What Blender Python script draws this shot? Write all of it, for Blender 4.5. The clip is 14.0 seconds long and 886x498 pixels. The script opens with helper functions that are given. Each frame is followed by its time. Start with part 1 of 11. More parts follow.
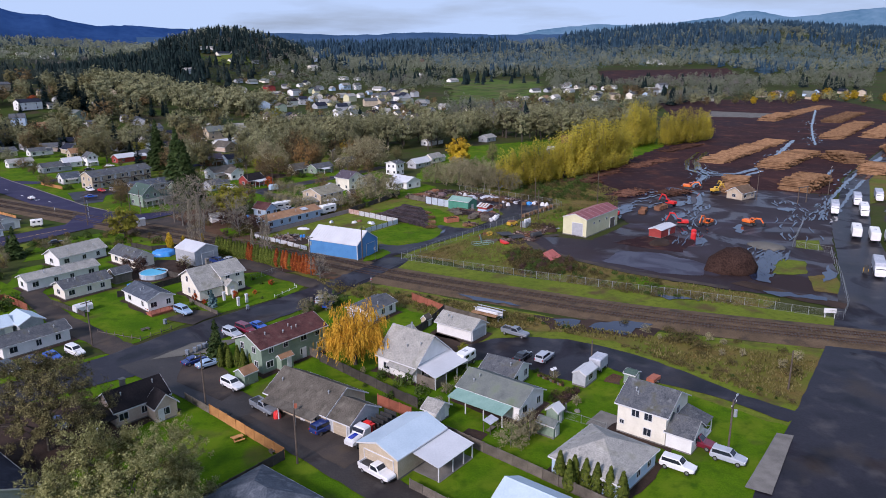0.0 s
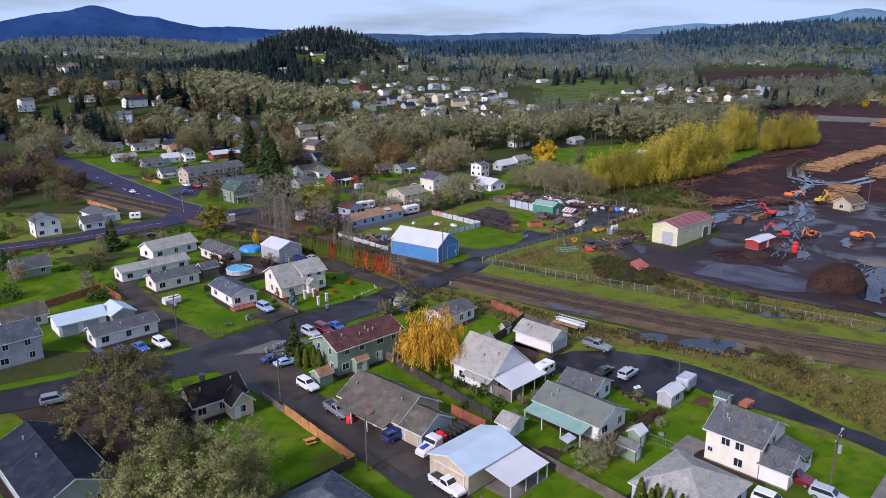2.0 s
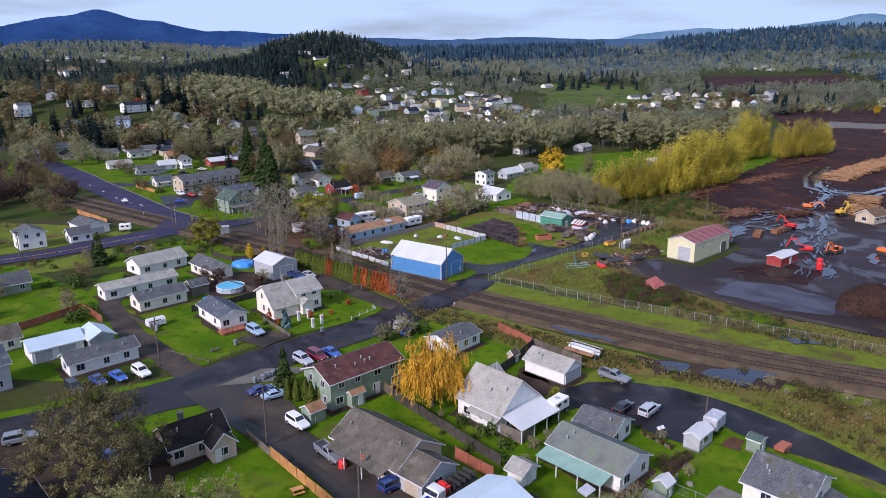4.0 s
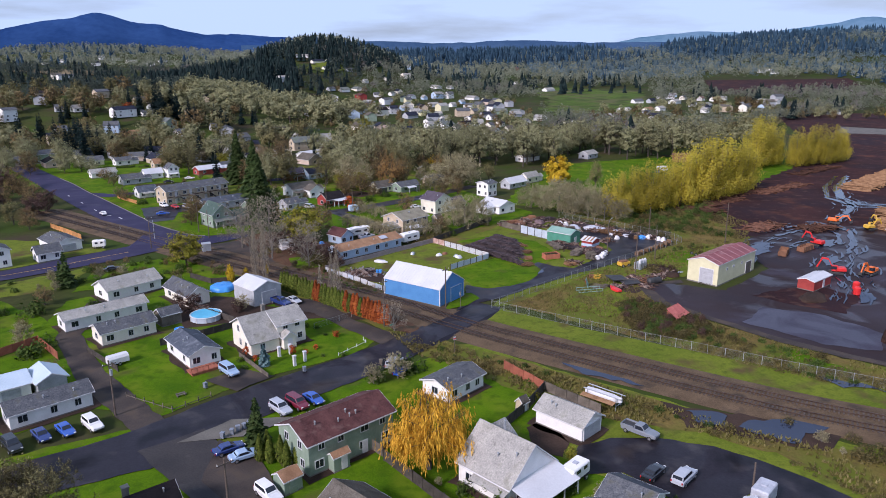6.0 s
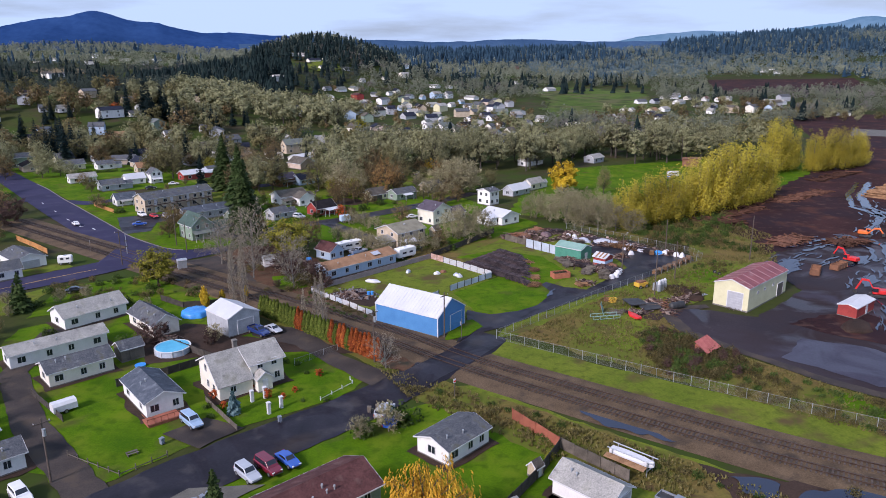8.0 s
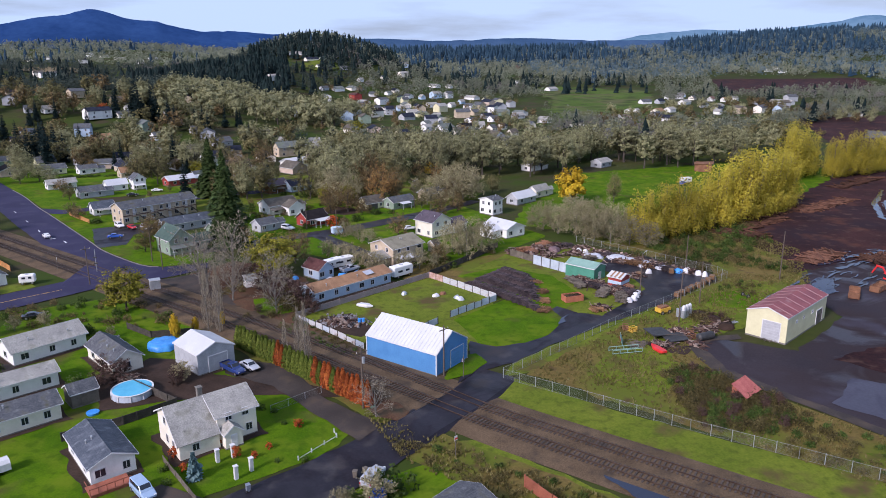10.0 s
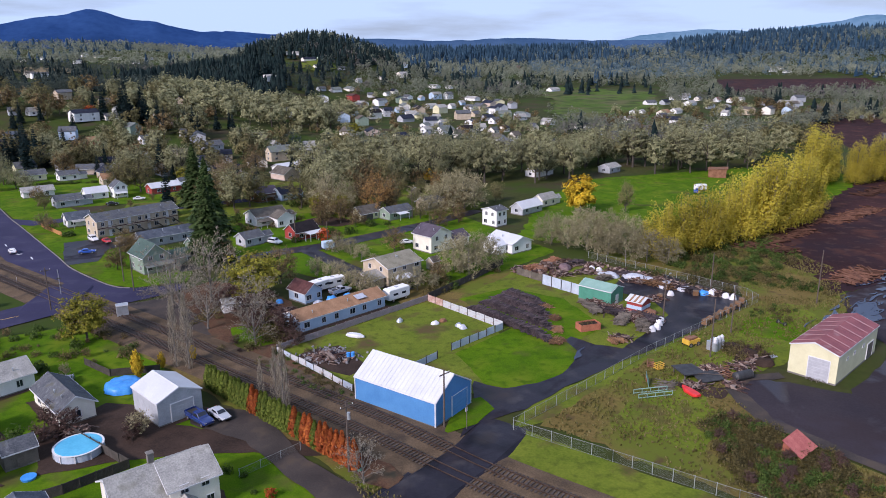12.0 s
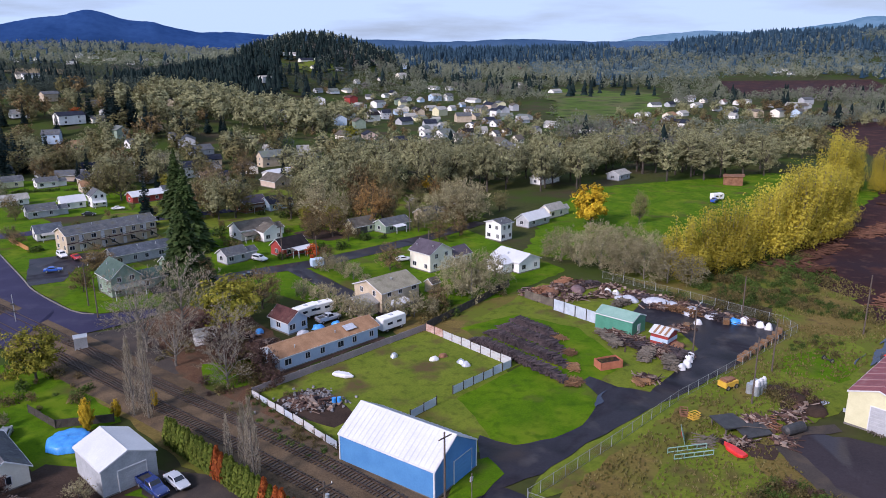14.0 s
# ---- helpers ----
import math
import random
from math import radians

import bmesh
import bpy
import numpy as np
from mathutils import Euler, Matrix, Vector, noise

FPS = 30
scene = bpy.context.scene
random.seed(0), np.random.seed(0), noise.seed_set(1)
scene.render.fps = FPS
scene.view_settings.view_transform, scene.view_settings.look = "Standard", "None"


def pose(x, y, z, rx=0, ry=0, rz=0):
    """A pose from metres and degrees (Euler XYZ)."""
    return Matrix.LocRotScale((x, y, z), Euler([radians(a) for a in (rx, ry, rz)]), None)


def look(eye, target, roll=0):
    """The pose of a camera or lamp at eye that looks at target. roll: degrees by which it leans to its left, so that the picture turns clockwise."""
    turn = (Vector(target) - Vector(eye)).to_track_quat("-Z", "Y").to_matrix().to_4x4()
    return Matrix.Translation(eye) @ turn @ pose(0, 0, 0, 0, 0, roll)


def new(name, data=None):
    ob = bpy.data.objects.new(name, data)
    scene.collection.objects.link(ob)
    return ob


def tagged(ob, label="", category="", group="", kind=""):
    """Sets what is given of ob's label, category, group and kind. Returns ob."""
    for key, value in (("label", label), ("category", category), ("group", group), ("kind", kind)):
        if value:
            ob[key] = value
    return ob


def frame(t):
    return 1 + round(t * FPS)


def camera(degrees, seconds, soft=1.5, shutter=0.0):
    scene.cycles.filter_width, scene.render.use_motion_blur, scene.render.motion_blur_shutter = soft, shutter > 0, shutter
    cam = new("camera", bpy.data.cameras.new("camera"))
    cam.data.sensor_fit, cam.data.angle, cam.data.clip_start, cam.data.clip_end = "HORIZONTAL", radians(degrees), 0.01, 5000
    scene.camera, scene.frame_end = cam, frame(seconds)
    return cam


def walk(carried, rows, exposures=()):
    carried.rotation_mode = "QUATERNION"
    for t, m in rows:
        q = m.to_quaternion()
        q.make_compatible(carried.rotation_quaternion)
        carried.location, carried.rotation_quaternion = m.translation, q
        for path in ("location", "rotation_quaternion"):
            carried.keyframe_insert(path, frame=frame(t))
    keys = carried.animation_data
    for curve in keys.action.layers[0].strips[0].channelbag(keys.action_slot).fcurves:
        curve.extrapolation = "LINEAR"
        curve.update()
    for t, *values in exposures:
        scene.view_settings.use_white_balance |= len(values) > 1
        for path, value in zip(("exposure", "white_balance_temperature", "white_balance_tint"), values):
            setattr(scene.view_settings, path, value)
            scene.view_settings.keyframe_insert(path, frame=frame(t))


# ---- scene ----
cam = camera(63.5, 14.0, soft=0.9)


def aim(x, y, z, yaw, pitch, roll):
    """Pose from a place, a heading (to the left of +y), a pitch and a lean, in degrees."""
    way = Vector((-math.sin(radians(yaw)) * math.cos(radians(pitch)), math.cos(radians(yaw)) * math.cos(radians(pitch)), math.sin(radians(pitch))))
    return look((x, y, z), Vector((x, y, z)) + way * 10, roll)


walk(cam, [
    (0, aim(0.03, 0.00, 54.89, -6.41, -15.77, -0.52)),
    (0.5, aim(0.65, 0.14, 54.92, -1.69, -15.79, -0.56)),
    (1, aim(0.86, 0.79, 54.95, -0.29, -15.77, -0.62)),
    (1.5, aim(0.93, 1.90, 54.93, 0.29, -15.73, -0.58)),
    (2, aim(0.93, 3.42, 55.00, 0.57, -15.70, -0.55)),
    (2.5, aim(0.93, 5.50, 55.01, 0.75, -15.62, -0.52)),
    (3, aim(0.87, 7.98, 55.01, 0.82, -15.52, -0.52)),
    (5.5, aim(0.78, 27.47, 55.10, 0.84, -15.18, -0.41)),
    (6, aim(0.85, 32.17, 54.97, 0.84, -15.12, -0.47)),
    (6.5, aim(0.78, 36.84, 54.95, 0.80, -15.11, -0.45)),
    (7, aim(0.68, 41.59, 54.97, 0.78, -15.14, -0.45)),
    (7.5, aim(0.62, 46.37, 54.93, 0.75, -15.17, -0.39)),
    (8, aim(0.65, 51.07, 54.88, 0.73, -15.20, -0.38)),
    (10.5, aim(0.46, 73.91, 54.95, 0.72, -15.29, -0.34)),
    (11, aim(0.40, 78.47, 54.93, 0.71, -15.29, -0.35)),
    (11.5, aim(0.39, 82.97, 54.83, 0.71, -15.29, -0.39)),
    (12, aim(0.32, 87.61, 54.74, 0.72, -15.28, -0.38)),
    (12.5, aim(0.11, 92.27, 54.67, 0.67, -15.28, -0.35)),
    (13, aim(0.00, 96.74, 54.67, 0.66, -15.28, -0.35)),
    (13.5, aim(-0.02, 101.43, 54.56, 0.67, -15.26, -0.32)),
    (14, aim(-0.01, 106.02, 54.44, 0.68, -15.20, -0.32)),
], exposures=[(0, 0.31, 5980, 29), (3, 0.43, 6000, 29), (7, 0.49, 6020, 30), (14, 0.52, 6010, 30)])

# ---- light ----
SUN_EL, SUN_AZ = 33, 222  # degrees; azimuth counted from +y clockwise
world = bpy.data.worlds.new("sky")
scene.world = world
world.use_nodes = True
nt = world.node_tree
nt.nodes.clear()
w_out = nt.nodes.new("ShaderNodeOutputWorld")
w_bg = nt.nodes.new("ShaderNodeBackground")
w_sky = nt.nodes.new("ShaderNodeTexSky")
w_sky.sky_type = "NISHITA"
w_sky.sun_disc = False
w_sky.sun_elevation = radians(SUN_EL)
w_sky.sun_rotation = radians(SUN_AZ)
w_sky.air_density, w_sky.dust_density, w_sky.ozone_density = 1.0, 2.0, 2.0
w_co = nt.nodes.new("ShaderNodeTexCoord")
w_map = nt.nodes.new("ShaderNodeMapping")
w_map.inputs["Scale"].default_value = (1.6, 1.6, 11.0)
w_noise = nt.nodes.new("ShaderNodeTexNoise")
w_noise.inputs["Scale"].default_value = 1.7
w_noise.inputs["Detail"].default_value = 7.0
w_noise.inputs["Roughness"].default_value = 0.55
w_ramp = nt.nodes.new("ShaderNodeValToRGB")
w_ramp.color_ramp.elements[0].position, w_ramp.color_ramp.elements[1].position = 0.16, 0.5
w_mix = nt.nodes.new("ShaderNodeMixRGB")
w_mix.inputs["Color2"].default_value = (6.3, 8.6, 10.7, 1)
nt.links.new(w_co.outputs["Generated"], w_map.inputs["Vector"])
nt.links.new(w_map.outputs["Vector"], w_noise.inputs["Vector"])
nt.links.new(w_noise.outputs["Fac"], w_ramp.inputs["Fac"])
# the cloud thins out overhead
w_sep = nt.nodes.new("ShaderNodeSeparateXYZ")
w_thin = nt.nodes.new("ShaderNodeMapRange")
w_thin.inputs["From Min"].default_value, w_thin.inputs["From Max"].default_value = 0.07, 0.2
w_thin.inputs["To Min"].default_value, w_thin.inputs["To Max"].default_value = 1.0, 0.7
w_fac = nt.nodes.new("ShaderNodeMath")
w_fac.operation = "MULTIPLY"
nt.links.new(w_co.outputs["Generated"], w_sep.inputs["Vector"])
nt.links.new(w_sep.outputs["Z"], w_thin.inputs["Value"])
nt.links.new(w_ramp.outputs["Color"], w_fac.inputs[0])
nt.links.new(w_thin.outputs["Result"], w_fac.inputs[1])
nt.links.new(w_fac.outputs[0], w_mix.inputs["Fac"])
nt.links.new(w_sky.outputs["Color"], w_mix.inputs["Color1"])
nt.links.new(w_mix.outputs["Color"], w_bg.inputs["Color"])
w_bg.inputs["Strength"].default_value = 0.063
nt.links.new(w_bg.outputs["Background"], w_out.inputs["Surface"])

sun_data = bpy.data.lights.new("sun", "SUN")
sun_data.energy, sun_data.angle, sun_data.color = 3.0, radians(11), (1.0, 0.94, 0.84)
sun = new("sun", sun_data)
sun_way = Vector((math.sin(radians(SUN_AZ)) * math.cos(radians(SUN_EL)), math.cos(radians(SUN_AZ)) * math.cos(radians(SUN_EL)), math.sin(radians(SUN_EL))))
sun.matrix_world = look(sun_way * 300, (0, 0, 0))

from mathutils import geometry

# ---- materials ----
def surface(name, a, b, rough=0.8, big=0.25, small=6.0, bump=0.2, metal=0.0, grain=0.35, bands=0.0, rand=0.0, spots=None, coat=0.0, wet=None, spec=0.5, gloss=0.4):
    """A weathered surface between the colours a and b: large stains, fine grain, relief, optional level courses."""
    m = bpy.data.materials.new(name)
    m.use_nodes = True
    t = m.node_tree
    n, l = t.nodes, t.links
    bsdf = n["Principled BSDF"]
    co = n.new("ShaderNodeTexCoord")
    n1 = n.new("ShaderNodeTexNoise")
    n1.inputs["Scale"].default_value, n1.inputs["Detail"].default_value = big, 5
    n2 = n.new("ShaderNodeTexNoise")
    n2.inputs["Scale"].default_value, n2.inputs["Detail"].default_value = small, 3
    l.new(co.outputs["Object"], n1.inputs["Vector"])
    l.new(co.outputs["Object"], n2.inputs["Vector"])
    mix = n.new("ShaderNodeMath")
    mix.operation = "MULTIPLY_ADD"
    mix.inputs[1].default_value = grain
    l.new(n2.outputs["Fac"], mix.inputs[0])
    s = n.new("ShaderNodeMath")
    s.operation = "MULTIPLY"
    s.inputs[1].default_value = 1 - grain
    l.new(n1.outputs["Fac"], s.inputs[0])
    l.new(s.outputs[0], mix.inputs[2])
    ramp = n.new("ShaderNodeValToRGB")
    ramp.color_ramp.elements[0].position, ramp.color_ramp.elements[1].position = 0.36, 0.64
    ramp.color_ramp.elements[0].color, ramp.color_ramp.elements[1].color = (*a, 1), (*b, 1)
    l.new(mix.outputs[0], ramp.inputs["Fac"])
    col = ramp.outputs["Color"]
    for colour, scale, low, high in (spots if spots and isinstance(spots[0][0], tuple) else [spots] if spots else []):
        n3 = n.new("ShaderNodeTexNoise")
        n3.inputs["Scale"].default_value, n3.inputs["Detail"].default_value = scale, 6
        l.new(co.outputs["Object"], n3.inputs["Vector"])
        r3 = n.new("ShaderNodeValToRGB")
        r3.color_ramp.elements[0].position, r3.color_ramp.elements[1].position = low, high
        l.new(n3.outputs["Fac"], r3.inputs["Fac"])
        m3 = n.new("ShaderNodeMixRGB")
        m3.inputs["Color2"].default_value = (*colour, 1)
        l.new(r3.outputs["Color"], m3.inputs["Fac"])
        l.new(col, m3.inputs["Color1"])
        col = m3.outputs["Color"]
    if rand:
        info = n.new("ShaderNodeObjectInfo")
        hsv = n.new("ShaderNodeHueSaturation")
        ma = n.new("ShaderNodeMath")
        ma.operation = "MULTIPLY_ADD"
        ma.inputs[1].default_value, ma.inputs[2].default_value = 2 * rand, 1 - rand
        l.new(info.outputs["Random"], ma.inputs[0])
        l.new(ma.outputs[0], hsv.inputs["Value"])
        l.new(col, hsv.inputs["Color"])
        col = hsv.outputs["Color"]
    l.new(col, bsdf.inputs["Base Color"])
    height = n2.outputs["Fac"]
    if bands:
        wave = n.new("ShaderNodeTexWave")
        wave.wave_type, wave.bands_direction, wave.wave_profile = "BANDS", "Z", "SAW"
        wave.inputs["Scale"].default_value = 0.314 / bands
        l.new(co.outputs["Object"], wave.inputs["Vector"])
        add = n.new("ShaderNodeMath")
        add.operation = "ADD"
        l.new(wave.outputs["Fac"], add.inputs[0])
        l.new(n2.outputs["Fac"], add.inputs[1])
        height = add.outputs[0]
    if bump:
        bp = n.new("ShaderNodeBump")
        bp.inputs["Strength"].default_value, bp.inputs["Distance"].default_value = bump, 0.05
        l.new(height, bp.inputs["Height"])
        l.new(bp.outputs["Normal"], bsdf.inputs["Normal"])
    bsdf.inputs["Roughness"].default_value, bsdf.inputs["Metallic"].default_value = rough, metal
    if wet:
        # standing wet: smoother where the ground is soaked
        scale, low, high = wet
        n4 = n.new("ShaderNodeTexNoise")
        n4.inputs["Scale"].default_value, n4.inputs["Detail"].default_value, n4.inputs["Distortion"].default_value = scale, 6, 1.6
        l.new(co.outputs["Object"], n4.inputs["Vector"])
        r4 = n.new("ShaderNodeMapRange")
        r4.inputs["From Min"].default_value, r4.inputs["From Max"].default_value = low, high
        r4.inputs["To Min"].default_value, r4.inputs["To Max"].default_value = rough, gloss
        l.new(n4.outputs["Fac"], r4.inputs["Value"])
        l.new(r4.outputs["Result"], bsdf.inputs["Roughness"])
    bsdf.inputs["Coat Weight"].default_value = coat
    bsdf.inputs["Specular IOR Level"].default_value = spec
    return m


def foliage(name, a, b, c, rough=0.7, through_leaf=0.22, clump=0.45):
    """Leaves and twigs whose colour goes from leaf to leaf, from clump to clump and from plant to plant."""
    m = bpy.data.materials.new(name)
    m.use_nodes = True
    n, l = m.node_tree.nodes, m.node_tree.links
    bsdf = n["Principled BSDF"]
    geo = n.new("ShaderNodeNewGeometry")
    info = n.new("ShaderNodeObjectInfo")
    ramp = n.new("ShaderNodeValToRGB")
    ramp.color_ramp.elements[0].color, ramp.color_ramp.elements[1].color = (*a, 1), (*c, 1)
    e = ramp.color_ramp.elements.new(0.5)
    e.color = (*b, 1)
    l.new(geo.outputs["Random Per Island"], ramp.inputs["Fac"])
    co = n.new("ShaderNodeTexCoord")
    tone = n.new("ShaderNodeTexNoise")
    tone.inputs["Scale"].default_value, tone.inputs["Detail"].default_value = clump, 3
    l.new(co.outputs["Object"], tone.inputs["Vector"])
    hsv = n.new("ShaderNodeHueSaturation")
    ma = n.new("ShaderNodeMath")
    ma.operation = "MULTIPLY_ADD"
    ma.inputs[1].default_value, ma.inputs[2].default_value = 0.45, 0.25
    l.new(info.outputs["Random"], ma.inputs[0])
    mb = n.new("ShaderNodeMath")
    mb.operation = "MULTIPLY_ADD"
    mb.inputs[1].default_value = 1.05
    l.new(tone.outputs["Fac"], mb.inputs[0])
    l.new(ma.outputs[0], mb.inputs[2])
    l.new(mb.outputs[0], hsv.inputs["Value"])
    l.new(ramp.outputs["Color"], hsv.inputs["Color"])
    l.new(hsv.outputs["Color"], bsdf.inputs["Base Color"])
    bsdf.inputs["Roughness"].default_value = rough
    bsdf.inputs["Specular IOR Level"].default_value = 0.1
    # thin leaves let light through
    thin = n.new("ShaderNodeBsdfTranslucent")
    both = n.new("ShaderNodeMixShader")
    both.inputs["Fac"].default_value = through_leaf
    l.new(hsv.outputs["Color"], thin.inputs["Color"])
    l.new(bsdf.outputs["BSDF"], both.inputs[1])
    l.new(thin.outputs["BSDF"], both.inputs[2])
    l.new(both.outputs["Shader"], n["Material Output"].inputs["Surface"])
    return m


def glass_mat():
    m = bpy.data.materials.new("dark window glass")
    m.use_nodes = True
    b = m.node_tree.nodes["Principled BSDF"]
    b.inputs["Base Color"].default_value = (0.02, 0.025, 0.035, 1)
    b.inputs["Roughness"].default_value = 0.08
    return m


def water_mat():
    m = bpy.data.materials.new("puddle water")
    m.use_nodes = True
    n, l = m.node_tree.nodes, m.node_tree.links
    b = n["Principled BSDF"]
    # Blue in the base colour stands in for part of the sky reflection.
    b.inputs["Base Color"].default_value = (0.016, 0.022, 0.045, 1)
    b.inputs["Roughness"].default_value = 0.03
    b.inputs["Specular IOR Level"].default_value = 0.55
    co = n.new("ShaderNodeTexCoord")
    no = n.new("ShaderNodeTexNoise")
    no.inputs["Scale"].default_value = 0.8
    bp = n.new("ShaderNodeBump")
    bp.inputs["Strength"].default_value, bp.inputs["Distance"].default_value = 0.03, 0.02
    l.new(co.outputs["Object"], no.inputs["Vector"])
    l.new(no.outputs["Fac"], bp.inputs["Height"])
    l.new(bp.outputs["Normal"], b.inputs["Normal"])
    return m


GLASS, WATER = glass_mat(), water_mat()
ASPHALT = surface("worn asphalt", (0.0124, 0.0108, 0.0156), (0.0273, 0.0241, 0.0325), 0.85, 0.12, 3, 0.2, spots=[((0.0527, 0.0469, 0.0481), 0.22, 0.55, 0.72), ((0.0074, 0.0066, 0.0096), 0.12, 0.53, 0.66), ((0.0372, 0.0271, 0.0217), 0.07, 0.58, 0.7)], wet=(0.0496, 0.3127, 0.451), spec=0.16)
ROADBLUE = surface("newer asphalt", (0.0224, 0.0208, 0.0544), (0.036, 0.0328, 0.076), 0.85, 0.1, 4, 0.15, spots=((0.048, 0.0448, 0.08), 0.2, 0.56, 0.74), spec=0.25)
STREETBROWN = surface("gritty worn street", (0.0272, 0.0231, 0.0219), (0.0544, 0.0462, 0.0414), 0.85, 0.12, 4, 0.25, spots=[((0.017, 0.0145, 0.0169), 0.12, 0.5, 0.66), ((0.0748, 0.066, 0.0596), 0.3, 0.6, 0.76)], wet=(0.0544, 0.3696, 0.4703), spec=0.16)
PALEGRAVEL = surface("pale gravel", (0.085, 0.08, 0.068), (0.14, 0.132, 0.112), 0.9, 0.3, 6, 0.3)
GRAVEL = surface("packed gravel", (0.0315, 0.0255, 0.0228), (0.0669, 0.0525, 0.0442), 0.88, 0.15, 5, 0.3, spots=[((0.0709, 0.0525, 0.038), 0.3, 0.52, 0.7), ((0.0197, 0.0165, 0.0173), 0.12, 0.54, 0.68)], spec=0.3)
LAWN = surface("mown grass", (0.037, 0.095, 0.002), (0.086, 0.16, 0.003), 0.95, 0.10, 5, 0.5, grain=0.45, spots=[((0.1187, 0.1643, 0.0096), 0.14, 0.48, 0.72), ((0.034, 0.083, 0.003), 0.5, 0.5, 0.75), ((0.0808, 0.0721, 0.0224), 0.09, 0.57, 0.72)], spec=0.06)
FIELD = surface("rough pasture", (0.0788, 0.117, 0.0073), (0.1437, 0.171, 0.0162), 0.95, 0.12, 3, 0.5, grain=0.5, spots=[((0.0881, 0.063, 0.0243), 0.14, 0.53, 0.68), ((0.062, 0.086, 0.008), 0.7, 0.5, 0.75)], spec=0.15)
SCRUB = surface("wild dry grass", (0.1, 0.0742, 0.0202), (0.1714, 0.1237, 0.0363), 0.95, 0.2, 2.5, 0.6, grain=0.5, spots=[((0.0952, 0.1154, 0.0129), 0.08, 0.42, 0.58), ((0.0809, 0.0536, 0.0226), 0.4, 0.56, 0.72)], spec=0.15)
FARFIELD = surface("remote grass", (0.05, 0.09, 0.016), (0.09, 0.135, 0.026), 0.95, 0.012, 0.2, 0.2, grain=0.4, spots=[((0.1, 0.1, 0.045), 0.02, 0.48, 0.62), ((0.045, 0.06, 0.02), 0.06, 0.5, 0.66)], spec=0.05)
PASTURE = surface("dry tan pasture", (0.16, 0.125, 0.07), (0.24, 0.19, 0.11), 0.95, 0.05, 2, 0.4, spec=0.1)
MOUND = surface("heaped bark and soil", (0.0176, 0.0096, 0.008), (0.06, 0.0336, 0.0256), 0.95, 0.5, 2.5, 1.0, grain=0.6, spec=0.1)
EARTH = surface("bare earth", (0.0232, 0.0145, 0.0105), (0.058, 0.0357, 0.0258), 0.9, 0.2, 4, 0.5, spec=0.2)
BARK_MUD = surface("bark mulch mud", (0.0179, 0.0081, 0.0097), (0.0536, 0.021, 0.0194), 0.95, 0.06, 1.5, 0.6, spots=[((0.026, 0.0145, 0.0185), 0.025, 0.5, 0.64), ((0.0893, 0.0363, 0.0242), 0.09, 0.56, 0.72), ((0.0803, 0.0444, 0.0339), 0.3, 0.56, 0.75)], spec=0.12)
YARD = surface("wet yard gravel", (0.0215, 0.0168, 0.0222), (0.0435, 0.0345, 0.0415), 0.85, 0.06, 3, 0.3, spots=[((0.0255, 0.0145, 0.015), 0.03, 0.48, 0.6), ((0.045, 0.04, 0.0562), 0.06, 0.56, 0.7)], wet=(0.0525, 0.49, 0.6), spec=0.22, gloss=0.3)
WETLANE = surface("smooth wet lane", (0.0315, 0.0294, 0.0455), (0.0595, 0.056, 0.0805), 0.7, 0.06, 2, 0.2, wet=(0.056, 0.35, 0.525), spec=0.2, gloss=0.35)
BALLAST = surface("railway ballast", (0.0663, 0.0442, 0.0254), (0.1459, 0.1003, 0.0598), 0.9, 0.25, 5, 0.7, grain=0.5, spots=((0.0442, 0.034, 0.0262), 0.3, 0.52, 0.72), spec=0.2)
GROUND = surface("town ground", (0.0276, 0.036, 0.0096), (0.0536, 0.06, 0.016), 0.95, 0.02, 0.6, 0.4, grain=0.45, spots=[((0.0346, 0.0576, 0.008), 0.03, 0.48, 0.6), ((0.0518, 0.04, 0.024), 0.05, 0.52, 0.68)], spec=0.1)
LITTER = surface("fallen red-brown leaves", (0.06, 0.032, 0.02), (0.15, 0.082, 0.048), 0.95, 0.3, 6, 0.6, grain=0.55, spots=((0.05, 0.045, 0.03), 0.3, 0.5, 0.7), spec=0.1)
CONCRETE = surface("concrete", (0.119, 0.1105, 0.0978), (0.204, 0.1913, 0.17), 0.9, 0.6, 9, 0.2)
RAIL = surface("rusty rail steel", (0.06, 0.035, 0.025), (0.13, 0.085, 0.06), 0.5, 1, 8, 0.1, metal=0.6)
TIE = surface("tarred sleeper wood", (0.04, 0.03, 0.025), (0.085, 0.066, 0.054), 0.9, 2, 10, 0.3, rand=0.3)
WHITE = surface("white siding", (0.72, 0.715, 0.695), (0.83, 0.825, 0.805), 0.6, 0.7, 5, 0.25, bands=0.2)
TRIM = surface("white trim paint", (0.56, 0.56, 0.57), (0.68, 0.68, 0.69), 0.5, 1, 8, 0.05)
DOORGREY = surface("grey-white door paint", (0.34, 0.35, 0.37), (0.44, 0.45, 0.47), 0.5, 1, 8, 0.05)
CREAM = surface("cream siding", (0.70, 0.66, 0.555), (0.81, 0.77, 0.665), 0.65, 0.7, 5, 0.25, bands=0.2)
YELLOW = surface("pale yellow steel", (0.58, 0.55, 0.34), (0.68, 0.65, 0.43), 0.5, 0.5, 6, 0.1)
BEIGE = surface("beige siding", (0.42, 0.34, 0.24), (0.55, 0.46, 0.34), 0.7, 0.7, 5, 0.25, bands=0.2)
PINKISH = surface("pale tan siding", (0.46, 0.36, 0.29), (0.58, 0.47, 0.39), 0.7, 0.7, 5, 0.25, bands=0.2)
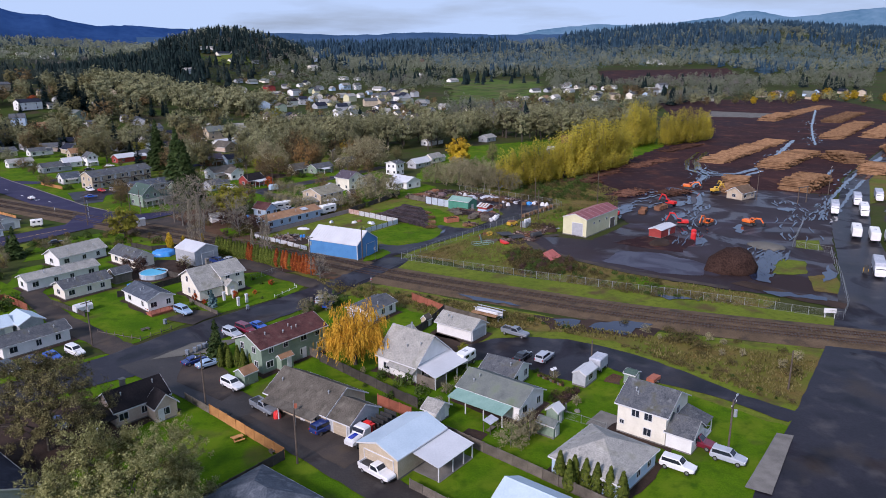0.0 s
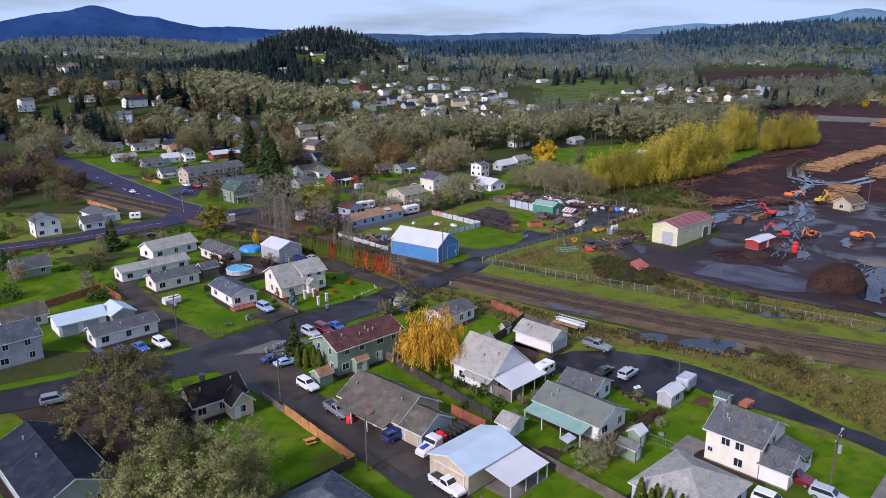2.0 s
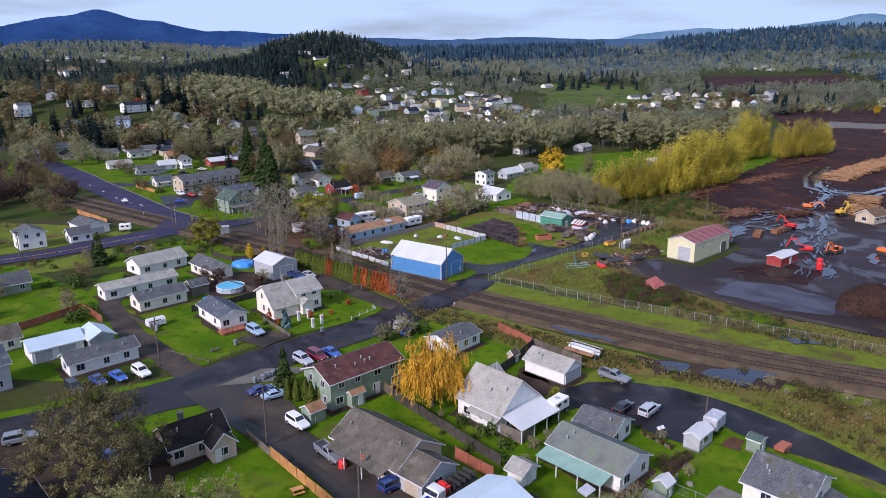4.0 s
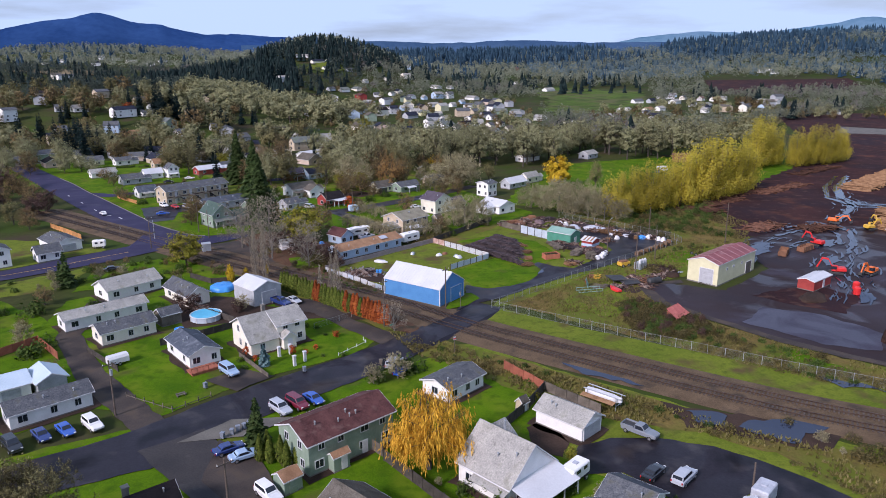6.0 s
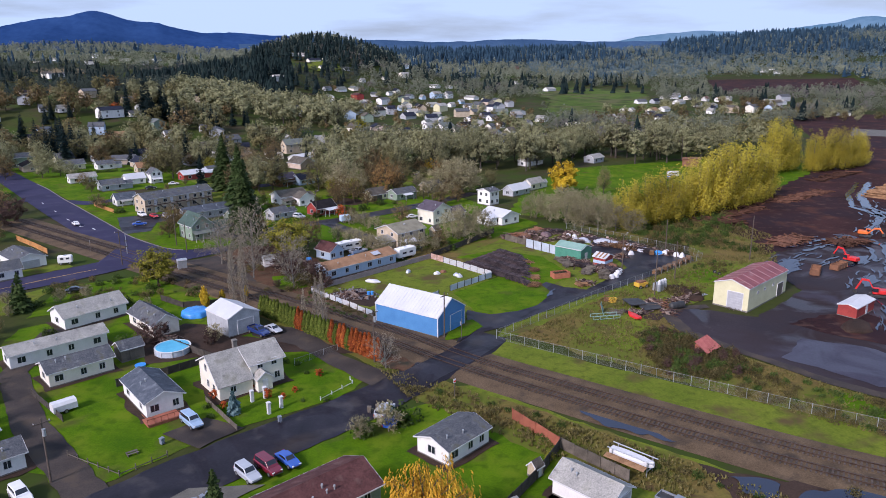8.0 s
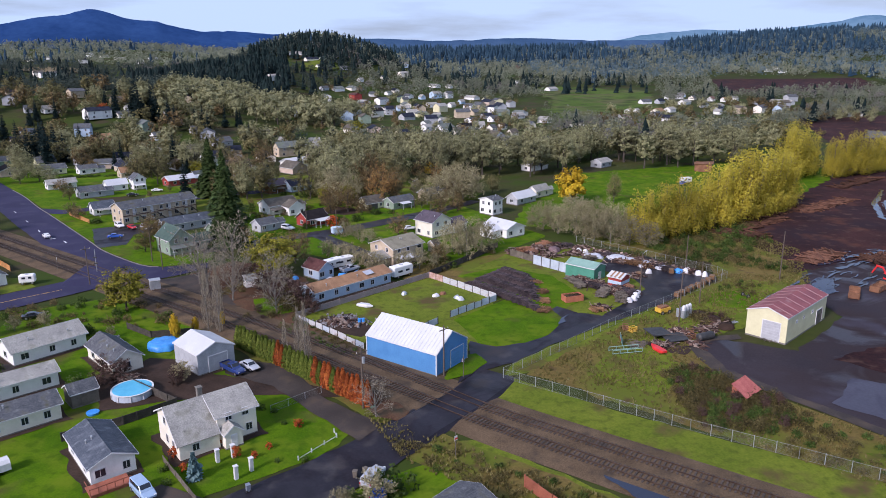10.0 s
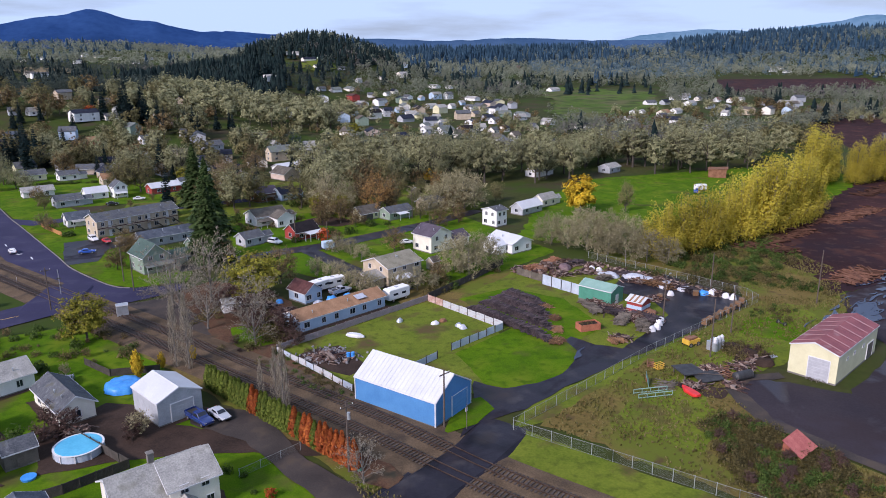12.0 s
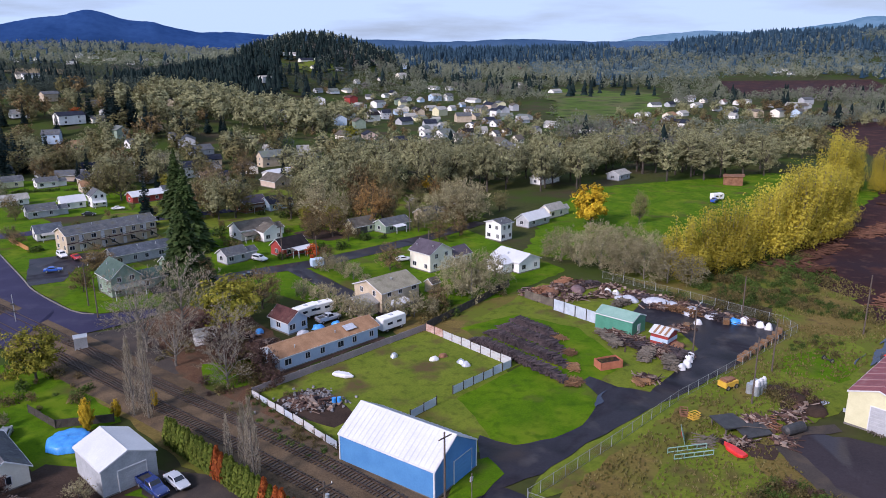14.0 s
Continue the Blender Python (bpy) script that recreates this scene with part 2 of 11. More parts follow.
SAGE = surface("sage green siding", (0.17, 0.24, 0.18), (0.26, 0.33, 0.26), 0.7, 0.7, 5, 0.25, bands=0.2)
GREYW = surface("grey siding", (0.32, 0.34, 0.36), (0.45, 0.47, 0.5), 0.7, 0.7, 5, 0.25, bands=0.2)
PALEBLUE = surface("pale blue siding", (0.36, 0.48, 0.62), (0.46, 0.58, 0.70), 0.65, 0.7, 5, 0.2, bands=0.2)
BARNBLUE = surface("bright blue steel siding", (0.06, 0.20, 0.44), (0.085, 0.26, 0.52), 0.45, 0.4, 4, 0.1)
REDW = surface("barn red boards", (0.25, 0.03, 0.025), (0.36, 0.05, 0.04), 0.7, 0.8, 6, 0.2)
GREENM = surface("green steel sheet", (0.05, 0.20, 0.14), (0.08, 0.28, 0.2), 0.45, 0.6, 5, 0.1)
TEALROOF = surface("pale green steel roof", (0.17, 0.30, 0.25), (0.24, 0.38, 0.32), 0.5, 0.5, 4, 0.1)
R_GREY = surface("grey asphalt shingles", (0.0468, 0.0523, 0.0624), (0.1326, 0.1404, 0.1521), 0.9, 0.5, 5, 0.6, bands=0.12, grain=0.5, spots=[((0.0858, 0.0858, 0.0624), 0.5, 0.55, 0.7), ((0.1638, 0.1716, 0.1794), 1.2, 0.58, 0.74)], spec=0.2)
R_LIGHT = surface("pale grey shingles", (0.215, 0.213, 0.2), (0.41, 0.4, 0.365), 0.9, 0.4, 5, 0.5, bands=0.12, grain=0.5, spots=[((0.171, 0.171, 0.131), 0.45, 0.55, 0.8), ((0.144, 0.144, 0.131), 1.4, 0.6, 0.8)], spec=0.2)
R_BROWN = surface("weathered brown shingles", (0.0595, 0.0527, 0.0429), (0.1445, 0.1275, 0.1055), 0.9, 0.5, 6, 0.6, bands=0.12, grain=0.5, spots=((0.17, 0.153, 0.1278), 0.6, 0.55, 0.75), spec=0.2)
R_DARK = surface("dark brown shingles", (0.009, 0.008, 0.010), (0.024, 0.019, 0.02), 0.9, 0.5, 6, 0.5, bands=0.12, spec=0.2)
R_PURPLE = surface("purple-grey shingles", (0.055, 0.045, 0.06), (0.105, 0.088, 0.11), 0.9, 0.5, 6, 0.5, bands=0.12, grain=0.5, spec=0.2)
R_STRAW = surface("faded straw-grey shingles", (0.17, 0.155, 0.115), (0.29, 0.27, 0.2), 0.9, 0.4, 5, 0.5, bands=0.12, grain=0.5, spots=((0.14, 0.14, 0.09), 0.5, 0.55, 0.75), spec=0.2)
R_SLATE = surface("dark blue-grey shingles", (0.008, 0.011, 0.023), (0.022, 0.027, 0.045), 0.9, 0.5, 6, 0.5, bands=0.12, spots=((0.034, 0.04, 0.06), 0.8, 0.55, 0.75), spec=0.25)
R_BLUE = surface("blue-grey shingles", (0.042, 0.0525, 0.07), (0.105, 0.1225, 0.1505), 0.9, 0.5, 5, 0.6, bands=0.12, grain=0.5, spots=((0.14, 0.1575, 0.182), 1.0, 0.56, 0.72), spec=0.2)
R_MAROON = surface("maroon shingles", (0.055, 0.022, 0.022), (0.12, 0.052, 0.048), 0.9, 0.6, 4, 0.5, bands=0.12, spots=((0.15, 0.09, 0.08), 0.7, 0.55, 0.75), spec=0.2)
R_TAN = surface("orange-brown shingles", (0.22, 0.12, 0.065), (0.36, 0.21, 0.12), 0.85, 0.5, 5, 0.4, bands=0.12, spec=0.2)
R_CABIN = surface("faded brown shingles", (0.1, 0.065, 0.042), (0.17, 0.115, 0.075), 0.9, 0.5, 5, 0.4, bands=0.12, grain=0.5, spec=0.2)
R_TEAL = surface("dark teal shingles", (0.04, 0.07, 0.06), (0.085, 0.13, 0.11), 0.9, 0.4, 5, 0.4, bands=0.12, grain=0.5, spec=0.2)
R_GREEN = surface("mossy grey shingles", (0.095, 0.11, 0.105), (0.19, 0.205, 0.19), 0.9, 0.4, 5, 0.4, bands=0.12, spots=((0.13, 0.16, 0.11), 0.4, 0.5, 0.7), spec=0.2)
M_WHITE = surface("white steel roof", (0.50, 0.51, 0.53), (0.60, 0.61, 0.63), 0.5, 0.25, 4, 0.08)
M_PALEBLUE = surface("pale blue steel roof", (0.40, 0.50, 0.58), (0.50, 0.60, 0.68), 0.5, 0.25, 4, 0.08)
M_RED = surface("dark red steel roof", (0.17, 0.04, 0.045), (0.26, 0.07, 0.07), 0.5, 0.4, 3, 0.1, spots=((0.3, 0.18, 0.17), 0.5, 0.58, 0.8))
STEEL = surface("galvanised steel", (0.36, 0.39, 0.42), (0.52, 0.55, 0.58), 0.4, 0.8, 6, 0.05, metal=0.5)
CEDAR = surface("new cedar boards", (0.36, 0.16, 0.05), (0.52, 0.26, 0.09), 0.75, 0.8, 9, 0.2, rand=0.2)
REDWOOD = surface("red-stained boards", (0.24, 0.07, 0.04), (0.36, 0.12, 0.07), 0.75, 0.8, 9, 0.2, rand=0.2)
OLDWOOD = surface("weathered grey boards", (0.08, 0.068, 0.0532), (0.16, 0.136, 0.1102), 0.9, 0.8, 9, 0.3, rand=0.25)
DARKWOOD = surface("dark damp boards", (0.03, 0.026, 0.022), (0.07, 0.06, 0.05), 0.9, 0.8, 9, 0.3, rand=0.25)
POLE = surface("creosoted pole wood", (0.06, 0.045, 0.035), (0.13, 0.10, 0.08), 0.85, 1, 8, 0.3)
TRUNK = surface("rough bark", (0.035, 0.029, 0.023), (0.09, 0.077, 0.063), 0.95, 1.5, 8, 0.5)
PALEBARK = surface("pale bark", (0.10, 0.09, 0.075), (0.2, 0.18, 0.155), 0.9, 1.5, 8, 0.4)
RUBBER = surface("tyre rubber", (0.015, 0.015, 0.016), (0.03, 0.03, 0.032), 0.8, 2, 20, 0.1)
CHROME = surface("grey wheel metal", (0.4, 0.4, 0.42), (0.6, 0.6, 0.62), 0.3, 2, 9, 0, metal=0.8)
LAMPW = surface("clear lamp plastic", (0.7, 0.7, 0.68), (0.8, 0.8, 0.78), 0.15, 2, 9, 0)
LAMPR = surface("red lamp plastic", (0.3, 0.01, 0.01), (0.4, 0.02, 0.02), 0.2, 2, 9, 0)
LOGWOOD = surface("peeled log wood", (0.11, 0.058, 0.03), (0.27, 0.155, 0.08), 0.9, 0.5, 5, 0.3, rand=0.4, spec=0.2)
BARKLOG = surface("bark-covered log", (0.045, 0.022, 0.016), (0.14, 0.07, 0.046), 0.95, 0.5, 5, 0.3, rand=0.5, spec=0.15)
LOGDARK = surface("dark scrap timber", (0.014, 0.011, 0.018), (0.105, 0.076, 0.078), 0.9, 0.8, 5, 0.3, rand=0.5)
RUST = surface("rusted iron", (0.14, 0.06, 0.03), (0.27, 0.13, 0.07), 0.85, 1, 8, 0.3, rand=0.2)
ORANGE = surface("orange machine paint", (0.70, 0.13, 0.02), (0.80, 0.19, 0.035), 0.45, 1, 6, 0.05)
MACHRED = surface("red machine paint", (0.55, 0.02, 0.02), (0.68, 0.04, 0.035), 0.4, 1, 6, 0.05)
MACHYEL = surface("yellow machine paint", (0.55, 0.32, 0.03), (0.66, 0.42, 0.06), 0.45, 1, 6, 0.05)
BLACKM = surface("black machine steel", (0.02, 0.02, 0.022), (0.05, 0.05, 0.05), 0.6, 1, 6, 0.1)
POOLBLUE = surface("turquoise pool cover", (0.05, 0.35, 0.55), (0.09, 0.45, 0.65), 0.35, 0.6, 3, 0.1)
TARP = surface("bright blue tarpaulin", (0.03, 0.22, 0.62), (0.06, 0.32, 0.72), 0.4, 1, 4, 0.3)
PURPLETARP = surface("faded plum sheeting", (0.1, 0.06, 0.065), (0.2, 0.13, 0.13), 0.6, 1, 3, 0.4)
GREYTARP = surface("pale grey sheeting", (0.33, 0.35, 0.4), (0.5, 0.52, 0.57), 0.45, 1, 3, 0.4)
BINGREY = surface("grey plastic bin", (0.15, 0.18, 0.22), (0.22, 0.25, 0.3), 0.5, 2, 8, 0.05)

F_OLIVE = foliage("olive autumn twigs", (0.12, 0.108, 0.045), (0.17, 0.153, 0.066), (0.23, 0.208, 0.095))
F_LICHEN = foliage("lichen-grey twigs", (0.183, 0.183, 0.09516), (0.2501, 0.2477, 0.1281), (0.3355, 0.3294, 0.1769))
F_BROWN = foliage("brown autumn leaves", (0.085, 0.06, 0.028), (0.165, 0.118, 0.055), (0.26, 0.19, 0.09))
F_POPLAR = foliage("yellow-green poplar leaves", (0.42, 0.355, 0.05), (0.5, 0.42, 0.055), (0.58, 0.48, 0.065), through_leaf=0.5, clump=0.12)
F_GOLD = foliage("golden leaves", (0.351, 0.234, 0.014), (0.52, 0.351, 0.02), (0.676, 0.481, 0.036))
F_WILLOW = foliage("orange-gold willow leaves", (0.475, 0.253, 0.023), (0.632, 0.355, 0.034), (0.791, 0.475, 0.056))
# A little blue distance haze is mixed into this needle colour.
F_FIR = foliage("dark fir needles", (0.006, 0.014, 0.015), (0.011, 0.024, 0.023), (0.018, 0.035, 0.033))
F_OAK = foliage("lichen-crusted twigs", (0.13, 0.128, 0.044), (0.25, 0.245, 0.092), (0.42, 0.41, 0.18), through_leaf=0.12)
F_OAKBROWN = foliage("bare brown twigs with lichen", (0.05, 0.042, 0.018), (0.125, 0.108, 0.046), (0.26, 0.235, 0.105), through_leaf=0.12)
F_YGREEN = foliage("yellow-green autumn leaves", (0.13, 0.13, 0.018), (0.20, 0.19, 0.024), (0.29, 0.26, 0.035))
F_PURPLE = foliage("bare purple-brown thicket twigs", (0.05, 0.028, 0.024), (0.10, 0.06, 0.05), (0.15, 0.10, 0.08))
JUNK = foliage("mixed scrap and boards", (0.022, 0.018, 0.024), (0.115, 0.066, 0.05), (0.32, 0.25, 0.21), through_leaf=0.0)
F_FIRM = foliage("green fir needles", (0.024, 0.046, 0.013), (0.042, 0.07, 0.02), (0.07, 0.1, 0.033))
F_CYPRESS = foliage("arborvitae green", (0.054, 0.084, 0.013), (0.101, 0.135, 0.02), (0.162, 0.189, 0.034))
F_REDHEDGE = foliage("rust-red hedge leaves", (0.19, 0.04, 0.015), (0.31, 0.075, 0.02), (0.44, 0.14, 0.032))
F_RED = foliage("red autumn leaves", (0.25, 0.03, 0.015), (0.38, 0.07, 0.02), (0.48, 0.14, 0.03))
F_BUSH = foliage("green shrub leaves", (0.027, 0.053, 0.01), (0.056, 0.094, 0.018), (0.1, 0.138, 0.034))
F_BRAMBLE = foliage("bramble and dry stalks", (0.05, 0.045, 0.018), (0.105, 0.088, 0.034), (0.18, 0.145, 0.058))
F_BARE = foliage("bare pale twigs", (0.165, 0.145, 0.08), (0.27, 0.24, 0.135), (0.39, 0.35, 0.21))
# Distance haze is mixed into these far foliage colours: paler and bluer.
F_HAZEOLIVE = foliage("olive foliage with painted haze", (0.1891, 0.205, 0.144), (0.2257, 0.244, 0.1708), (0.2684, 0.2867, 0.2074), through_leaf=0.4, clump=0.03)
F_HAZEDARK = foliage("dark olive foliage with painted haze", (0.042, 0.056, 0.046), (0.056, 0.072, 0.058), (0.075, 0.092, 0.075), through_leaf=0.4, clump=0.03)
F_HAZEBROWN = foliage("brown-grey twigs with painted haze", (0.184, 0.1702, 0.1495), (0.2185, 0.2024, 0.1817), (0.2587, 0.2392, 0.2185), through_leaf=0.4, clump=0.03)
F_HAZEBLUE = foliage("remote foliage blued by painted haze", (0.115, 0.1667, 0.1782), (0.1437, 0.2012, 0.2127), (0.1782, 0.2357, 0.2472), through_leaf=0.4, clump=0.03)
F_HAZEFIR = foliage("fir foliage blued by painted haze", (0.0144, 0.0396, 0.066), (0.024, 0.0552, 0.0864), (0.036, 0.0744, 0.1104), through_leaf=0.1, clump=0.06)
# Aerial haze over the horizon ranges is painted into their base colours.
MOUNT_HAZEBLUE = surface("distant forest in painted blue haze", (0.014, 0.042, 0.13), (0.026, 0.068, 0.185), 1.0, 0.004, 0.03, 0, spec=0.0)
MOUNT_HAZEMID = surface("distant hills in painted blue-grey haze", (0.03, 0.066, 0.13), (0.05, 0.095, 0.17), 1.0, 0.006, 0.05, 0, spec=0.0)
MOUNT_HAZEGREY = surface("distant slopes in painted grey-blue haze", (0.06, 0.135, 0.21), (0.12, 0.205, 0.29), 1.0, 0.003, 0.03, 0, spec=0.0)
F_PALE = foliage("pale upright twigs", (0.24, 0.205, 0.15), (0.33, 0.285, 0.21), (0.43, 0.375, 0.285), through_leaf=0.45)
WIRE = surface("dull fence wire", (0.13, 0.14, 0.13), (0.22, 0.23, 0.21), 0.6, 1, 6, 0)
F_TAN = foliage("fading tan leaves", (0.22, 0.15, 0.08), (0.32, 0.225, 0.125), (0.43, 0.32, 0.19))
F_RUSTY = foliage("rust-brown oak leaves", (0.15, 0.085, 0.03), (0.25, 0.145, 0.05), (0.34, 0.21, 0.08))
F_SPRUCE = foliage("blue spruce needles", (0.07, 0.13, 0.14), (0.11, 0.19, 0.2), (0.17, 0.26, 0.27))
F_GRASS = foliage("grass tufts", (0.1, 0.095, 0.026), (0.175, 0.155, 0.05), (0.26, 0.22, 0.095))


# ---- building blocks ----
class Shape:
    """Corners and faces of one part, gathered piece by piece."""

    def __init__(self):
        self.v, self.f = [], []

    def add(self, verts, faces):
        k = len(self.v)
        self.v += [tuple(p) for p in verts]
        self.f += [tuple(i + k for i in f) for f in faces]
        return self

    def box(self, x0, x1, y0, y1, z0, z1, m=None):
        p = [Vector((x, y, z)) for z in (z0, z1) for x, y in ((x0, y0), (x1, y0), (x1, y1), (x0, y1))]
        if m is not None:
            p = [m @ q for q in p]
        return self.add(p, [(3, 2, 1, 0), (4, 5, 6, 7), (0, 1, 5, 4), (1, 2, 6, 5), (2, 3, 7, 6), (3, 0, 4, 7)])

    def tube(self, a, b, r0, r1, n=6, caps=True):
        a, b = Vector(a), Vector(b)
        way = (b - a).normalized()
        side = way.orthogonal().normalized()
        other = way.cross(side)
        ring = [(math.cos(2 * math.pi * i / n), math.sin(2 * math.pi * i / n)) for i in range(n)]
        p = [a + (side * c + other * s) * r0 for c, s in ring] + [b + (side * c + other * s) * r1 for c, s in ring]
        f = [(i, (i + 1) % n, n + (i + 1) % n, n + i) for i in range(n)]
        if caps:
            f += [tuple(reversed(range(n))), tuple(range(n, 2 * n))]
        return self.add(p, f)

    def prism(self, outline, h0, h1, axis="z"):
        """A closed outline of pairs, drawn out between h0 and h1 along an axis (x, y or z)."""
        n = len(outline)
        put = {"z": lambda p, h: (p[0], p[1], h), "y": lambda p, h: (p[0], h, p[1]), "x": lambda p, h: (h, p[0], p[1])}[axis]
        p = [put(q, h0) for q in outline] + [put(q, h1) for q in outline]
        f = [(i, (i + 1) % n, n + (i + 1) % n, n + i) for i in range(n)]
        return self.add(p, f + [tuple(reversed(range(n))), tuple(range(n, 2 * n))])

    def slab(self, corners, thick):
        """A plate with its four top corners given, thick metres deep."""
        c = [Vector(q) for q in corners]
        nrm = (c[1] - c[0]).cross(c[2] - c[0]).normalized()
        if nrm.z < 0:
            nrm = -nrm
        low = [q - nrm * thick for q in c]
        k = len(c)
        return self.add(c + low, [tuple(range(k)), tuple(reversed(range(k, 2 * k)))] + [(i, k + i, k + (i + 1) % k, (i + 1) % k) for i in range(k)])

    def mesh(self, name, mat, smooth=False):
        me = bpy.data.meshes.new(name)
        me.from_pydata(self.v, [], self.f)
        if smooth:
            me.polygons.foreach_set("use_smooth", [True] * len(me.polygons))
        me.update()
        me.materials.append(mat)
        return me


def recalc(me):
    bm = bmesh.new()
    bm.from_mesh(me)
    bmesh.ops.recalc_face_normals(bm, faces=bm.faces)
    bm.to_mesh(me)
    bm.free()
    return me


def part(name, shape, mat, parent, label="", smooth=False, m=None, mesh=None):
    me = mesh or recalc(shape.mesh(name, mat, smooth))
    ob = new(name, me)
    ob.parent = parent
    if m is not None:
        ob.matrix_basis = m
    return tagged(ob, label)


def thing(name, x, y, rot, label, category, group="", z=0.0, kind=""):
    ob = new(name)
    ob.matrix_basis = pose(x, y, z, 0, 0, rot)
    return tagged(ob, label, category, group, kind)


def solid(name, shape, mat, label, category, group="", kind="", at=None, smooth=False):
    """A thing that is one mesh."""
    ob = new(name, recalc(shape.mesh(name, mat, smooth)))
    if at is not None:
        ob.matrix_basis = at
    return tagged(ob, label, category, group, kind)


def hill(cx, cy, top, rx, ry, turn, x, y):
    c, s = math.cos(radians(turn)), math.sin(radians(turn))
    u, v = ((x - cx) * c + (y - cy) * s) / rx, (-(x - cx) * s + (y - cy) * c) / ry
    return top * math.exp(-(u * u + v * v))


def land(x, y):
    """Height of the ground: flat round the rails, low hills behind."""
    d = math.hypot(x, y)
    # the town climbs a shoulder of the hill
    rise = (hill(-300, 640, 25, 150, 130, 0, x, y) + hill(-225, 850, 24, 95, 130, 0, x, y)) * min(1.0, max(0.0, (y - 450) / 90))
    if d < 520:
        return rise
    ramp = min(1.0, max(0.0, (d - 520) / 300))
    z = hill(-196, 1200, 58, 140, 230, 8, x, y) + hill(-620, 1000, 30, 330, 300, 0, x, y) + hill(-1000, 1500, 14, 500, 400, 0, x, y)
    z += hill(950, 2000, 54, 560, 330, 12, x, y) + hill(1600, 1900, 40, 600, 500, 0, x, y)
    z += hill(-700, 1520, 42, 430, 280, 0, x, y) + hill(-50, 2100, 30, 700, 320, 0, x, y)
    z += min(20.0, max(0.0, (y - 800) * 0.02))
    z += 3.0 * noise.noise((x * 0.004, y * 0.004, 0.0)) + 8.0 * max(0.0, ramp - 0.3) * noise.noise((x * 0.0015, y * 0.0015, 3.0))
    return max(0.0, z) * ramp + rise


def ground_z(x, y):
    return land(x, y)


def inside(x, y, poly):
    c = False
    for (x0, y0), (x1, y1) in zip(poly, poly[1:] + poly[:1]):
        if (y0 > y) != (y1 > y) and x < (x1 - x0) * (y - y0) / (y1 - y0) + x0:
            c = not c
    return c


def patch(name, outline, mat, lift, label, category="ground", rough=0.5, step=2.0, seed=0):
    """A sheet of surface laid just above the ground, with a ragged edge."""
    p = []
    n = len(outline)
    for i in range(n):
        a, b = Vector(outline[i]), Vector(outline[(i + 1) % n])
        k = max(1, int((b - a).length / step))
        for j in range(k):
            q = a.lerp(b, j / k)
            o = noise.noise_vector((q.x * 0.35 + seed, q.y * 0.35, 0.0)) * rough
            p.append((q.x + o.x, q.y + o.y))
    lift = 0.02 + 3 * lift
    m = len(p)
    grid = []
    xs, ys = [q[0] for q in p], [q[1] for q in p]
    wide = max(max(xs) - min(xs), max(ys) - min(ys))
    cell = 3.0 if wide < 120 else 8.0
    x = min(xs) + cell / 2
    while x < max(xs):
        y = min(ys) + cell / 2
        while y < max(ys):
            if inside(x, y, p):
                grid.append((x, y))
            y += cell
        x += cell
    got = geometry.delaunay_2d_cdt([Vector(q) for q in p + grid], [(i, (i + 1) % m) for i in range(m)], [list(range(m))], 1, 1e-4)
    me = bpy.data.meshes.new(name)
    me.from_pydata([(q.x, q.y, lift + land(q.x, q.y)) for q in got[0]], [], [tuple(q) for q in got[2]])
    me.update()
    if me.polygons and me.polygons[0].normal.z < 0:
        me.flip_normals()
    me.materials.append(mat)
    return tagged(new(name, me), label, category, kind="structure")


def ribbon(name, line, width, mat, lift, label, rough=0.25, seed=0):
    """A road or path of even width along a line of points."""
    left, right = [], []
    pts = [Vector(q) for q in line]
    for i, q in enumerate(pts):
        a, b = pts[max(0, i - 1)], pts[min(len(pts) - 1, i + 1)]
        d = (b - a).normalized()
        w = (width[i] if isinstance(width, (list, tuple)) else width) / 2
        left.append((q.x - d.y * w, q.y + d.x * w))
        right.append((q.x + d.y * w, q.y - d.x * w))
    return patch(name, left + right[::-1], mat, lift, label, "road", rough, 2.0, seed)

# ---- ground ----
def ground_sheet():
    rings = [0.0]
    r = 8.0
    while r < 4600:
        rings.append(r)
        r *= 1.035
    k = 260
    v, f = [(0.0, 60.0, 0.0)], []
    for r in rings[1:]:
        for i in range(k):
            a = 2 * math.pi * i / k
            x, y = r * math.sin(a), 60 + r * math.cos(a)
            v.append((x, y, land(x, y) - (0.0 if r < 3500 else (r - 3500) * 0.02)))
    for i in range(k):
        f.append((0, 1 + (i + 1) % k, 1 + i))
    for j in range(len(rings) - 2):
        for i in range(k):
            a, b = 1 + j * k + i, 1 + j * k + (i + 1) % k
            f.append((a, b, b + k, a + k))
    me = bpy.data.meshes.new("ground")
    me.from_pydata(v, [], f)
    me.polygons.foreach_set("use_smooth", [True] * len(f))
    me.update()
    me.materials.append(GROUND)
    tagged(new("ground", me), "damp green and brown valley ground rising to low hills", "ground", kind="structure")


ground_sheet()

# lawns and rough grass, laid under the roads
patch("lawn", [(-118, 60), (-90, -60), (0, -110), (90, -60), (100, 30), (62, 88), (42, 112), (20, 118), (12, 128), (22, 136), (0, 160), (-30, 138), (-50, 130), (-80, 112)], LAWN, 0.012, "green mown lawns between the houses", "lawn", 1.0)
patch("lawn", [(-62, 140), (-48, 132), (-36, 146), (-17, 160), (-14, 168), (-30, 180), (-48, 200), (-70, 205), (-90, 190), (-84, 160)], LAWN, 0.012, "bright green lawns round the small houses", "lawn", 1.0)
patch("lawn", [(-125, 135), (-66, 128), (-58, 140), (-70, 155), (-84, 175), (-120, 200), (-150, 170)], LAWN, 0.014, "green back gardens with bare patches", "lawn", 1.0)
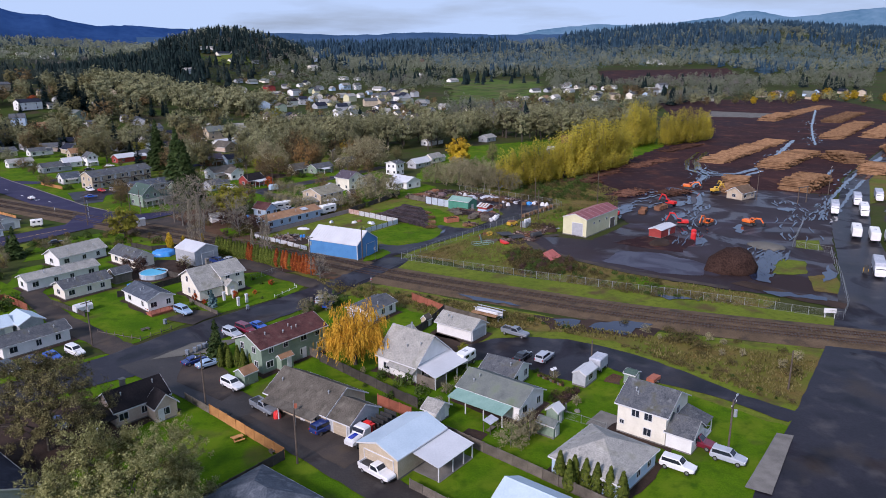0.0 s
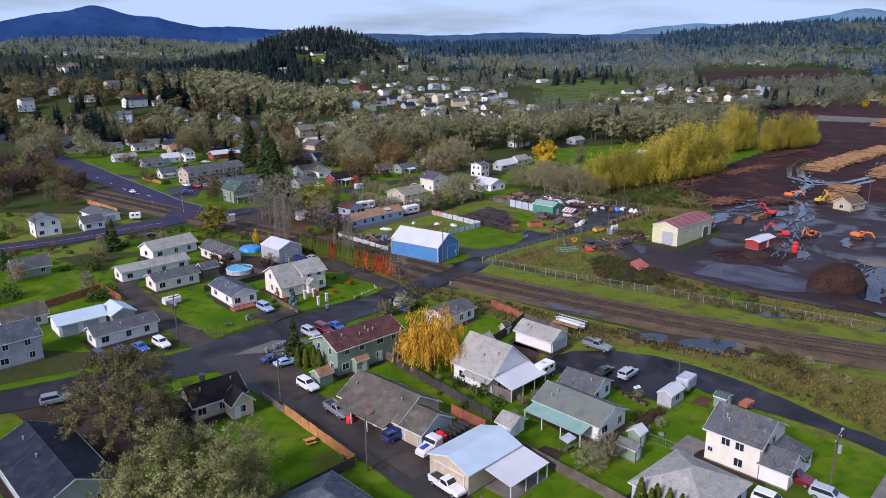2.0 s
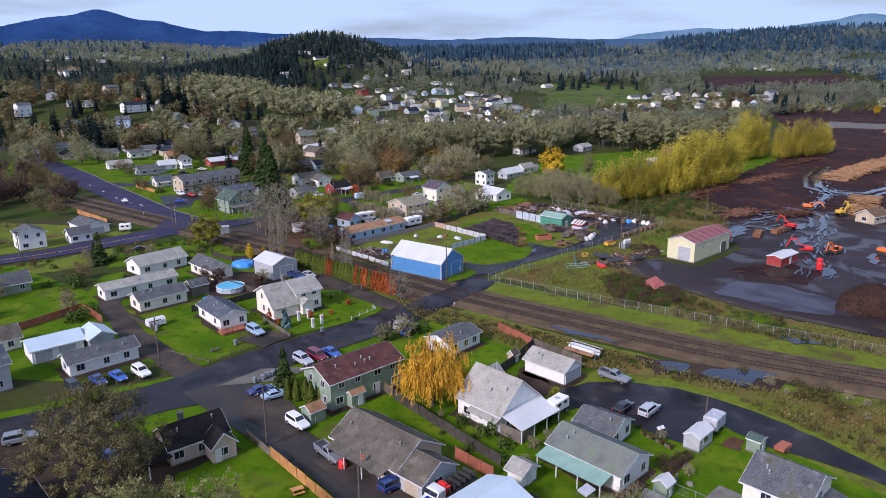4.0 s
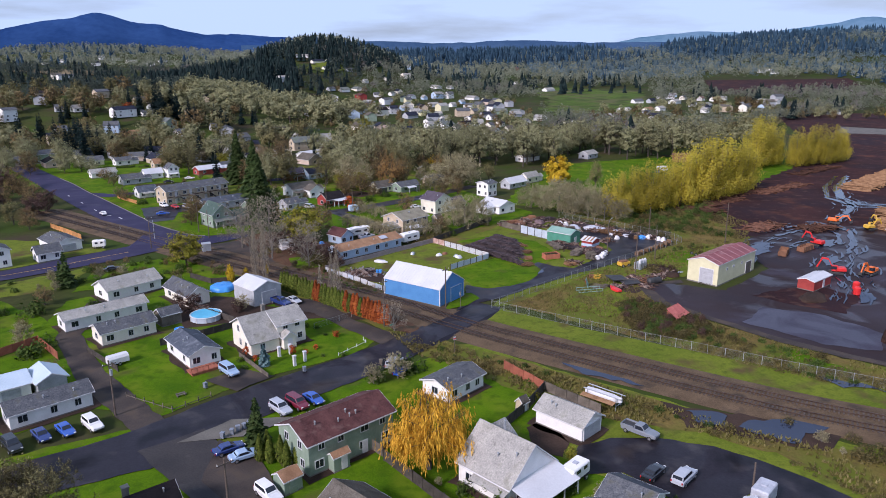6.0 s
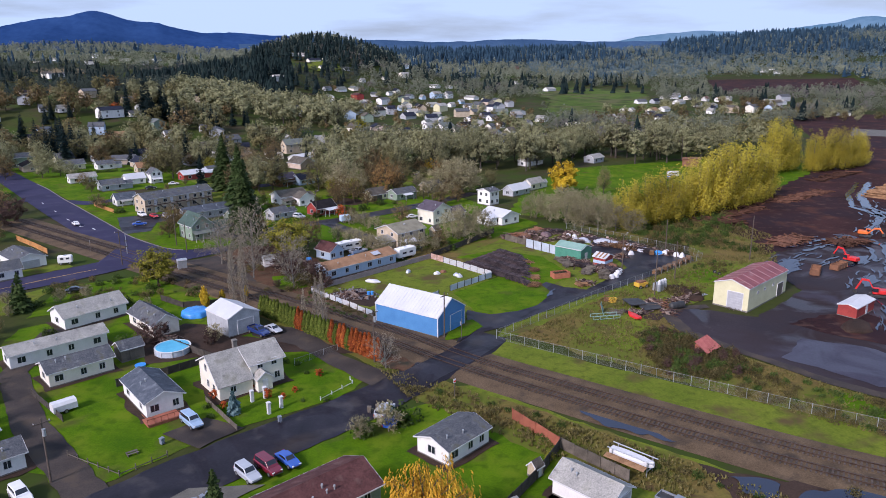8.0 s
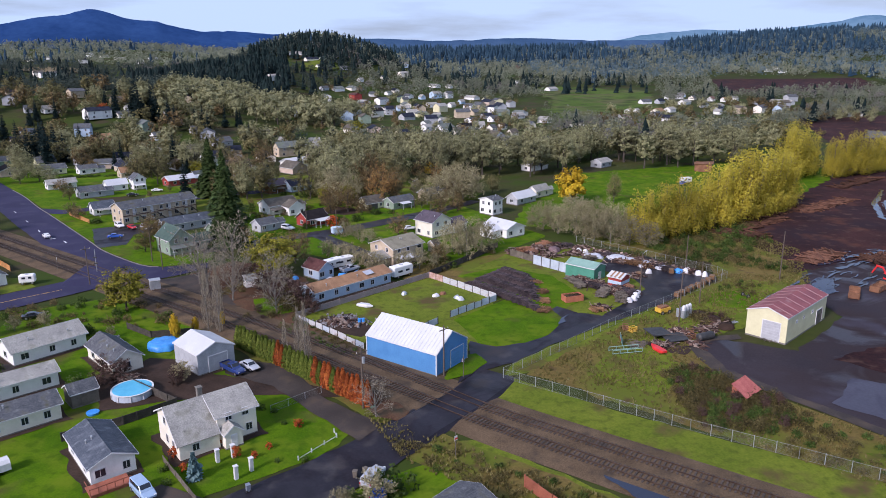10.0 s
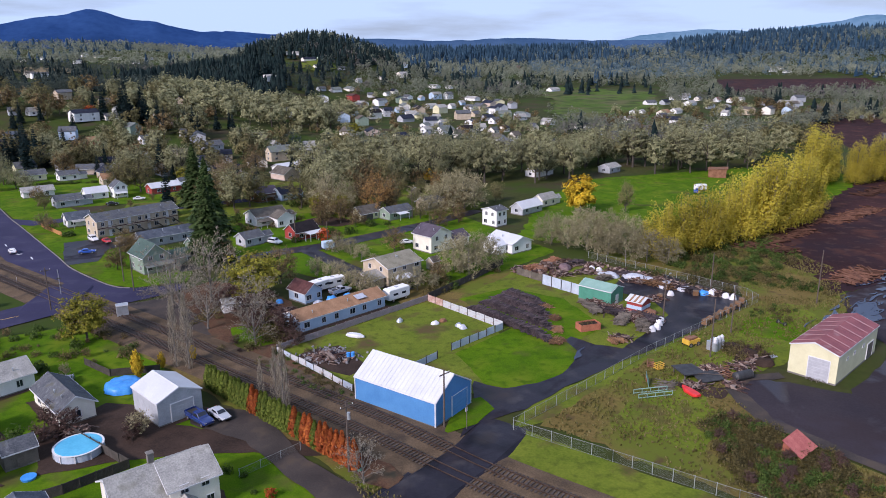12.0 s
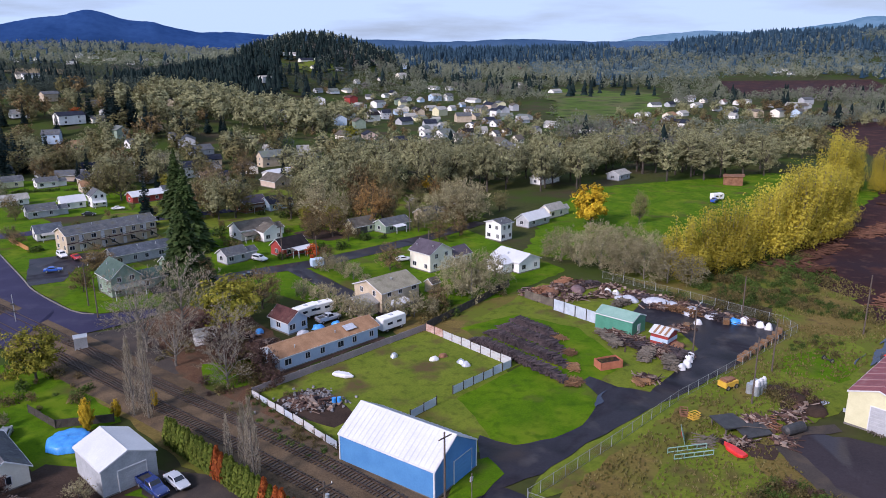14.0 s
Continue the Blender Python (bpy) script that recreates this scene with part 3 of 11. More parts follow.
patch("meadow", [(20, 300), (60, 283), (110, 322), (170, 372), (190, 410), (150, 440), (60, 405), (35, 360)], LAWN, 0.012, "open bright green meadow below the trees", "meadow", 2.0)
patch("lawn", [(-60, 280), (-20, 250), (10, 262), (30, 285), (5, 330), (-40, 340), (-80, 330)], LAWN, 0.010, "lawns between houses across the railway", "lawn", 1.0)
patch("lawn", [(-172, 353), (-142.5, 317.6), (-111.4, 281.8), (-99.9, 268.6), (-83.7, 254.8), (-77, 253), (-66, 258), (-70, 280), (-92, 298), (-118, 324), (-148, 354)], LAWN, 0.0125, "green verge beside the wide road", "lawn", 0.15)
patch("lawn", [(-240, 340), (-150, 345), (-110, 360), (-150, 420), (-230, 430)], LAWN, 0.010, "green town lawns beyond the road", "lawn", 1.0)
patch("rough_grass", [(14, 186), (60, 149), (84, 136), (92, 141), (75, 155), (65, 163), (57, 173), (48, 185), (46, 198), (51, 203), (60, 214), (88, 236), (100, 268), (92, 300), (72, 262), (66, 240), (40, 214)], SCRUB, 0.014, "tall dry yellow-green grass and weeds behind the fence", "rough grass", 1.5)
patch("rough_grass", [(-62, 216), (-40, 200), (-12, 176), (2, 163), (22, 149), (45, 131), (70, 117), (88, 110), (68, 92), (60, 104), (47, 123), (38, 129), (22, 134), (6, 148), (-6, 160), (-14, 172)], SCRUB, 0.018, "wild dry grass verge along the railway", "rough grass", 1.0)
patch("grass_strip", [(9, 186), (26, 173), (50, 157.5), (78, 141), (98, 128), (94, 121), (74, 131), (46, 147), (22, 162.5), (6, 176)], FIELD, 0.03, "bright green grass strip between fence and rails", "grass", 0.8)
patch("paddock_grass", [(-33, 214), (-16, 198), (0, 213), (12, 226), (-5, 243)], FIELD, 0.02, "rough green and brown paddock behind the blue barn", "grass", 0.5)
patch("yard_grass", [(6, 200), (14, 196), (22, 201), (26, 209), (24, 218), (32, 226), (26, 244), (14, 252), (2, 244), (13, 226), (1, 213)], LAWN, 0.016, "bright green grass round the timber stacks", "grass", 0.6)
patch("rough_verge", [(8, 150), (16, 138), (10, 118), (40, 100), (64, 86), (72, 94), (90, 112), (46, 132), (24, 148), (4, 164), (-8, 160)], FIELD, 0.004, "rough grass verge between lane and gardens", "grass", 0.8)
patch("tall_grass", [(-12, 242), (2, 226), (14, 226), (18, 240), (24, 262), (6, 274), (-8, 256)], SCRUB, 0.0075, "tall dry grass behind the paddock", "rough grass", 0.8)
patch("rough_verge", [(-2, 196), (8, 197), (14, 213), (8, 228), (0, 214), (-10, 203)], FIELD, 0.0085, "rough grass between barn and timber stacks", "grass", 0.5)
patch("rough_verge", [(56, 262), (80, 252), (104, 280), (100, 300), (70, 300), (40, 282)], SCRUB, 0.0065, "brambly ground between yard and poplars", "rough grass", 1.0)
patch("lawn", [(-92, 196), (-78, 204), (-62, 199), (-51, 205), (-60, 219), (-74, 231), (-96, 218)], LAWN, 0.0105, "green garden behind the cottages", "lawn", 0.8)
patch("grass_patch", [(-45.5, 226), (-37.6, 230), (-34.3, 218), (-41, 214.6)], LAWN, 0.0295, "small green lawn among bare shrubs", "grass", 0.8)
patch("yard_ground", [(6, 199), (14, 195), (30, 210), (50, 226), (66, 242), (58, 254), (40, 272), (22, 274), (12, 258), (2, 246), (13, 226), (1, 213)], FIELD, 0.009, "rough trampled grass of the salvage yard", "grass", 0.8)
patch("leaf_litter", [(-70, 240), (-58, 224), (-36, 208), (-26, 218), (-32, 236), (-44, 252), (-60, 258), (-66, 248)], LITTER, 0.016, "red-brown leaf litter under bare trees", "ground", 1.0)
# Brown earth laid dark under the oak also paints its canopy shade.
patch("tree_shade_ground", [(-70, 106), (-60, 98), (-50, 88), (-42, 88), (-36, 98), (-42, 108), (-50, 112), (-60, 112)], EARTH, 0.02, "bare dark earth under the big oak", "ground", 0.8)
patch("barn_lawn", [(-1, 183), (4, 186), (7, 191), (5, 195), (1, 193)], LAWN, 0.05, "small green lawn at the corner of the blue barn", "grass", 0.3)

patch("meadow", [(92, 640), (150, 640), (190, 720), (232, 900), (255, 1020), (160, 1100), (100, 1050), (112, 900), (92, 760)], FARFIELD, 0.2, "remote green fields beyond the town", "meadow", 16.0)
patch("ploughed_field", [(340, 985), (600, 1080), (680, 1300), (420, 1260)], BARK_MUD, 0.2, "remote brown ploughed field", "field", 6.0)

# roads, drives and yards
patch("leaf_litter", [(-14.6, 175), (-11, 170.5), (-7.6, 169), (-6, 171.4), (-8.6, 175), (-12, 177.4)], LITTER, 0.072, "fallen purple-brown leaves under a bare tree", "ground", 0.8, 1.0, 76)
patch("muddy_ground", [(34, 139), (45, 135), (54, 136.5), (61, 130), (54, 123.5), (44, 128), (36, 131)], EARTH, 0.0265, "trampled brown mud round the puddles", "ground", 1.4)
patch("rough_verge", [(-102, 236), (-120, 216), (-150, 196), (-190, 196), (-200, 250), (-150, 250), (-124, 246), (-110, 243)], FIELD, 0.0082, "rough grass round the houses beyond the crossing", "grass", 1.2)
patch("rough_verge", [(-97, 219), (-113, 203), (-150, 180), (-172, 164), (-150, 150), (-118, 185), (-96, 200)], FIELD, 0.0074, "rough grass beside the side road", "grass", 1.2)
patch("garden_ground", [(-118, 340), (-72, 298), (-40, 297), (-15, 318), (12, 345), (12, 385), (-40, 402), (-110, 402), (-150, 420)], FIELD, 0.0072, "rough gardens between small houses", "ground", 3.0)
patch("rough_verge", [(9, 184.5), (15, 187), (41, 214), (67, 240), (68, 244), (51, 226), (31, 209), (12, 191.5)], FIELD, 0.013, "green strip on both sides of the wire fence", "grass", 0.6)
ribbon("street", [(0, 174), (-8, 163), (-17, 153), (-27, 144), (-36, 135), (-45, 124), (-58, 116), (-75, 107), (-110, 86), (-170, 50)], [8, 9, 10, 10.5, 11, 12, 10, 9, 9, 9], ASPHALT, 0.05, "dark worn asphalt street with faded patches", 0.4)
ribbon("street", [(-41, 127), (-28.2, 112.8), (-17.8, 102.6), (-4.9, 87.5), (7.4, 73.4), (31, 45), (80, -14), (170, -120)], [10, 7.5, 6, 5.6, 5.6, 6, 7, 7], STREETBROWN, 0.058, "dark worn asphalt side street", 0.4)
ribbon("alley", [(-82, 190), (-78, 168), (-64, 149), (-55, 140), (-45, 130)], 5, GRAVEL, 0.04, "narrow gravel alley between gardens", 0.5)
patch("wide_road", [(-300, 478), (-225, 394), (-145.2, 301), (-124.6, 278.2), (-105.6, 258.4), (-97.9, 251), (-92, 250), (-82.9, 245), (-75.8, 239.8), (-70, 245), (-64, 252), (-66, 256), (-71, 253.6), (-77.2, 252.3), (-83.5, 254.2), (-99.7, 268), (-111.2, 281.2), (-142.3, 317), (-153.6, 329.8), (-171.7, 351.6), (-184.8, 365.8), (-238, 425), (-290, 492)], ROADBLUE, 0.05, "wide blue-grey asphalt road", "road", 0.2)
ribbon("side_road", [(-89.5, 247), (-91, 237.5), (-100, 227.3), (-116, 211), (-150, 188), (-230, 140)], [11, 12, 12.5, 10, 9, 9], ROADBLUE, 0.056, "blue-grey asphalt side road", 0.2)
ribbon("side_road", [(-170, 330), (-140, 322), (-118, 338), (-94, 352), (-60, 372)], 7, ROADBLUE, 0.045, "blue-grey residential street", 0.2)
ribbon("side_road", [(-72, 268), (-50, 284), (-36, 292), (-22, 305), (-5, 322), (10, 340)], [6, 6, 7, 7, 6, 5], ASPHALT, 0.045, "narrow asphalt street between houses", 0.3)
ribbon("side_road", [(-44, 290), (-32, 275), (-22, 262), (-10, 250)], [5, 5, 5, 4], ASPHALT, 0.052, "short asphalt lane", 0.3)
patch("gravel_yard", [(4, 186), (12, 191), (21, 200), (31, 208.5), (41, 216.5), (51, 225.5), (67, 240), (67, 246), (54, 262), (44, 262), (38, 250), (46, 242), (47, 233), (42, 226), (33, 215), (28, 217), (24, 221), (22.6, 219), (24.4, 212), (20, 204), (15, 200), (9, 198), (4, 201), (4, 193), (1.5, 182)], ASPHALT, 0.04, "dark wet gravel and asphalt drive of the salvage yard", "road", 0.4)
patch("parking_lot", [(13, 113), (19, 125), (24, 127.5), (31, 127.5), (38.6, 125), (45, 120.3), (50, 114.7), (55, 107.6), (60, 99), (66, 92), (62, 90), (56, 98.5), (50.4, 103.2), (46, 106.6), (42.6, 111), (41, 114.8), (38, 113), (34, 107.6), (31, 109.6), (28.6, 112.5), (24, 118.5), (19, 118)], ASPHALT, 0.035, "dark wet gravel lane and parking place", "road", 0.5)
ribbon("right_road", [(-110, -120), (-30, -26), (40, 55), (55, 72), (73, 91), (99, 120), (120, 150), (152, 203), (205, 274), (292, 363), (420, 480)], [12, 12, 13, 13.5, 14, 15, 13, 11, 9, 8, 8], ASPHALT, 0.052, "wide dark wet asphalt road", 0.3)
patch("mill_yard", [(52, 203), (46.6, 198), (48.3, 186), (57.5, 174.5), (65.3, 163.8), (75.2, 155.6), (83, 149), (94, 143), (104, 137), (118, 160), (128, 176), (148, 206), (175, 245), (150, 262), (120, 262), (90, 246), (84, 228), (84, 214), (66, 196)], YARD, 0.03, "dark wet gravel log yard with muddy tracks", "yard", 1.0)
patch("bark_yard", [(88, 246), (120, 260), (150, 262), (176, 246), (198, 274), (286, 364), (420, 520), (480, 700), (300, 720), (220, 470), (180, 400), (130, 340), (84, 282), (92, 262)], BARK_MUD, 0.022, "dark red-brown bark mud of the log yard", "yard", 2.0)
patch("truck_yard", [(150, 178), (185, 170), (260, 190), (330, 300), (300, 340), (250, 300), (205, 255), (165, 205)], YARD, 0.024, "wet grey gravel lorry yard", "yard", 1.0)
patch("gravel_parking", [(-34, 127), (-27, 122), (-21, 113), (-24, 108), (-33, 116)], GRAVEL, 0.066, "worn gravel parking place by the street", "driveway", 0.4)
patch("driveway", [(-19, 103), (-12, 106), (-3, 97), (2, 92), (-4, 86)], GRAVEL, 0.062, "worn gravel drive before the brown-roofed house", "driveway", 0.4)
patch("parking_lot", [(-117, 296), (-107, 302), (-98, 304), (-78, 320), (-74, 316), (-93, 298), (-100, 288), (-97, 276), (-104, 272), (-109, 280)], ASPHALT, 0.03, "dark wet parking place before the apartments", "road", 0.5)
patch("driveway", [(-36, 316), (-30, 324), (-44, 332), (-50, 326), (-44, 318)], EARTH, 0.03, "brown earth yard behind a board fence", "driveway", 1.0)
patch("driveway", [(-38, 152), (-31, 149), (-36, 143), (-43, 147)], GRAVEL, 0.062, "dark gravel drive beside the white mobile home", "driveway", 0.3)
patch("driveway", [(-42, 192), (-30, 190), (-20, 176), (-10, 168), (-13, 163), (-22, 172), (-30, 181), (-40, 186)], GRAVEL, 0.06, "dark gravel drive to the steel garage", "driveway", 0.4)
patch("bare_garden", [(-62, 184), (-56, 193), (-50, 192), (-42, 186), (-34, 184), (-22, 181), (-18, 177), (-30, 178), (-46, 176), (-56, 172)], EARTH, 0.03, "bare brown earth yard", "ground", 0.6)
patch("bare_strip", [(-24, 134), (-30, 128), (-40, 126), (-34, 133)], PALEGRAVEL, 0.068, "pale gravel apron along the street", "pavement", 0.2)
patch("bare_ground", [(-66, 224), (-40, 205), (-20, 190), (-14, 194), (-33, 214), (-60, 236)], LITTER, 0.022, "brown leaf-strewn ground beside the railway", "ground", 0.6)
patch("gravel_apron", [(-78, 238), (-66, 246), (-54, 232), (-48, 222), (-56, 220), (-66, 229)], GRAVEL, 0.026, "grey gravel apron beside the rails", "ground", 0.8)
patch("pavement", [(47, 75), (58.5, 87), (60.5, 86), (49.5, 73)], CONCRETE, 0.11, "pale concrete pavement beside the road", "pavement", 0.05)

patch("bark_patch", [(71, 192), (80, 197), (90, 198.5), (95, 190), (86, 180), (78, 185)], BARK_MUD, 0.045, "dark red-brown bark strewn over the yard", "ground", 1.0)
patch("hill_field", [(-640, 1060), (-520, 1010), (-470, 1060), (-560, 1130)], PASTURE, 0.5, "remote tan hillside field", "field", 6.0)
patch("hill_field", [(-190, 985), (-155, 960), (-140, 1010), (-175, 1050)], FIELD, 0.5, "remote green clearing on the fir hill", "field", 5.0)

patch("bare_strip", [(271, 541), (323, 516), (341, 541), (294, 582)], PALEGRAVEL, 0.05, "pale bare strip across the log yard", "ground", 3.0)
patch("yard_weeds", [(100, 158), (107, 171), (114, 167), (108, 157)], FIELD, 0.05, "weedy grass in the wet yard corner", "grass", 0.8)
patch("yard_weeds", [(102, 145), (107, 155), (116, 157), (107, 142)], SCRUB, 0.05, "weedy grass in the wet yard corner", "grass", 0.8)
patch("yard_weeds", [(119, 180), (124, 187), (130, 186), (125, 176)], FIELD, 0.05, "weedy grass behind the yard fence", "grass", 0.6)
patch("yard_bank", [(86, 153), (91, 145), (96, 138), (101, 133), (104, 136), (97, 144), (90, 154)], EARTH, 0.055, "brown earth bank along the yard edge", "ground", 0.6)
for k, (pts, mt, lab) in enumerate([([(31, 197), (42, 206), (52, 216), (66, 229), (72, 240), (79, 240), (77, 226), (66, 213), (56, 205), (46, 201), (41, 190), (31, 187)], FIELD, "yellow-green grass of the rough field"), ([(58, 222), (66, 218), (73, 224), (70, 233), (62, 230)], LAWN, "bright green grass in the rough field"), ([(24, 186), (36, 178), (44, 186), (40, 194), (30, 195)], FIELD, "bright green weeds in the rough field"), ([(52, 220), (60, 213), (64, 218), (57, 224)], FIELD, "green weeds beside the tanks"),
                                   ([(36, 207), (40, 210), (46, 215), (44, 218), (37, 212)], FIELD, "green strip along the wire fence"), ([(58, 160), (66, 152), (72, 150), (66, 160)], LAWN, "bright green grass among brambles"), ([(41, 200), (44, 199), (46, 197), (44, 194), (42, 195)], EARTH, "bare muddy ground among scrap"), ([(51, 207), (57, 206), (60, 212), (54, 213)], EARTH, "bare brown ground round a brush heap")]):
    patch("field_patch", pts, mt, 0.02 + 0.003 * k, lab, "ground", 1.6, 1.5, 80 + k)
ribbon("gravel_edge", [(58, 203), (51, 202), (47.2, 197.5), (48.6, 187), (57.8, 175), (65.8, 164.4), (75.6, 156.4), (84, 150)], [2.2, 2.6, 3, 3, 2.6, 2.6, 2.4, 2], GRAVEL, 0.047, "pale gravel edge of the yard lane", 0.6)
patch("wet_lane", [(62, 175), (73, 163), (82, 159), (88, 168), (80, 180), (70, 184)], WETLANE, 0.045, "smooth wet blue-grey lane before the warehouse", "road", 1.0)
patch("yard_verge", [(176, 228), (198, 262), (230, 296), (240, 290), (212, 262), (190, 236)], SCRUB, 0.045, "weedy verge behind the lorries", "grass", 1.0)

# puddles and wheel tracks full of water
for pts in ([(20, 155), (25, 152.5), (31, 148), (33, 145), (28, 147), (22, 151)], [(37.6, 135.8), (40.5, 135), (43.4, 133.6), (42.6, 131), (40, 131), (38.2, 132.6)],
            [(44.3, 131), (47.9, 132.3), (53.3, 133.6), (57.1, 130.3), (55.6, 128.7), (53, 129), (52, 125), (45.6, 128.4)], [(93, 157), (98, 164), (104, 173), (112, 179), (108, 170), (100, 160), (95, 151)],
            [(91, 147), (96, 144), (102, 141), (101, 138.5), (95, 141.5), (90, 144.5)], [(108, 150), (112, 156), (118, 163), (114, 154)], [(93, 186), (97, 188), (100, 193), (97, 194)],
            [(85, 226), (90, 230), (95, 240), (91, 240), (86, 233)], [(76, 222), (82, 228), (84, 236), (79, 231)], [(146, 228), (140, 226), (143, 222), (148, 224)], [(112, 196), (116, 201), (118, 208), (113, 203)],
            [(22.6, 209.5), (24.6, 211.2), (25.6, 214.6), (24.4, 213.2)], [(64, 148), (70, 145.5), (74, 143), (70, 143), (65, 146)], [(104, 232), (112, 236), (117, 244), (111, 243)], [(100, 216), (106, 220), (108, 226), (102, 223)]):
    patch("puddle", pts, WATER, 0.085, "still muddy puddle reflecting the sky", "puddle", 1.5, 0.7, pts[0][0])
for i, (line, w) in enumerate([([(386, 580), (341, 513), (305, 460), (273, 409), (252, 374)], [1.6, 1.6, 1.5, 1.4, 1.1]), ([(181, 359), (162, 331), (152, 309), (153, 295), (163, 294), (183, 309), (214, 347), (252, 396)], [2, 3, 3, 3, 2.5, 3, 2.5, 2]),
                               ([(176, 359), (157, 331), (147, 309), (149, 291), (164, 289), (187, 307)], [1.5, 2, 2, 2, 2, 1.5]), ([(268, 338), (229, 301), (199, 271), (177, 247), (159, 226), (145, 208)], [2.4, 2.2, 1.6, 1.2, 1.0, 0.8]), ([(274, 336), (234, 299), (204, 269), (181, 245), (163, 224), (149, 206)], [1.8, 1.8, 1.4, 1.2, 1.0, 0.8]),
                               ([(98, 253), (110, 260), (123, 265), (127, 255), (120, 240), (112, 228)], [1.6, 2, 2.4, 2, 1.6, 1.2]), ([(101, 249), (111, 255), (119, 257), (121, 250), (115, 238)], [1.2, 1.4, 1.6, 1.4, 1]), ([(210, 297), (202, 288), (194, 280)], [1.4, 1.6, 1.4]), ([(130, 268), (146, 290), (152, 303)], [2, 2.4, 2])]):
    ribbon("wet_track", line, w, WATER, 0.088, "rain-filled wheel track in the mud", 1.1, i)

def wet_streaks(line, spread, count, seed, label="broken streaks of rainwater in churned mud"):
    """Many narrow ragged puddles lying along a line of wheel ruts."""
    rng = random.Random(seed)
    pts = [Vector(q) for q in line]
    s = Shape()
    for i in range(count):
        k = rng.randrange(len(pts) - 1)
        way = pts[k + 1] - pts[k]
        q = pts[k] + way * rng.random()
        way.normalize()
        side = Vector((-way.y, way.x))
        q = q + side * rng.gauss(0, spread)
        l, w, z = rng.uniform(1.0, 4.5), rng.uniform(0.08, 0.42), 0.31 + 0.004 * (i % 9)
        left, right = [], []
        for j in range(7):
            u = j / 6 * 2 - 1
            half = w * math.sqrt(max(0.0, 1 - u * u)) * rng.uniform(0.5, 1.2) + 0.02
            c = q + way * (l * u) + side * (0.35 * math.sin(u * 2.2 + i))
            left.append((c.x + side.x * half, c.y + side.y * half, z))
            right.append((c.x - side.x * half, c.y - side.y * half, z))
        s.add(right + left[::-1], [tuple(range(14))])
    solid("wet_ruts", s, WATER, label, "puddle", kind="stuff")


for i, (line, spread, count) in enumerate([([(181, 359), (162, 331), (152, 309), (153, 295), (163, 294), (183, 309), (214, 347), (252, 396)], 2.6, 90), ([(268, 338), (229, 301), (199, 271), (177, 247), (159, 226), (145, 208)], 2.2, 90), ([(386, 580), (341, 513), (305, 460), (273, 409), (252, 374)], 3.0, 80),
                                         ([(98, 253), (110, 260), (123, 265), (127, 255), (120, 240), (112, 228)], 3.0, 70), ([(112, 228), (104, 214), (98, 200), (92, 188)], 4.0, 60), ([(130, 268), (146, 290), (152, 303)], 2.4, 40), ([(96, 158), (104, 170), (112, 180)], 3.0, 60), ([(80, 222), (92, 236), (104, 246)], 3.5, 40), ([(124, 186), (132, 200), (146, 222), (150, 236)], 2.6, 50)]):
    wet_streaks(line, spread, count, 70 + i)

# ---- railway ----
TRACKS = {"north": [(-150.3, 292.5), (-115.3, 266.5), (-75.3, 236.5), (-56.3, 222.3), (-30.3, 203.0), (-9.0, 186.5), (5.7, 173.5), (20.3, 163.0), (40.3, 149.2), (56.7, 138.5), (74.7, 129.0), (91.7, 121.0), (129.8, 103.5), (179.8, 81.5)],
          "south": [(-152.7, 288.5), (-117.7, 262.5), (-77.7, 232.5), (-58.7, 218.5), (-32.7, 199.0), (-11.7, 182.5), (3.3, 170.0), (18.3, 159.0), (38.2, 145.2), (54.8, 134.7), (72.8, 125.5), (89.8, 117.5), (128.2, 99.5), (178.2, 77.5)]}


def along(line, step):
    """Places and headings at even steps along a smoothed line."""
    p = [Vector(q) for q in line]
    out, rest = [], 0.0
    for i in range(len(p) - 1):
        d = (p[i + 1] - p[i]).length
        while rest < d:
            t = rest / d
            a, b, c, e = p[max(0, i - 1)], p[i], p[i + 1], p[min(len(p) - 1, i + 2)]
            q = 0.5 * (2 * b + (c - a) * t + (2 * a - 5 * b + 4 * c - e) * t * t + (3 * b - a - 3 * c + e) * t ** 3)
            g = 0.5 * ((c - a) + 2 * (2 * a - 5 * b + 4 * c - e) * t + 3 * (3 * b - a - 3 * c + e) * t * t)
            out.append((q, math.atan2(g.y, g.x)))
            rest += step
        rest -= d
    return out


def sweep(line, section, step=2.0):
    """A long body with an even cross-section of (offset, height) along a line."""
    s = Shape()
    rows = along(line, step)
    n = len(section)
    for q, a in rows:
        for o, z in section:
            s.v.append((q.x - math.sin(a) * o, q.y + math.cos(a) * o, z))
    for i in range(len(rows) - 1):
        for j in range(n - 1):
            k = i * n + j
            s.f.append((k, k + n, k + n + 1, k + 1))
    return s


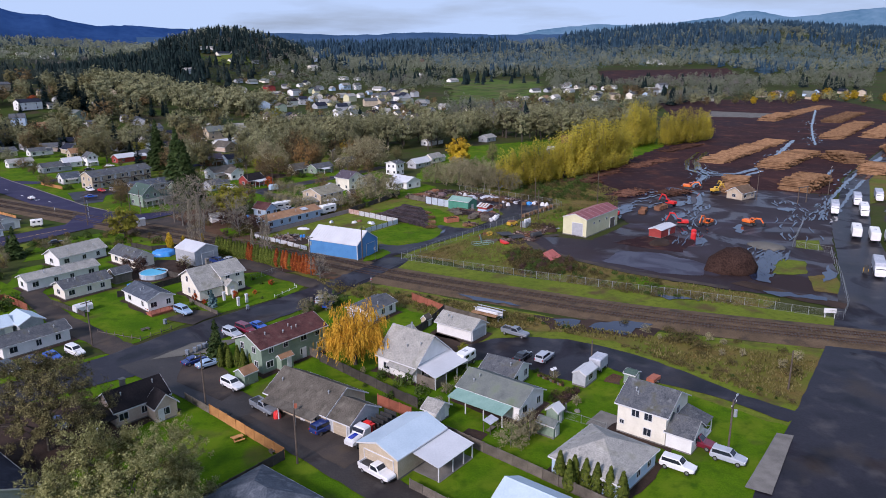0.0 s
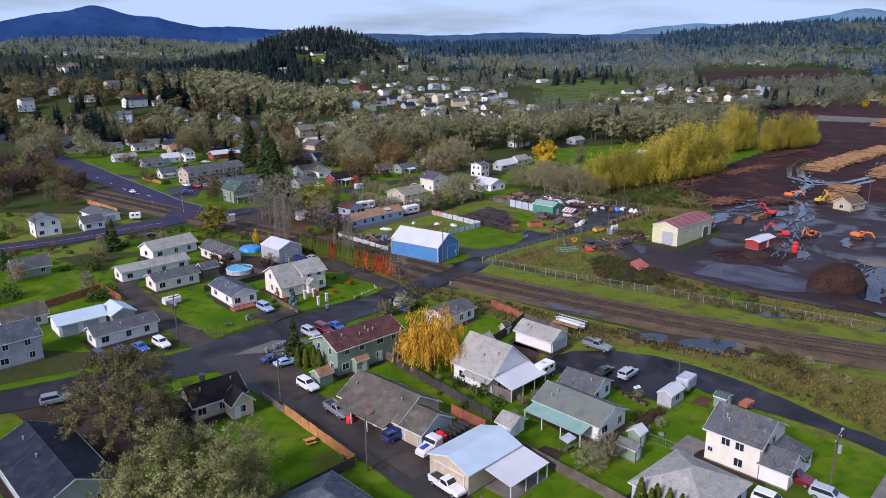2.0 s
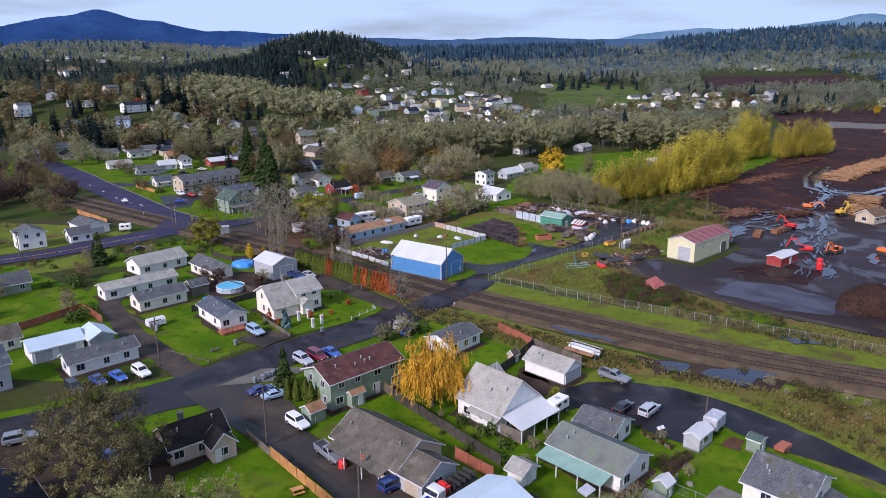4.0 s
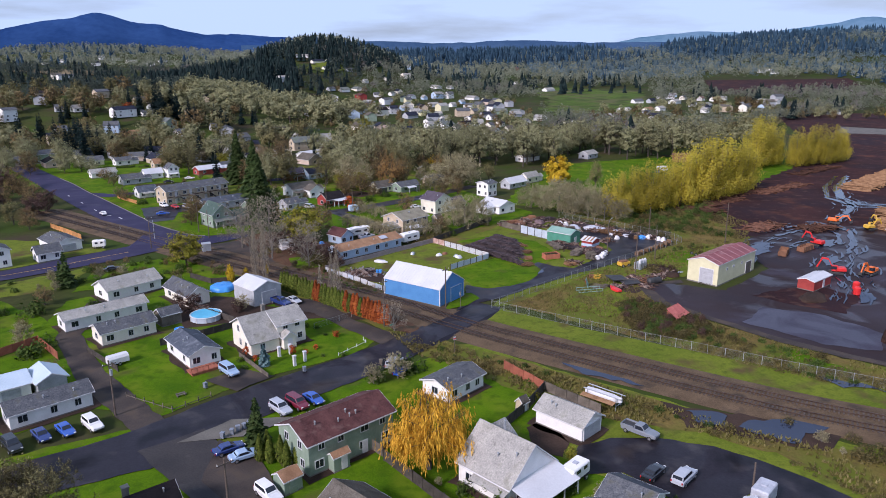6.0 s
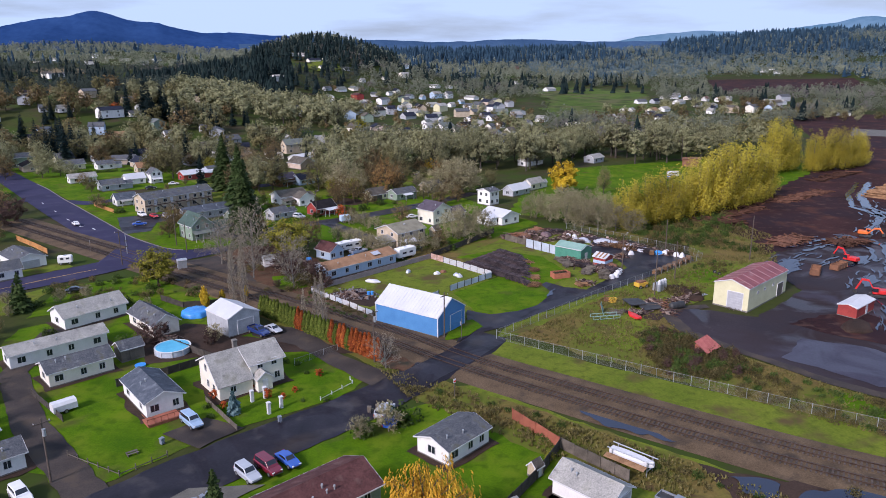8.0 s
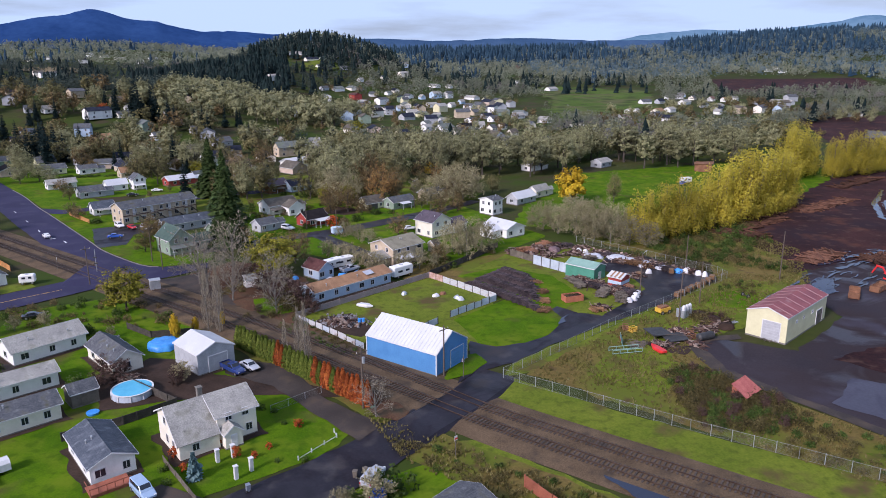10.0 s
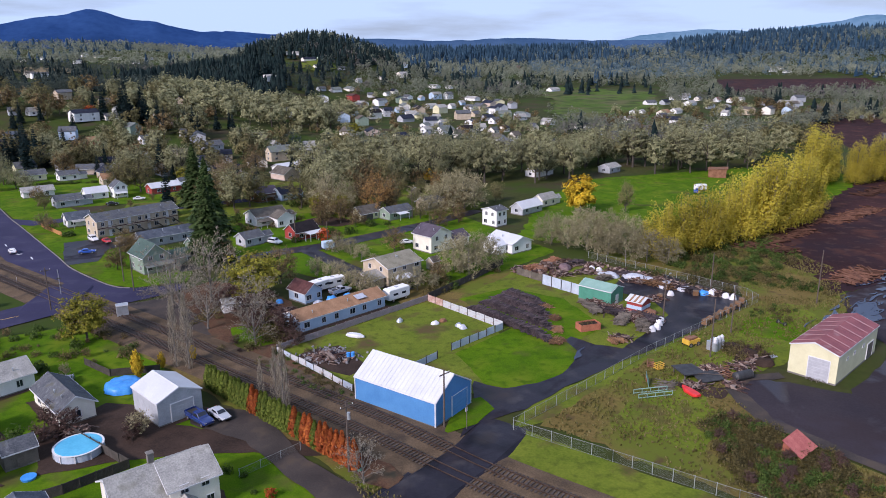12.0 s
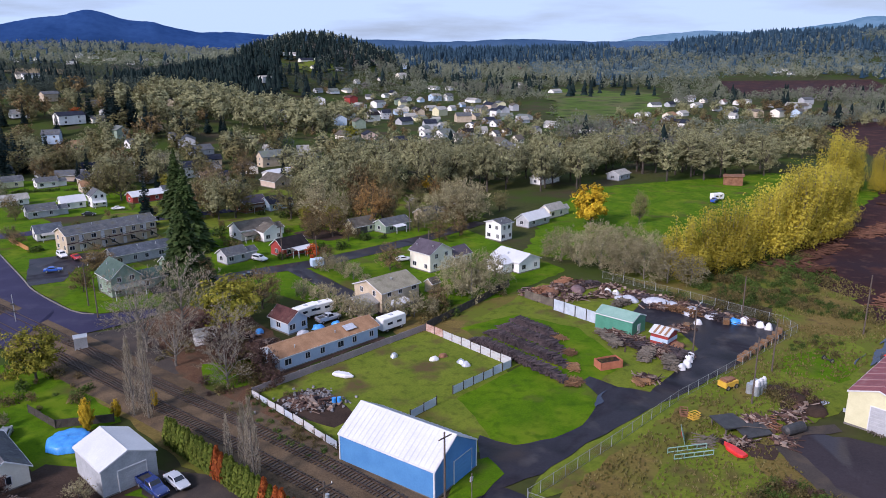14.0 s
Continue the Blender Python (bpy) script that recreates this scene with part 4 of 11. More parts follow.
mid = [tuple((Vector(a) + Vector(b)) / 2) for a, b in zip(TRACKS["north"], TRACKS["south"])]
bed = solid("railway_bed", sweep(mid, [(6.9, 0.04), (4.2, 0.32), (-4.2, 0.32), (-6.9, 0.04)]), BALLAST, "raised brown railway ballast bed", "railway bed", kind="structure")
tie_mesh = Shape().box(-0.13, 0.13, -1.3, 1.3, 0, 0.16).mesh("sleeper", TIE)
for line in TRACKS.values():
    track = tagged(new("railway_track"), "rusty steel railway track on dark wooden sleepers", "railway track", "railway tracks", "structure")
    for side in (-0.74, 0.74):
        part("rail", sweep(line, [(side + 0.06, 0.46), (side + 0.06, 0.62), (side - 0.06, 0.62), (side - 0.06, 0.46)]), RAIL, track)
    rest = Shape()
    k = 0
    for q, a in along(line, 0.66):
        if q.x > -30 and k < 150 or q.x > 150:
            if q.x < 150:
                k += 1
                o = part("sleeper", None, TIE, track, mesh=tie_mesh, m=pose(q.x, q.y, 0.31, 0, 0, math.degrees(a) + random.uniform(-2, 2)))
                continue
        rest.box(-0.13, 0.13, -1.3, 1.3, 0, 0.16, pose(q.x, q.y, 0.31, 0, 0, math.degrees(a) + random.uniform(-2, 2)))
    tagged(part("sleeper", rest, TIE, track), kind="stuff")
# level crossing: asphalt laid level with the rails
c = Shape()
ways = [(-8.5, 162.3, 0.1), (-4.2, 167.6, 0.5), (2.4, 175.6, 0.5), (5.6, 180.4, 0.45), (8.6, 186.6, 0.1)]
for x, y, z in ways:
    c.v += [(x - 3.5, y + 2.3, 0.02), (x - 2.8, y + 1.9, z), (x + 2.8, y - 1.9, z), (x + 3.5, y - 2.3, 0.02)]
c.f = [(4 * i + j, 4 * i + j + 1, 4 * i + j + 5, 4 * i + j + 4) for i in range(len(ways) - 1) for j in range(3)]
solid("level_crossing", c, ASPHALT, "asphalt ramp where the street crosses the rails", "level crossing", kind="structure")

c = Shape()
ways = [(-90.6, 235.8, 0.18), (-91.0, 239.8, 0.5), (-92.6, 251.6, 0.5), (-94.0, 256.0, 0.18)]
for x, y, z in ways:
    c.v += [(x - 6.2, y + 0.6, 0.02), (x - 5.2, y + 0.4, z), (x + 5.2, y - 0.4, z), (x + 6.2, y - 0.6, 0.02)]
c.f = [(4 * i + j, 4 * i + j + 1, 4 * i + j + 5, 4 * i + j + 4) for i in range(len(ways) - 1) for j in range(3)]
solid("level_crossing", c, ROADBLUE, "asphalt ramp where the side road crosses the rails", "level crossing", kind="structure")
kerb = [(-184.8, 365.8), (-171.7, 351.6), (-153.6, 329.8), (-142.3, 317.0), (-111.2, 281.2), (-99.7, 268.0), (-83.5, 254.2), (-77.2, 252.3)]
solid("kerb", sweep(kerb, [(0.02, 0.05), (0.02, 0.31), (-0.28, 0.31), (-0.28, 0.05)], 3.0), CONCRETE, "pale concrete kerb along the wide road", "kerb", kind="structure")
for x, y, a, l, w in ((-124.9, 284.6, 130, 2.6, 0.5), (-123.2, 283.0, 40, 1.6, 0.5), (-117.2, 279.0, 130, 3.2, 0.35), (-91.0, 252.2, 44, 4.4, 0.45), (-133, 293, 130, 3.0, 0.3), (-145, 307, 130, 3.0, 0.3), (-158, 322, 130, 3.0, 0.3)):
    solid("road_marking", Shape().box(-l / 2, l / 2, -w / 2, w / 2, 0, 0.012), TRIM, "worn white paint mark on the asphalt", "road marking", kind="structure", at=pose(x, y, 0.18, 0, 0, a))
solid("road_marking", sweep([(-94, 233), (-100, 227.3), (-116, 211), (-150, 188)], [(0.1, 0.2), (-0.1, 0.2)], 3.0), MACHYEL, "worn yellow centre line on the side road", "road marking", kind="structure")

# ---- houses ----
FACE = {"R": 0, "L": -90, "B": 90, "K": 180}
WINDOWS = {}


def window_mesh(w, h):
    key = (round(w, 1), round(h, 1))
    if key not in WINDOWS:
        w, h = key
        fr = Shape()
        fr.box(-w / 2 - 0.1, -w / 2, -0.06, 0.02, -0.1, h + 0.1).box(w / 2, w / 2 + 0.1, -0.06, 0.02, -0.1, h + 0.1)
        fr.box(-w / 2, w / 2, -0.06, 0.02, -0.1, 0).box(-w / 2, w / 2, -0.06, 0.02, h, h + 0.1).box(-0.03, 0.03, -0.05, 0.01, 0, h)
        WINDOWS[key] = recalc(fr.mesh("window", TRIM)), recalc(Shape().box(-w / 2, w / 2, -0.025, 0.01, 0, h).mesh("pane", GLASS))
    return WINDOWS[key]


def spot(body, face, along_, out=0.0):
    """The pose on a face of a body (x0, x1, y0, y1), along_ metres from its middle, to a viewer's right."""
    x0, x1, y0, y1 = body
    mx, my = (x0 + x1) / 2, (y0 + y1) / 2
    x, y = {"R": (mx + along_, y0 - out), "L": (x0 - out, my - along_), "B": (x1 + out, my + along_), "K": (mx - along_, y1 + out)}[face]
    return x, y, FACE[face]


def window(h, body, face, along_, z, w=1.0, tall=1.1):
    x, y, a = spot(body, face, along_)
    fr, pane = window_mesh(w, tall)
    o = part("window", None, TRIM, h, mesh=fr, m=pose(x, y, z, 0, 0, a))
    part("pane", None, GLASS, o, mesh=pane)


def door(h, body, face, along_, mat=TRIM, w=0.95, tall=2.05, z=0.15, label=""):
    x, y, a = spot(body, face, along_)
    rows = max(1, int(tall / 0.55)) if w > 2 else 2
    prof = [(0.02, 0.0)]
    for i in range(rows):
        z0, z1 = i * tall / rows, (i + 1) * tall / rows
        prof += [(-0.04, z0 + 0.01), (-0.075, z0 + 0.05), (-0.075, z1 - 0.05), (-0.04, z1 - 0.01)]
    s = Shape().prism(prof + [(0.02, tall)], -w / 2, w / 2, "x")
    leaf_ = part("garage_door" if w > 2 else "door", s, (DOORGREY if mat is TRIM and w > 2 else mat), h, label, m=pose(x, y, z, 0, 0, a))
    if w > 2:
        part("door_frame", Shape().box(-w / 2 - 0.12, -w / 2, -0.12, 0.02, 0, tall + 0.12).box(w / 2, w / 2 + 0.12, -0.12, 0.02, 0, tall + 0.12).box(-w / 2, w / 2, -0.12, 0.02, tall, tall + 0.12), TRIM, leaf_)


def gable(h, x0, x1, y0, y1, eave, rise, axis, wall, roof, over=0.4, base=0.0, trim=TRIM, thick=0.16, plain=False):
    """Walls with gables and a two-sided roof over them, ridge along an axis."""
    w = Shape()
    if axis == "y":
        m, a0, a1, b0, b1 = (x0 + x1) / 2, x0, x1, y0, y1
    else:
        m, a0, a1, b0, b1 = (y0 + y1) / 2, y0, y1, x0, x1
    w.prism([(a0, base), (a1, base), (a1, eave), (m, eave + rise), (a0, eave)], b0, b1, axis)
    part("wall", w, wall, h)
    sl = rise / (m - a0)
    zl, zt = eave - over * sl + thick, eave + rise + thick
    r, f = Shape(), Shape()

    def p(a, b, z):
        return (a, b, z) if axis == "y" else (b, a, z)

    for e in (a0 - over, a1 + over):
        r.slab([p(e, b0 - over, zl), p(m, b0 - over, zt), p(m, b1 + over, zt), p(e, b1 + over, zl)], thick)
        q0, q1 = sorted((e, e + (0.05 if e > m else -0.05)))
        lo, hi = p(q0, b0 - over, zl - 0.2), p(q1, b1 + over, zl - 0.02)
        f.box(min(lo[0], hi[0]), max(lo[0], hi[0]), min(lo[1], hi[1]), max(lo[1], hi[1]), zl - 0.2, zl - 0.02)
    for b in (b0 - over - 0.035, b1 + over + 0.005):
        f.prism([(a0 - over, zl - 0.2), (a0 - over, zl), (m, zt), (a1 + over, zl), (a1 + over, zl - 0.2), (m, zt - 0.22)], b, b + 0.03, axis)
    part("roof", r, roof, h)
    if plain:
        return x0, x1, y0, y1
    part("fascia", f, trim, h)
    rc = Shape()
    rc.prism([(m - 0.18, zt - 0.18 * sl + 0.01), (m, zt + 0.04), (m + 0.18, zt - 0.18 * sl + 0.01), (m, zt - 0.1)], b0 - over, b1 + over, axis)
    part("ridge_cap", rc, roof, h)
    return x0, x1, y0, y1


def hipped(h, x0, x1, y0, y1, eave, rise, wall, roof, over=0.45, base=0.0, thick=0.16):
    part("wall", Shape().box(x0, x1, y0, y1, base, eave), wall, h)
    a, b, c, d = x0 - over, x1 + over, y0 - over, y1 + over
    half = min(b - a, d - c) / 2
    z0, z1 = eave - 0.05 + thick, eave + rise + thick
    if b - a > d - c:
        p, q = (a + half, (c + d) / 2, z1), (b - half, (c + d) / 2, z1)
        sides = [[(a, c, z0), (b, c, z0), q, p], [(b, d, z0), (a, d, z0), p, q], [(a, d, z0), (a, c, z0), p], [(b, c, z0), (b, d, z0), q]]
    else:
        p, q = ((a + b) / 2, c + half, z1), ((a + b) / 2, d - half, z1)
        sides = [[(a, d, z0), (a, c, z0), p, q], [(b, c, z0), (b, d, z0), q, p], [(a, c, z0), (b, c, z0), p], [(b, d, z0), (a, d, z0), q]]
    r = Shape()
    for s in sides:
        r.slab(s, thick)
    part("roof", r, roof, h)
    f = Shape().box(a, b, c - 0.04, c, z0 - 0.2, z0 - 0.02).box(a, b, d, d + 0.04, z0 - 0.2, z0 - 0.02).box(a - 0.04, a, c, d, z0 - 0.2, z0 - 0.02).box(b, b + 0.04, c, d, z0 - 0.2, z0 - 0.02)
    part("fascia", f, TRIM, h)
    return x0, x1, y0, y1


def shed_roof(h, corners, mat, posts=(), thick=0.1, label="", name="porch_roof"):
    """A single sloping roof over a porch or carport, on posts at (x, y, top)."""
    part(name, Shape().slab(corners, thick), mat, h, label)
    for x, y, z in posts:
        part("post", Shape().box(x - 0.07, x + 0.07, y - 0.07, y + 0.07, 0, z), TRIM, h)


def fill_windows(h, body, spec, eave):
    """Windows by face, count and storeys: 'R2x2 L3x1'."""
    x0, x1, y0, y1 = body
    for w in spec.split():
        face, (n, st) = w[0], [int(q) for q in w[1:].split("x")]
        size = (x1 - x0) if face in "RK" else (y1 - y0)
        for s in range(st):
            for i in range(n):
                al = (i + 0.5) / n * size - size / 2
                z = 1.0 if st == 1 or s == 0 else 3.6
                window(h, body, face, al + (0.25 if (i + s) % 2 else -0.2), z, 1.3 if (i + s) % 3 == 0 else 0.9, 1.15)


PLACED = []  # (x, y, radius) kept free of trees


def house(x, y, rot, lx, ly, eave, rise, axis, wall, roof, label, wins="R2x1 L2x1", doors=(), over=0.4, hip=False, vents=2, chimney=None, name="house", category="house", trim=TRIM):
    h = thing(name, x, y, rot, label, category)
    PLACED.append((x, y, max(lx, ly) * 0.62))
    b = (-lx / 2 + over, lx / 2 - over, -ly / 2 + over, ly / 2 - over)
    if y < 430:
        part("foundation", Shape().box(b[0] - 0.04, b[1] + 0.04, b[2] - 0.04, b[3] + 0.04, -0.3, 0.3), CONCRETE, h)
    if hip:
        hipped(h, *b, eave, rise, wall, roof, over)
    else:
        gable(h, *b, eave, rise, axis, wall, roof, over, trim=trim, plain=y > 430)
    fill_windows(h, b, wins, eave)
    for d in doors:
        door(h, b, *d)
    rng = random.Random(int(x * 7 + y * 13))
    for i in range(vents):
        if axis == "y":
            px_, py_ = rng.uniform(0.25, 0.7) * b[0], rng.uniform(-0.8, 0.8) * b[3]
            z = eave + rise * (1 - abs(px_) / b[1])
        else:
            px_, py_ = rng.uniform(-0.8, 0.8) * b[1], rng.uniform(0.25, 0.7) * b[2]
            z = eave + rise * (1 - abs(py_) / b[3])
        if not hip:
            part("vent_pipe", Shape().tube((px_, py_, z), (px_, py_, z + 0.6), 0.09, 0.09, 6).tube((px_, py_, z + 0.55), (px_, py_, z + 0.72), 0.16, 0.12, 6), STEEL, h)
    if chimney:
        cx, cy, top = chimney
        part("chimney", Shape().box(cx - 0.35, cx + 0.35, cy - 0.35, cy + 0.35, eave * 0.8, top).box(cx - 0.45, cx + 0.45, cy - 0.45, cy + 0.45, top, top + 0.15), CONCRETE, h, "brick chimney with a cap")
    return h, b


# ---- vehicles ----
def loft(s, rows, n=8):
    """A body through cross-sections (x, half width, low, high, chamfer)."""
    k = len(s.v)
    for x, w, z0, z1, c in rows:
        s.v += [(x, -w + c, z0), (x, w - c, z0), (x, w, z0 + c), (x, w, z1 - c), (x, w - c, z1), (x, -w + c, z1), (x, -w, z1 - c), (x, -w, z0 + c)]
    for i in range(len(rows) - 1):
        for j in range(8):
            a, b = k + i * 8 + j, k + i * 8 + (j + 1) % 8
            s.f.append((a, b, b + 8, a + 8))
    s.f.append(tuple(k + j for j in reversed(range(8))))
    s.f.append(tuple(k + (len(rows) - 1) * 8 + j for j in range(8)))
    return s


PAINTS = {}


def paint(rgb):
    if rgb not in PAINTS:
        PAINTS[rgb] = surface("car paint", tuple(c * 0.9 for c in rgb), rgb, 0.25, 1, 6, 0, coat=0.6)
    return PAINTS[rgb]


WHEEL = []


def wheels(car, places, r=0.34):
    if not WHEEL:
        WHEEL.append(recalc(Shape().tube((0, -0.11, 0), (0, 0.11, 0), 1, 1, 14).mesh("tyre", RUBBER)))
        WHEEL.append(recalc(Shape().tube((0, -0.125, 0), (0, 0.125, 0), 0.6, 0.6, 10).mesh("rim", CHROME)))
    for x, y in places:
        m = pose(x, y, r) @ Matrix.Diagonal((r, 1, r, 1))
        w = part("wheel", None, RUBBER, car, mesh=WHEEL[0], m=m)
        part("rim", None, CHROME, w, mesh=WHEEL[1])


def car(kind, x, y, rot, rgb, label, group="parked cars", z=0.2):
    """A parked vehicle facing +x before its turn: sedan, suv, van or pickup."""
    c = thing(kind if kind in ("pickup", "van") else "car", x, y, rot, label, "pickup truck" if kind == "pickup" else "car", group, z)
    pt = paint(rgb)
    L = {"sedan": 4.6, "suv": 4.7, "van": 4.9, "pickup": 5.6}[kind]
    h, f = L / 2, 0.95 if kind != "sedan" else 0.88
    body, cab = Shape(), Shape()
    deck = 0.92 if kind == "sedan" else 1.08
    if kind == "pickup":
        loft(body, [(-h, f - 0.1, 0.5, 1.05, 0.06), (-h + 0.15, f, 0.4, 1.1, 0.08), (0.2, f, 0.36, 1.1, 0.1), (h - 0.7, f, 0.38, 1.06, 0.12), (h - 0.1, f - 0.08, 0.42, 0.95, 0.12), (h, f - 0.2, 0.5, 0.8, 0.1)])
        part("cargo_bed", Shape().box(-h + 0.12, -0.75, -f + 0.14, f - 0.14, 1.0, 1.112), BLACKM, c, "open dark load bed")
        part("side_board", Shape().box(-h + 0.05, -0.7, -f, -f + 0.1, 1.0, 1.35).box(-h + 0.05, -0.7, f - 0.1, f, 1.0, 1.35).box(-h, -h + 0.1, -f, f, 0.9, 1.35), pt, c)
        x0, x1, top = -0.7, 1.25, 1.82
    else:
        loft(body, [(-h, f - 0.15, 0.5, deck - 0.1, 0.08), (-h + 0.2, f - 0.02, 0.36, deck, 0.1), (0, f, 0.3, deck, 0.1), (h - 1.1, f, 0.3, deck - 0.02, 0.1), (h - 0.2, f - 0.08, 0.36, deck - 0.18, 0.12), (h, f - 0.25, 0.45, deck - 0.32, 0.1)])
        x0, x1, top = {"sedan": (-h + 0.75, 0.95, 1.42), "suv": (-h + 0.12, 1.0, 1.75), "van": (-h + 0.1, 1.35, 1.82)}[kind]
    back = 0.55 if kind == "sedan" else 0.16
    loft(cab, [(x0, f - 0.12, deck - 0.06, deck + 0.02, 0.02), (x0 + back, f - 0.2, deck - 0.06, top - 0.04, 0.08), (x1 - 0.75, f - 0.2, deck - 0.06, top - 0.04, 0.08), (x1, f - 0.12, deck - 0.06, deck + 0.02, 0.02)])
    part("body", body, pt, c)
    part("cabin", cab, pt, c)
    for sd in (-1, 1):
        lo, hi = sd * (f - 0.165), sd * (f - 0.175)
        part("side_window", Shape().slab([(x0 + back * 0.7 + 0.1, lo, deck + 0.04), (x1 - 0.22, lo, deck + 0.04), (x1 - 0.8, hi, top - 0.14), (x0 + back + 0.08, hi, top - 0.14)], 0.03), GLASS, c)
    part("windscreen", Shape().slab([(x1 - 0.04, -f + 0.24, deck + 0.05), (x1 - 0.04, f - 0.24, deck + 0.05), (x1 - 0.7, f - 0.32, top - 0.07), (x1 - 0.7, -f + 0.32, top - 0.07)], 0.06), GLASS, c)
    part("rear_window", Shape().slab([(x0 + back * 0.25 - 0.02, -f + 0.26, deck + 0.14), (x0 + back * 0.25 - 0.02, f - 0.26, deck + 0.14), (x0 + back * 0.92 - 0.01, f - 0.32, top - 0.12), (x0 + back * 0.92 - 0.01, -f + 0.32, top - 0.12)], 0.05), GLASS, c)
    wheels(c, [(-h + 0.85, -f + 0.1), (-h + 0.85, f - 0.1), (h - 0.9, -f + 0.1), (h - 0.9, f - 0.1)])
    for sd in (-1, 1):
        zl = deck - 0.3
        part("headlight", Shape().box(h - 0.14, h - 0.02, sd * (f - 0.32) - 0.16, sd * (f - 0.32) + 0.16, zl - 0.06, zl + 0.08), LAMPW, c)
        part("tail_light", Shape().box(-h - 0.02, -h + 0.08, sd * (f - 0.2) - 0.08, sd * (f - 0.2) + 0.08, deck - 0.35, deck - 0.08), LAMPR, c)
    part("bumper", Shape().box(h - 0.1, h + 0.05, -f + 0.2, f - 0.2, 0.4, 0.55), BLACKM, c)
    PLACED.append((x, y, 3))
    return c


# ---- trees ----
def limbs(s, rng, base, way, length, r, depth, ends, spread=0.6, bend=0.15, kids=3, droop=0.0):
    p, d = Vector(base), Vector(way).normalized()
    seg = 3 if depth > 1 else 2
    for i in range(seg):
        q = p + d * (length / seg)
        s.tube(p, q, r * (1 - 0.25 * i), r * (1 - 0.25 * (i + 1)), 5 if depth > 1 else 3, caps=False)
        p = q
        d = (d + Vector((rng.uniform(-bend, bend), rng.uniform(-bend, bend), rng.uniform(-bend, bend) - droop))).normalized()
        if depth <= 1:
            ends.append((p.copy(), d.copy()))
    if depth > 0:
        for i in range(kids):
            side = d.orthogonal().normalized()
            side.rotate(Matrix.Rotation(2 * math.pi * (i + rng.random() * 0.7) / kids, 3, d))
            limbs(s, rng, p - d * rng.uniform(0, length * 0.35), d + side * rng.uniform(0.6, 1.2) * spread, length * rng.uniform(0.55, 0.8), r * 0.45, depth - 1, ends, spread, bend, kids, droop)


def card(s, rng, p, w, h, d=None, upright=False):
    """One small leaf or tuft."""
    n = d if d is not None else Vector((rng.gauss(0, 1), rng.gauss(0, 1), rng.gauss(0, 1))).normalized()
    a = n.orthogonal().normalized()
    if upright:
        a = Vector((-n.y, n.x, 0)).normalized()
        n = Vector((n.x, n.y, 0.05)).normalized()
    else:
        a.rotate(Matrix.Rotation(rng.uniform(0, 6.28), 3, n))
    b = n.cross(a)
    a, b = a * w, b * h
    s.add([p - a - b * 0.4, p + a * 0.9 - b * 0.6, p + a * 0.7 + b, p - a * 0.8 + b * 0.7], [(0, 1, 2, 3)])


def twig(s, rng, p, way, w, length):
    """One thin tapering twig."""
    way = way.normalized()
    a = way.cross(Vector((rng.gauss(0, 1), rng.gauss(0, 1), rng.gauss(0, 1)))).normalized() * w
    s.add([p - a, p + a, p + way * length], [(0, 1, 2)])


def leaf(s, rng, p, out, size, slim=1.0):
    """One leaf or lichened twig tip: a small triangle turned roughly outwards."""
    n = (out + Vector((rng.gauss(0, 1), rng.gauss(0, 1), rng.gauss(0, 1))) * 0.38).normalized()
    a = n.orthogonal().normalized()
    a.rotate(Matrix.Rotation(rng.uniform(0, 6.28), 3, n))
    b = n.cross(a) * (size / slim ** 0.5)
    a = a * (size * slim ** 0.5)
    s.add([p - a - b * 0.5, p + a - b * 0.6, p + b], [(0, 1, 2)])


KINDS = {}


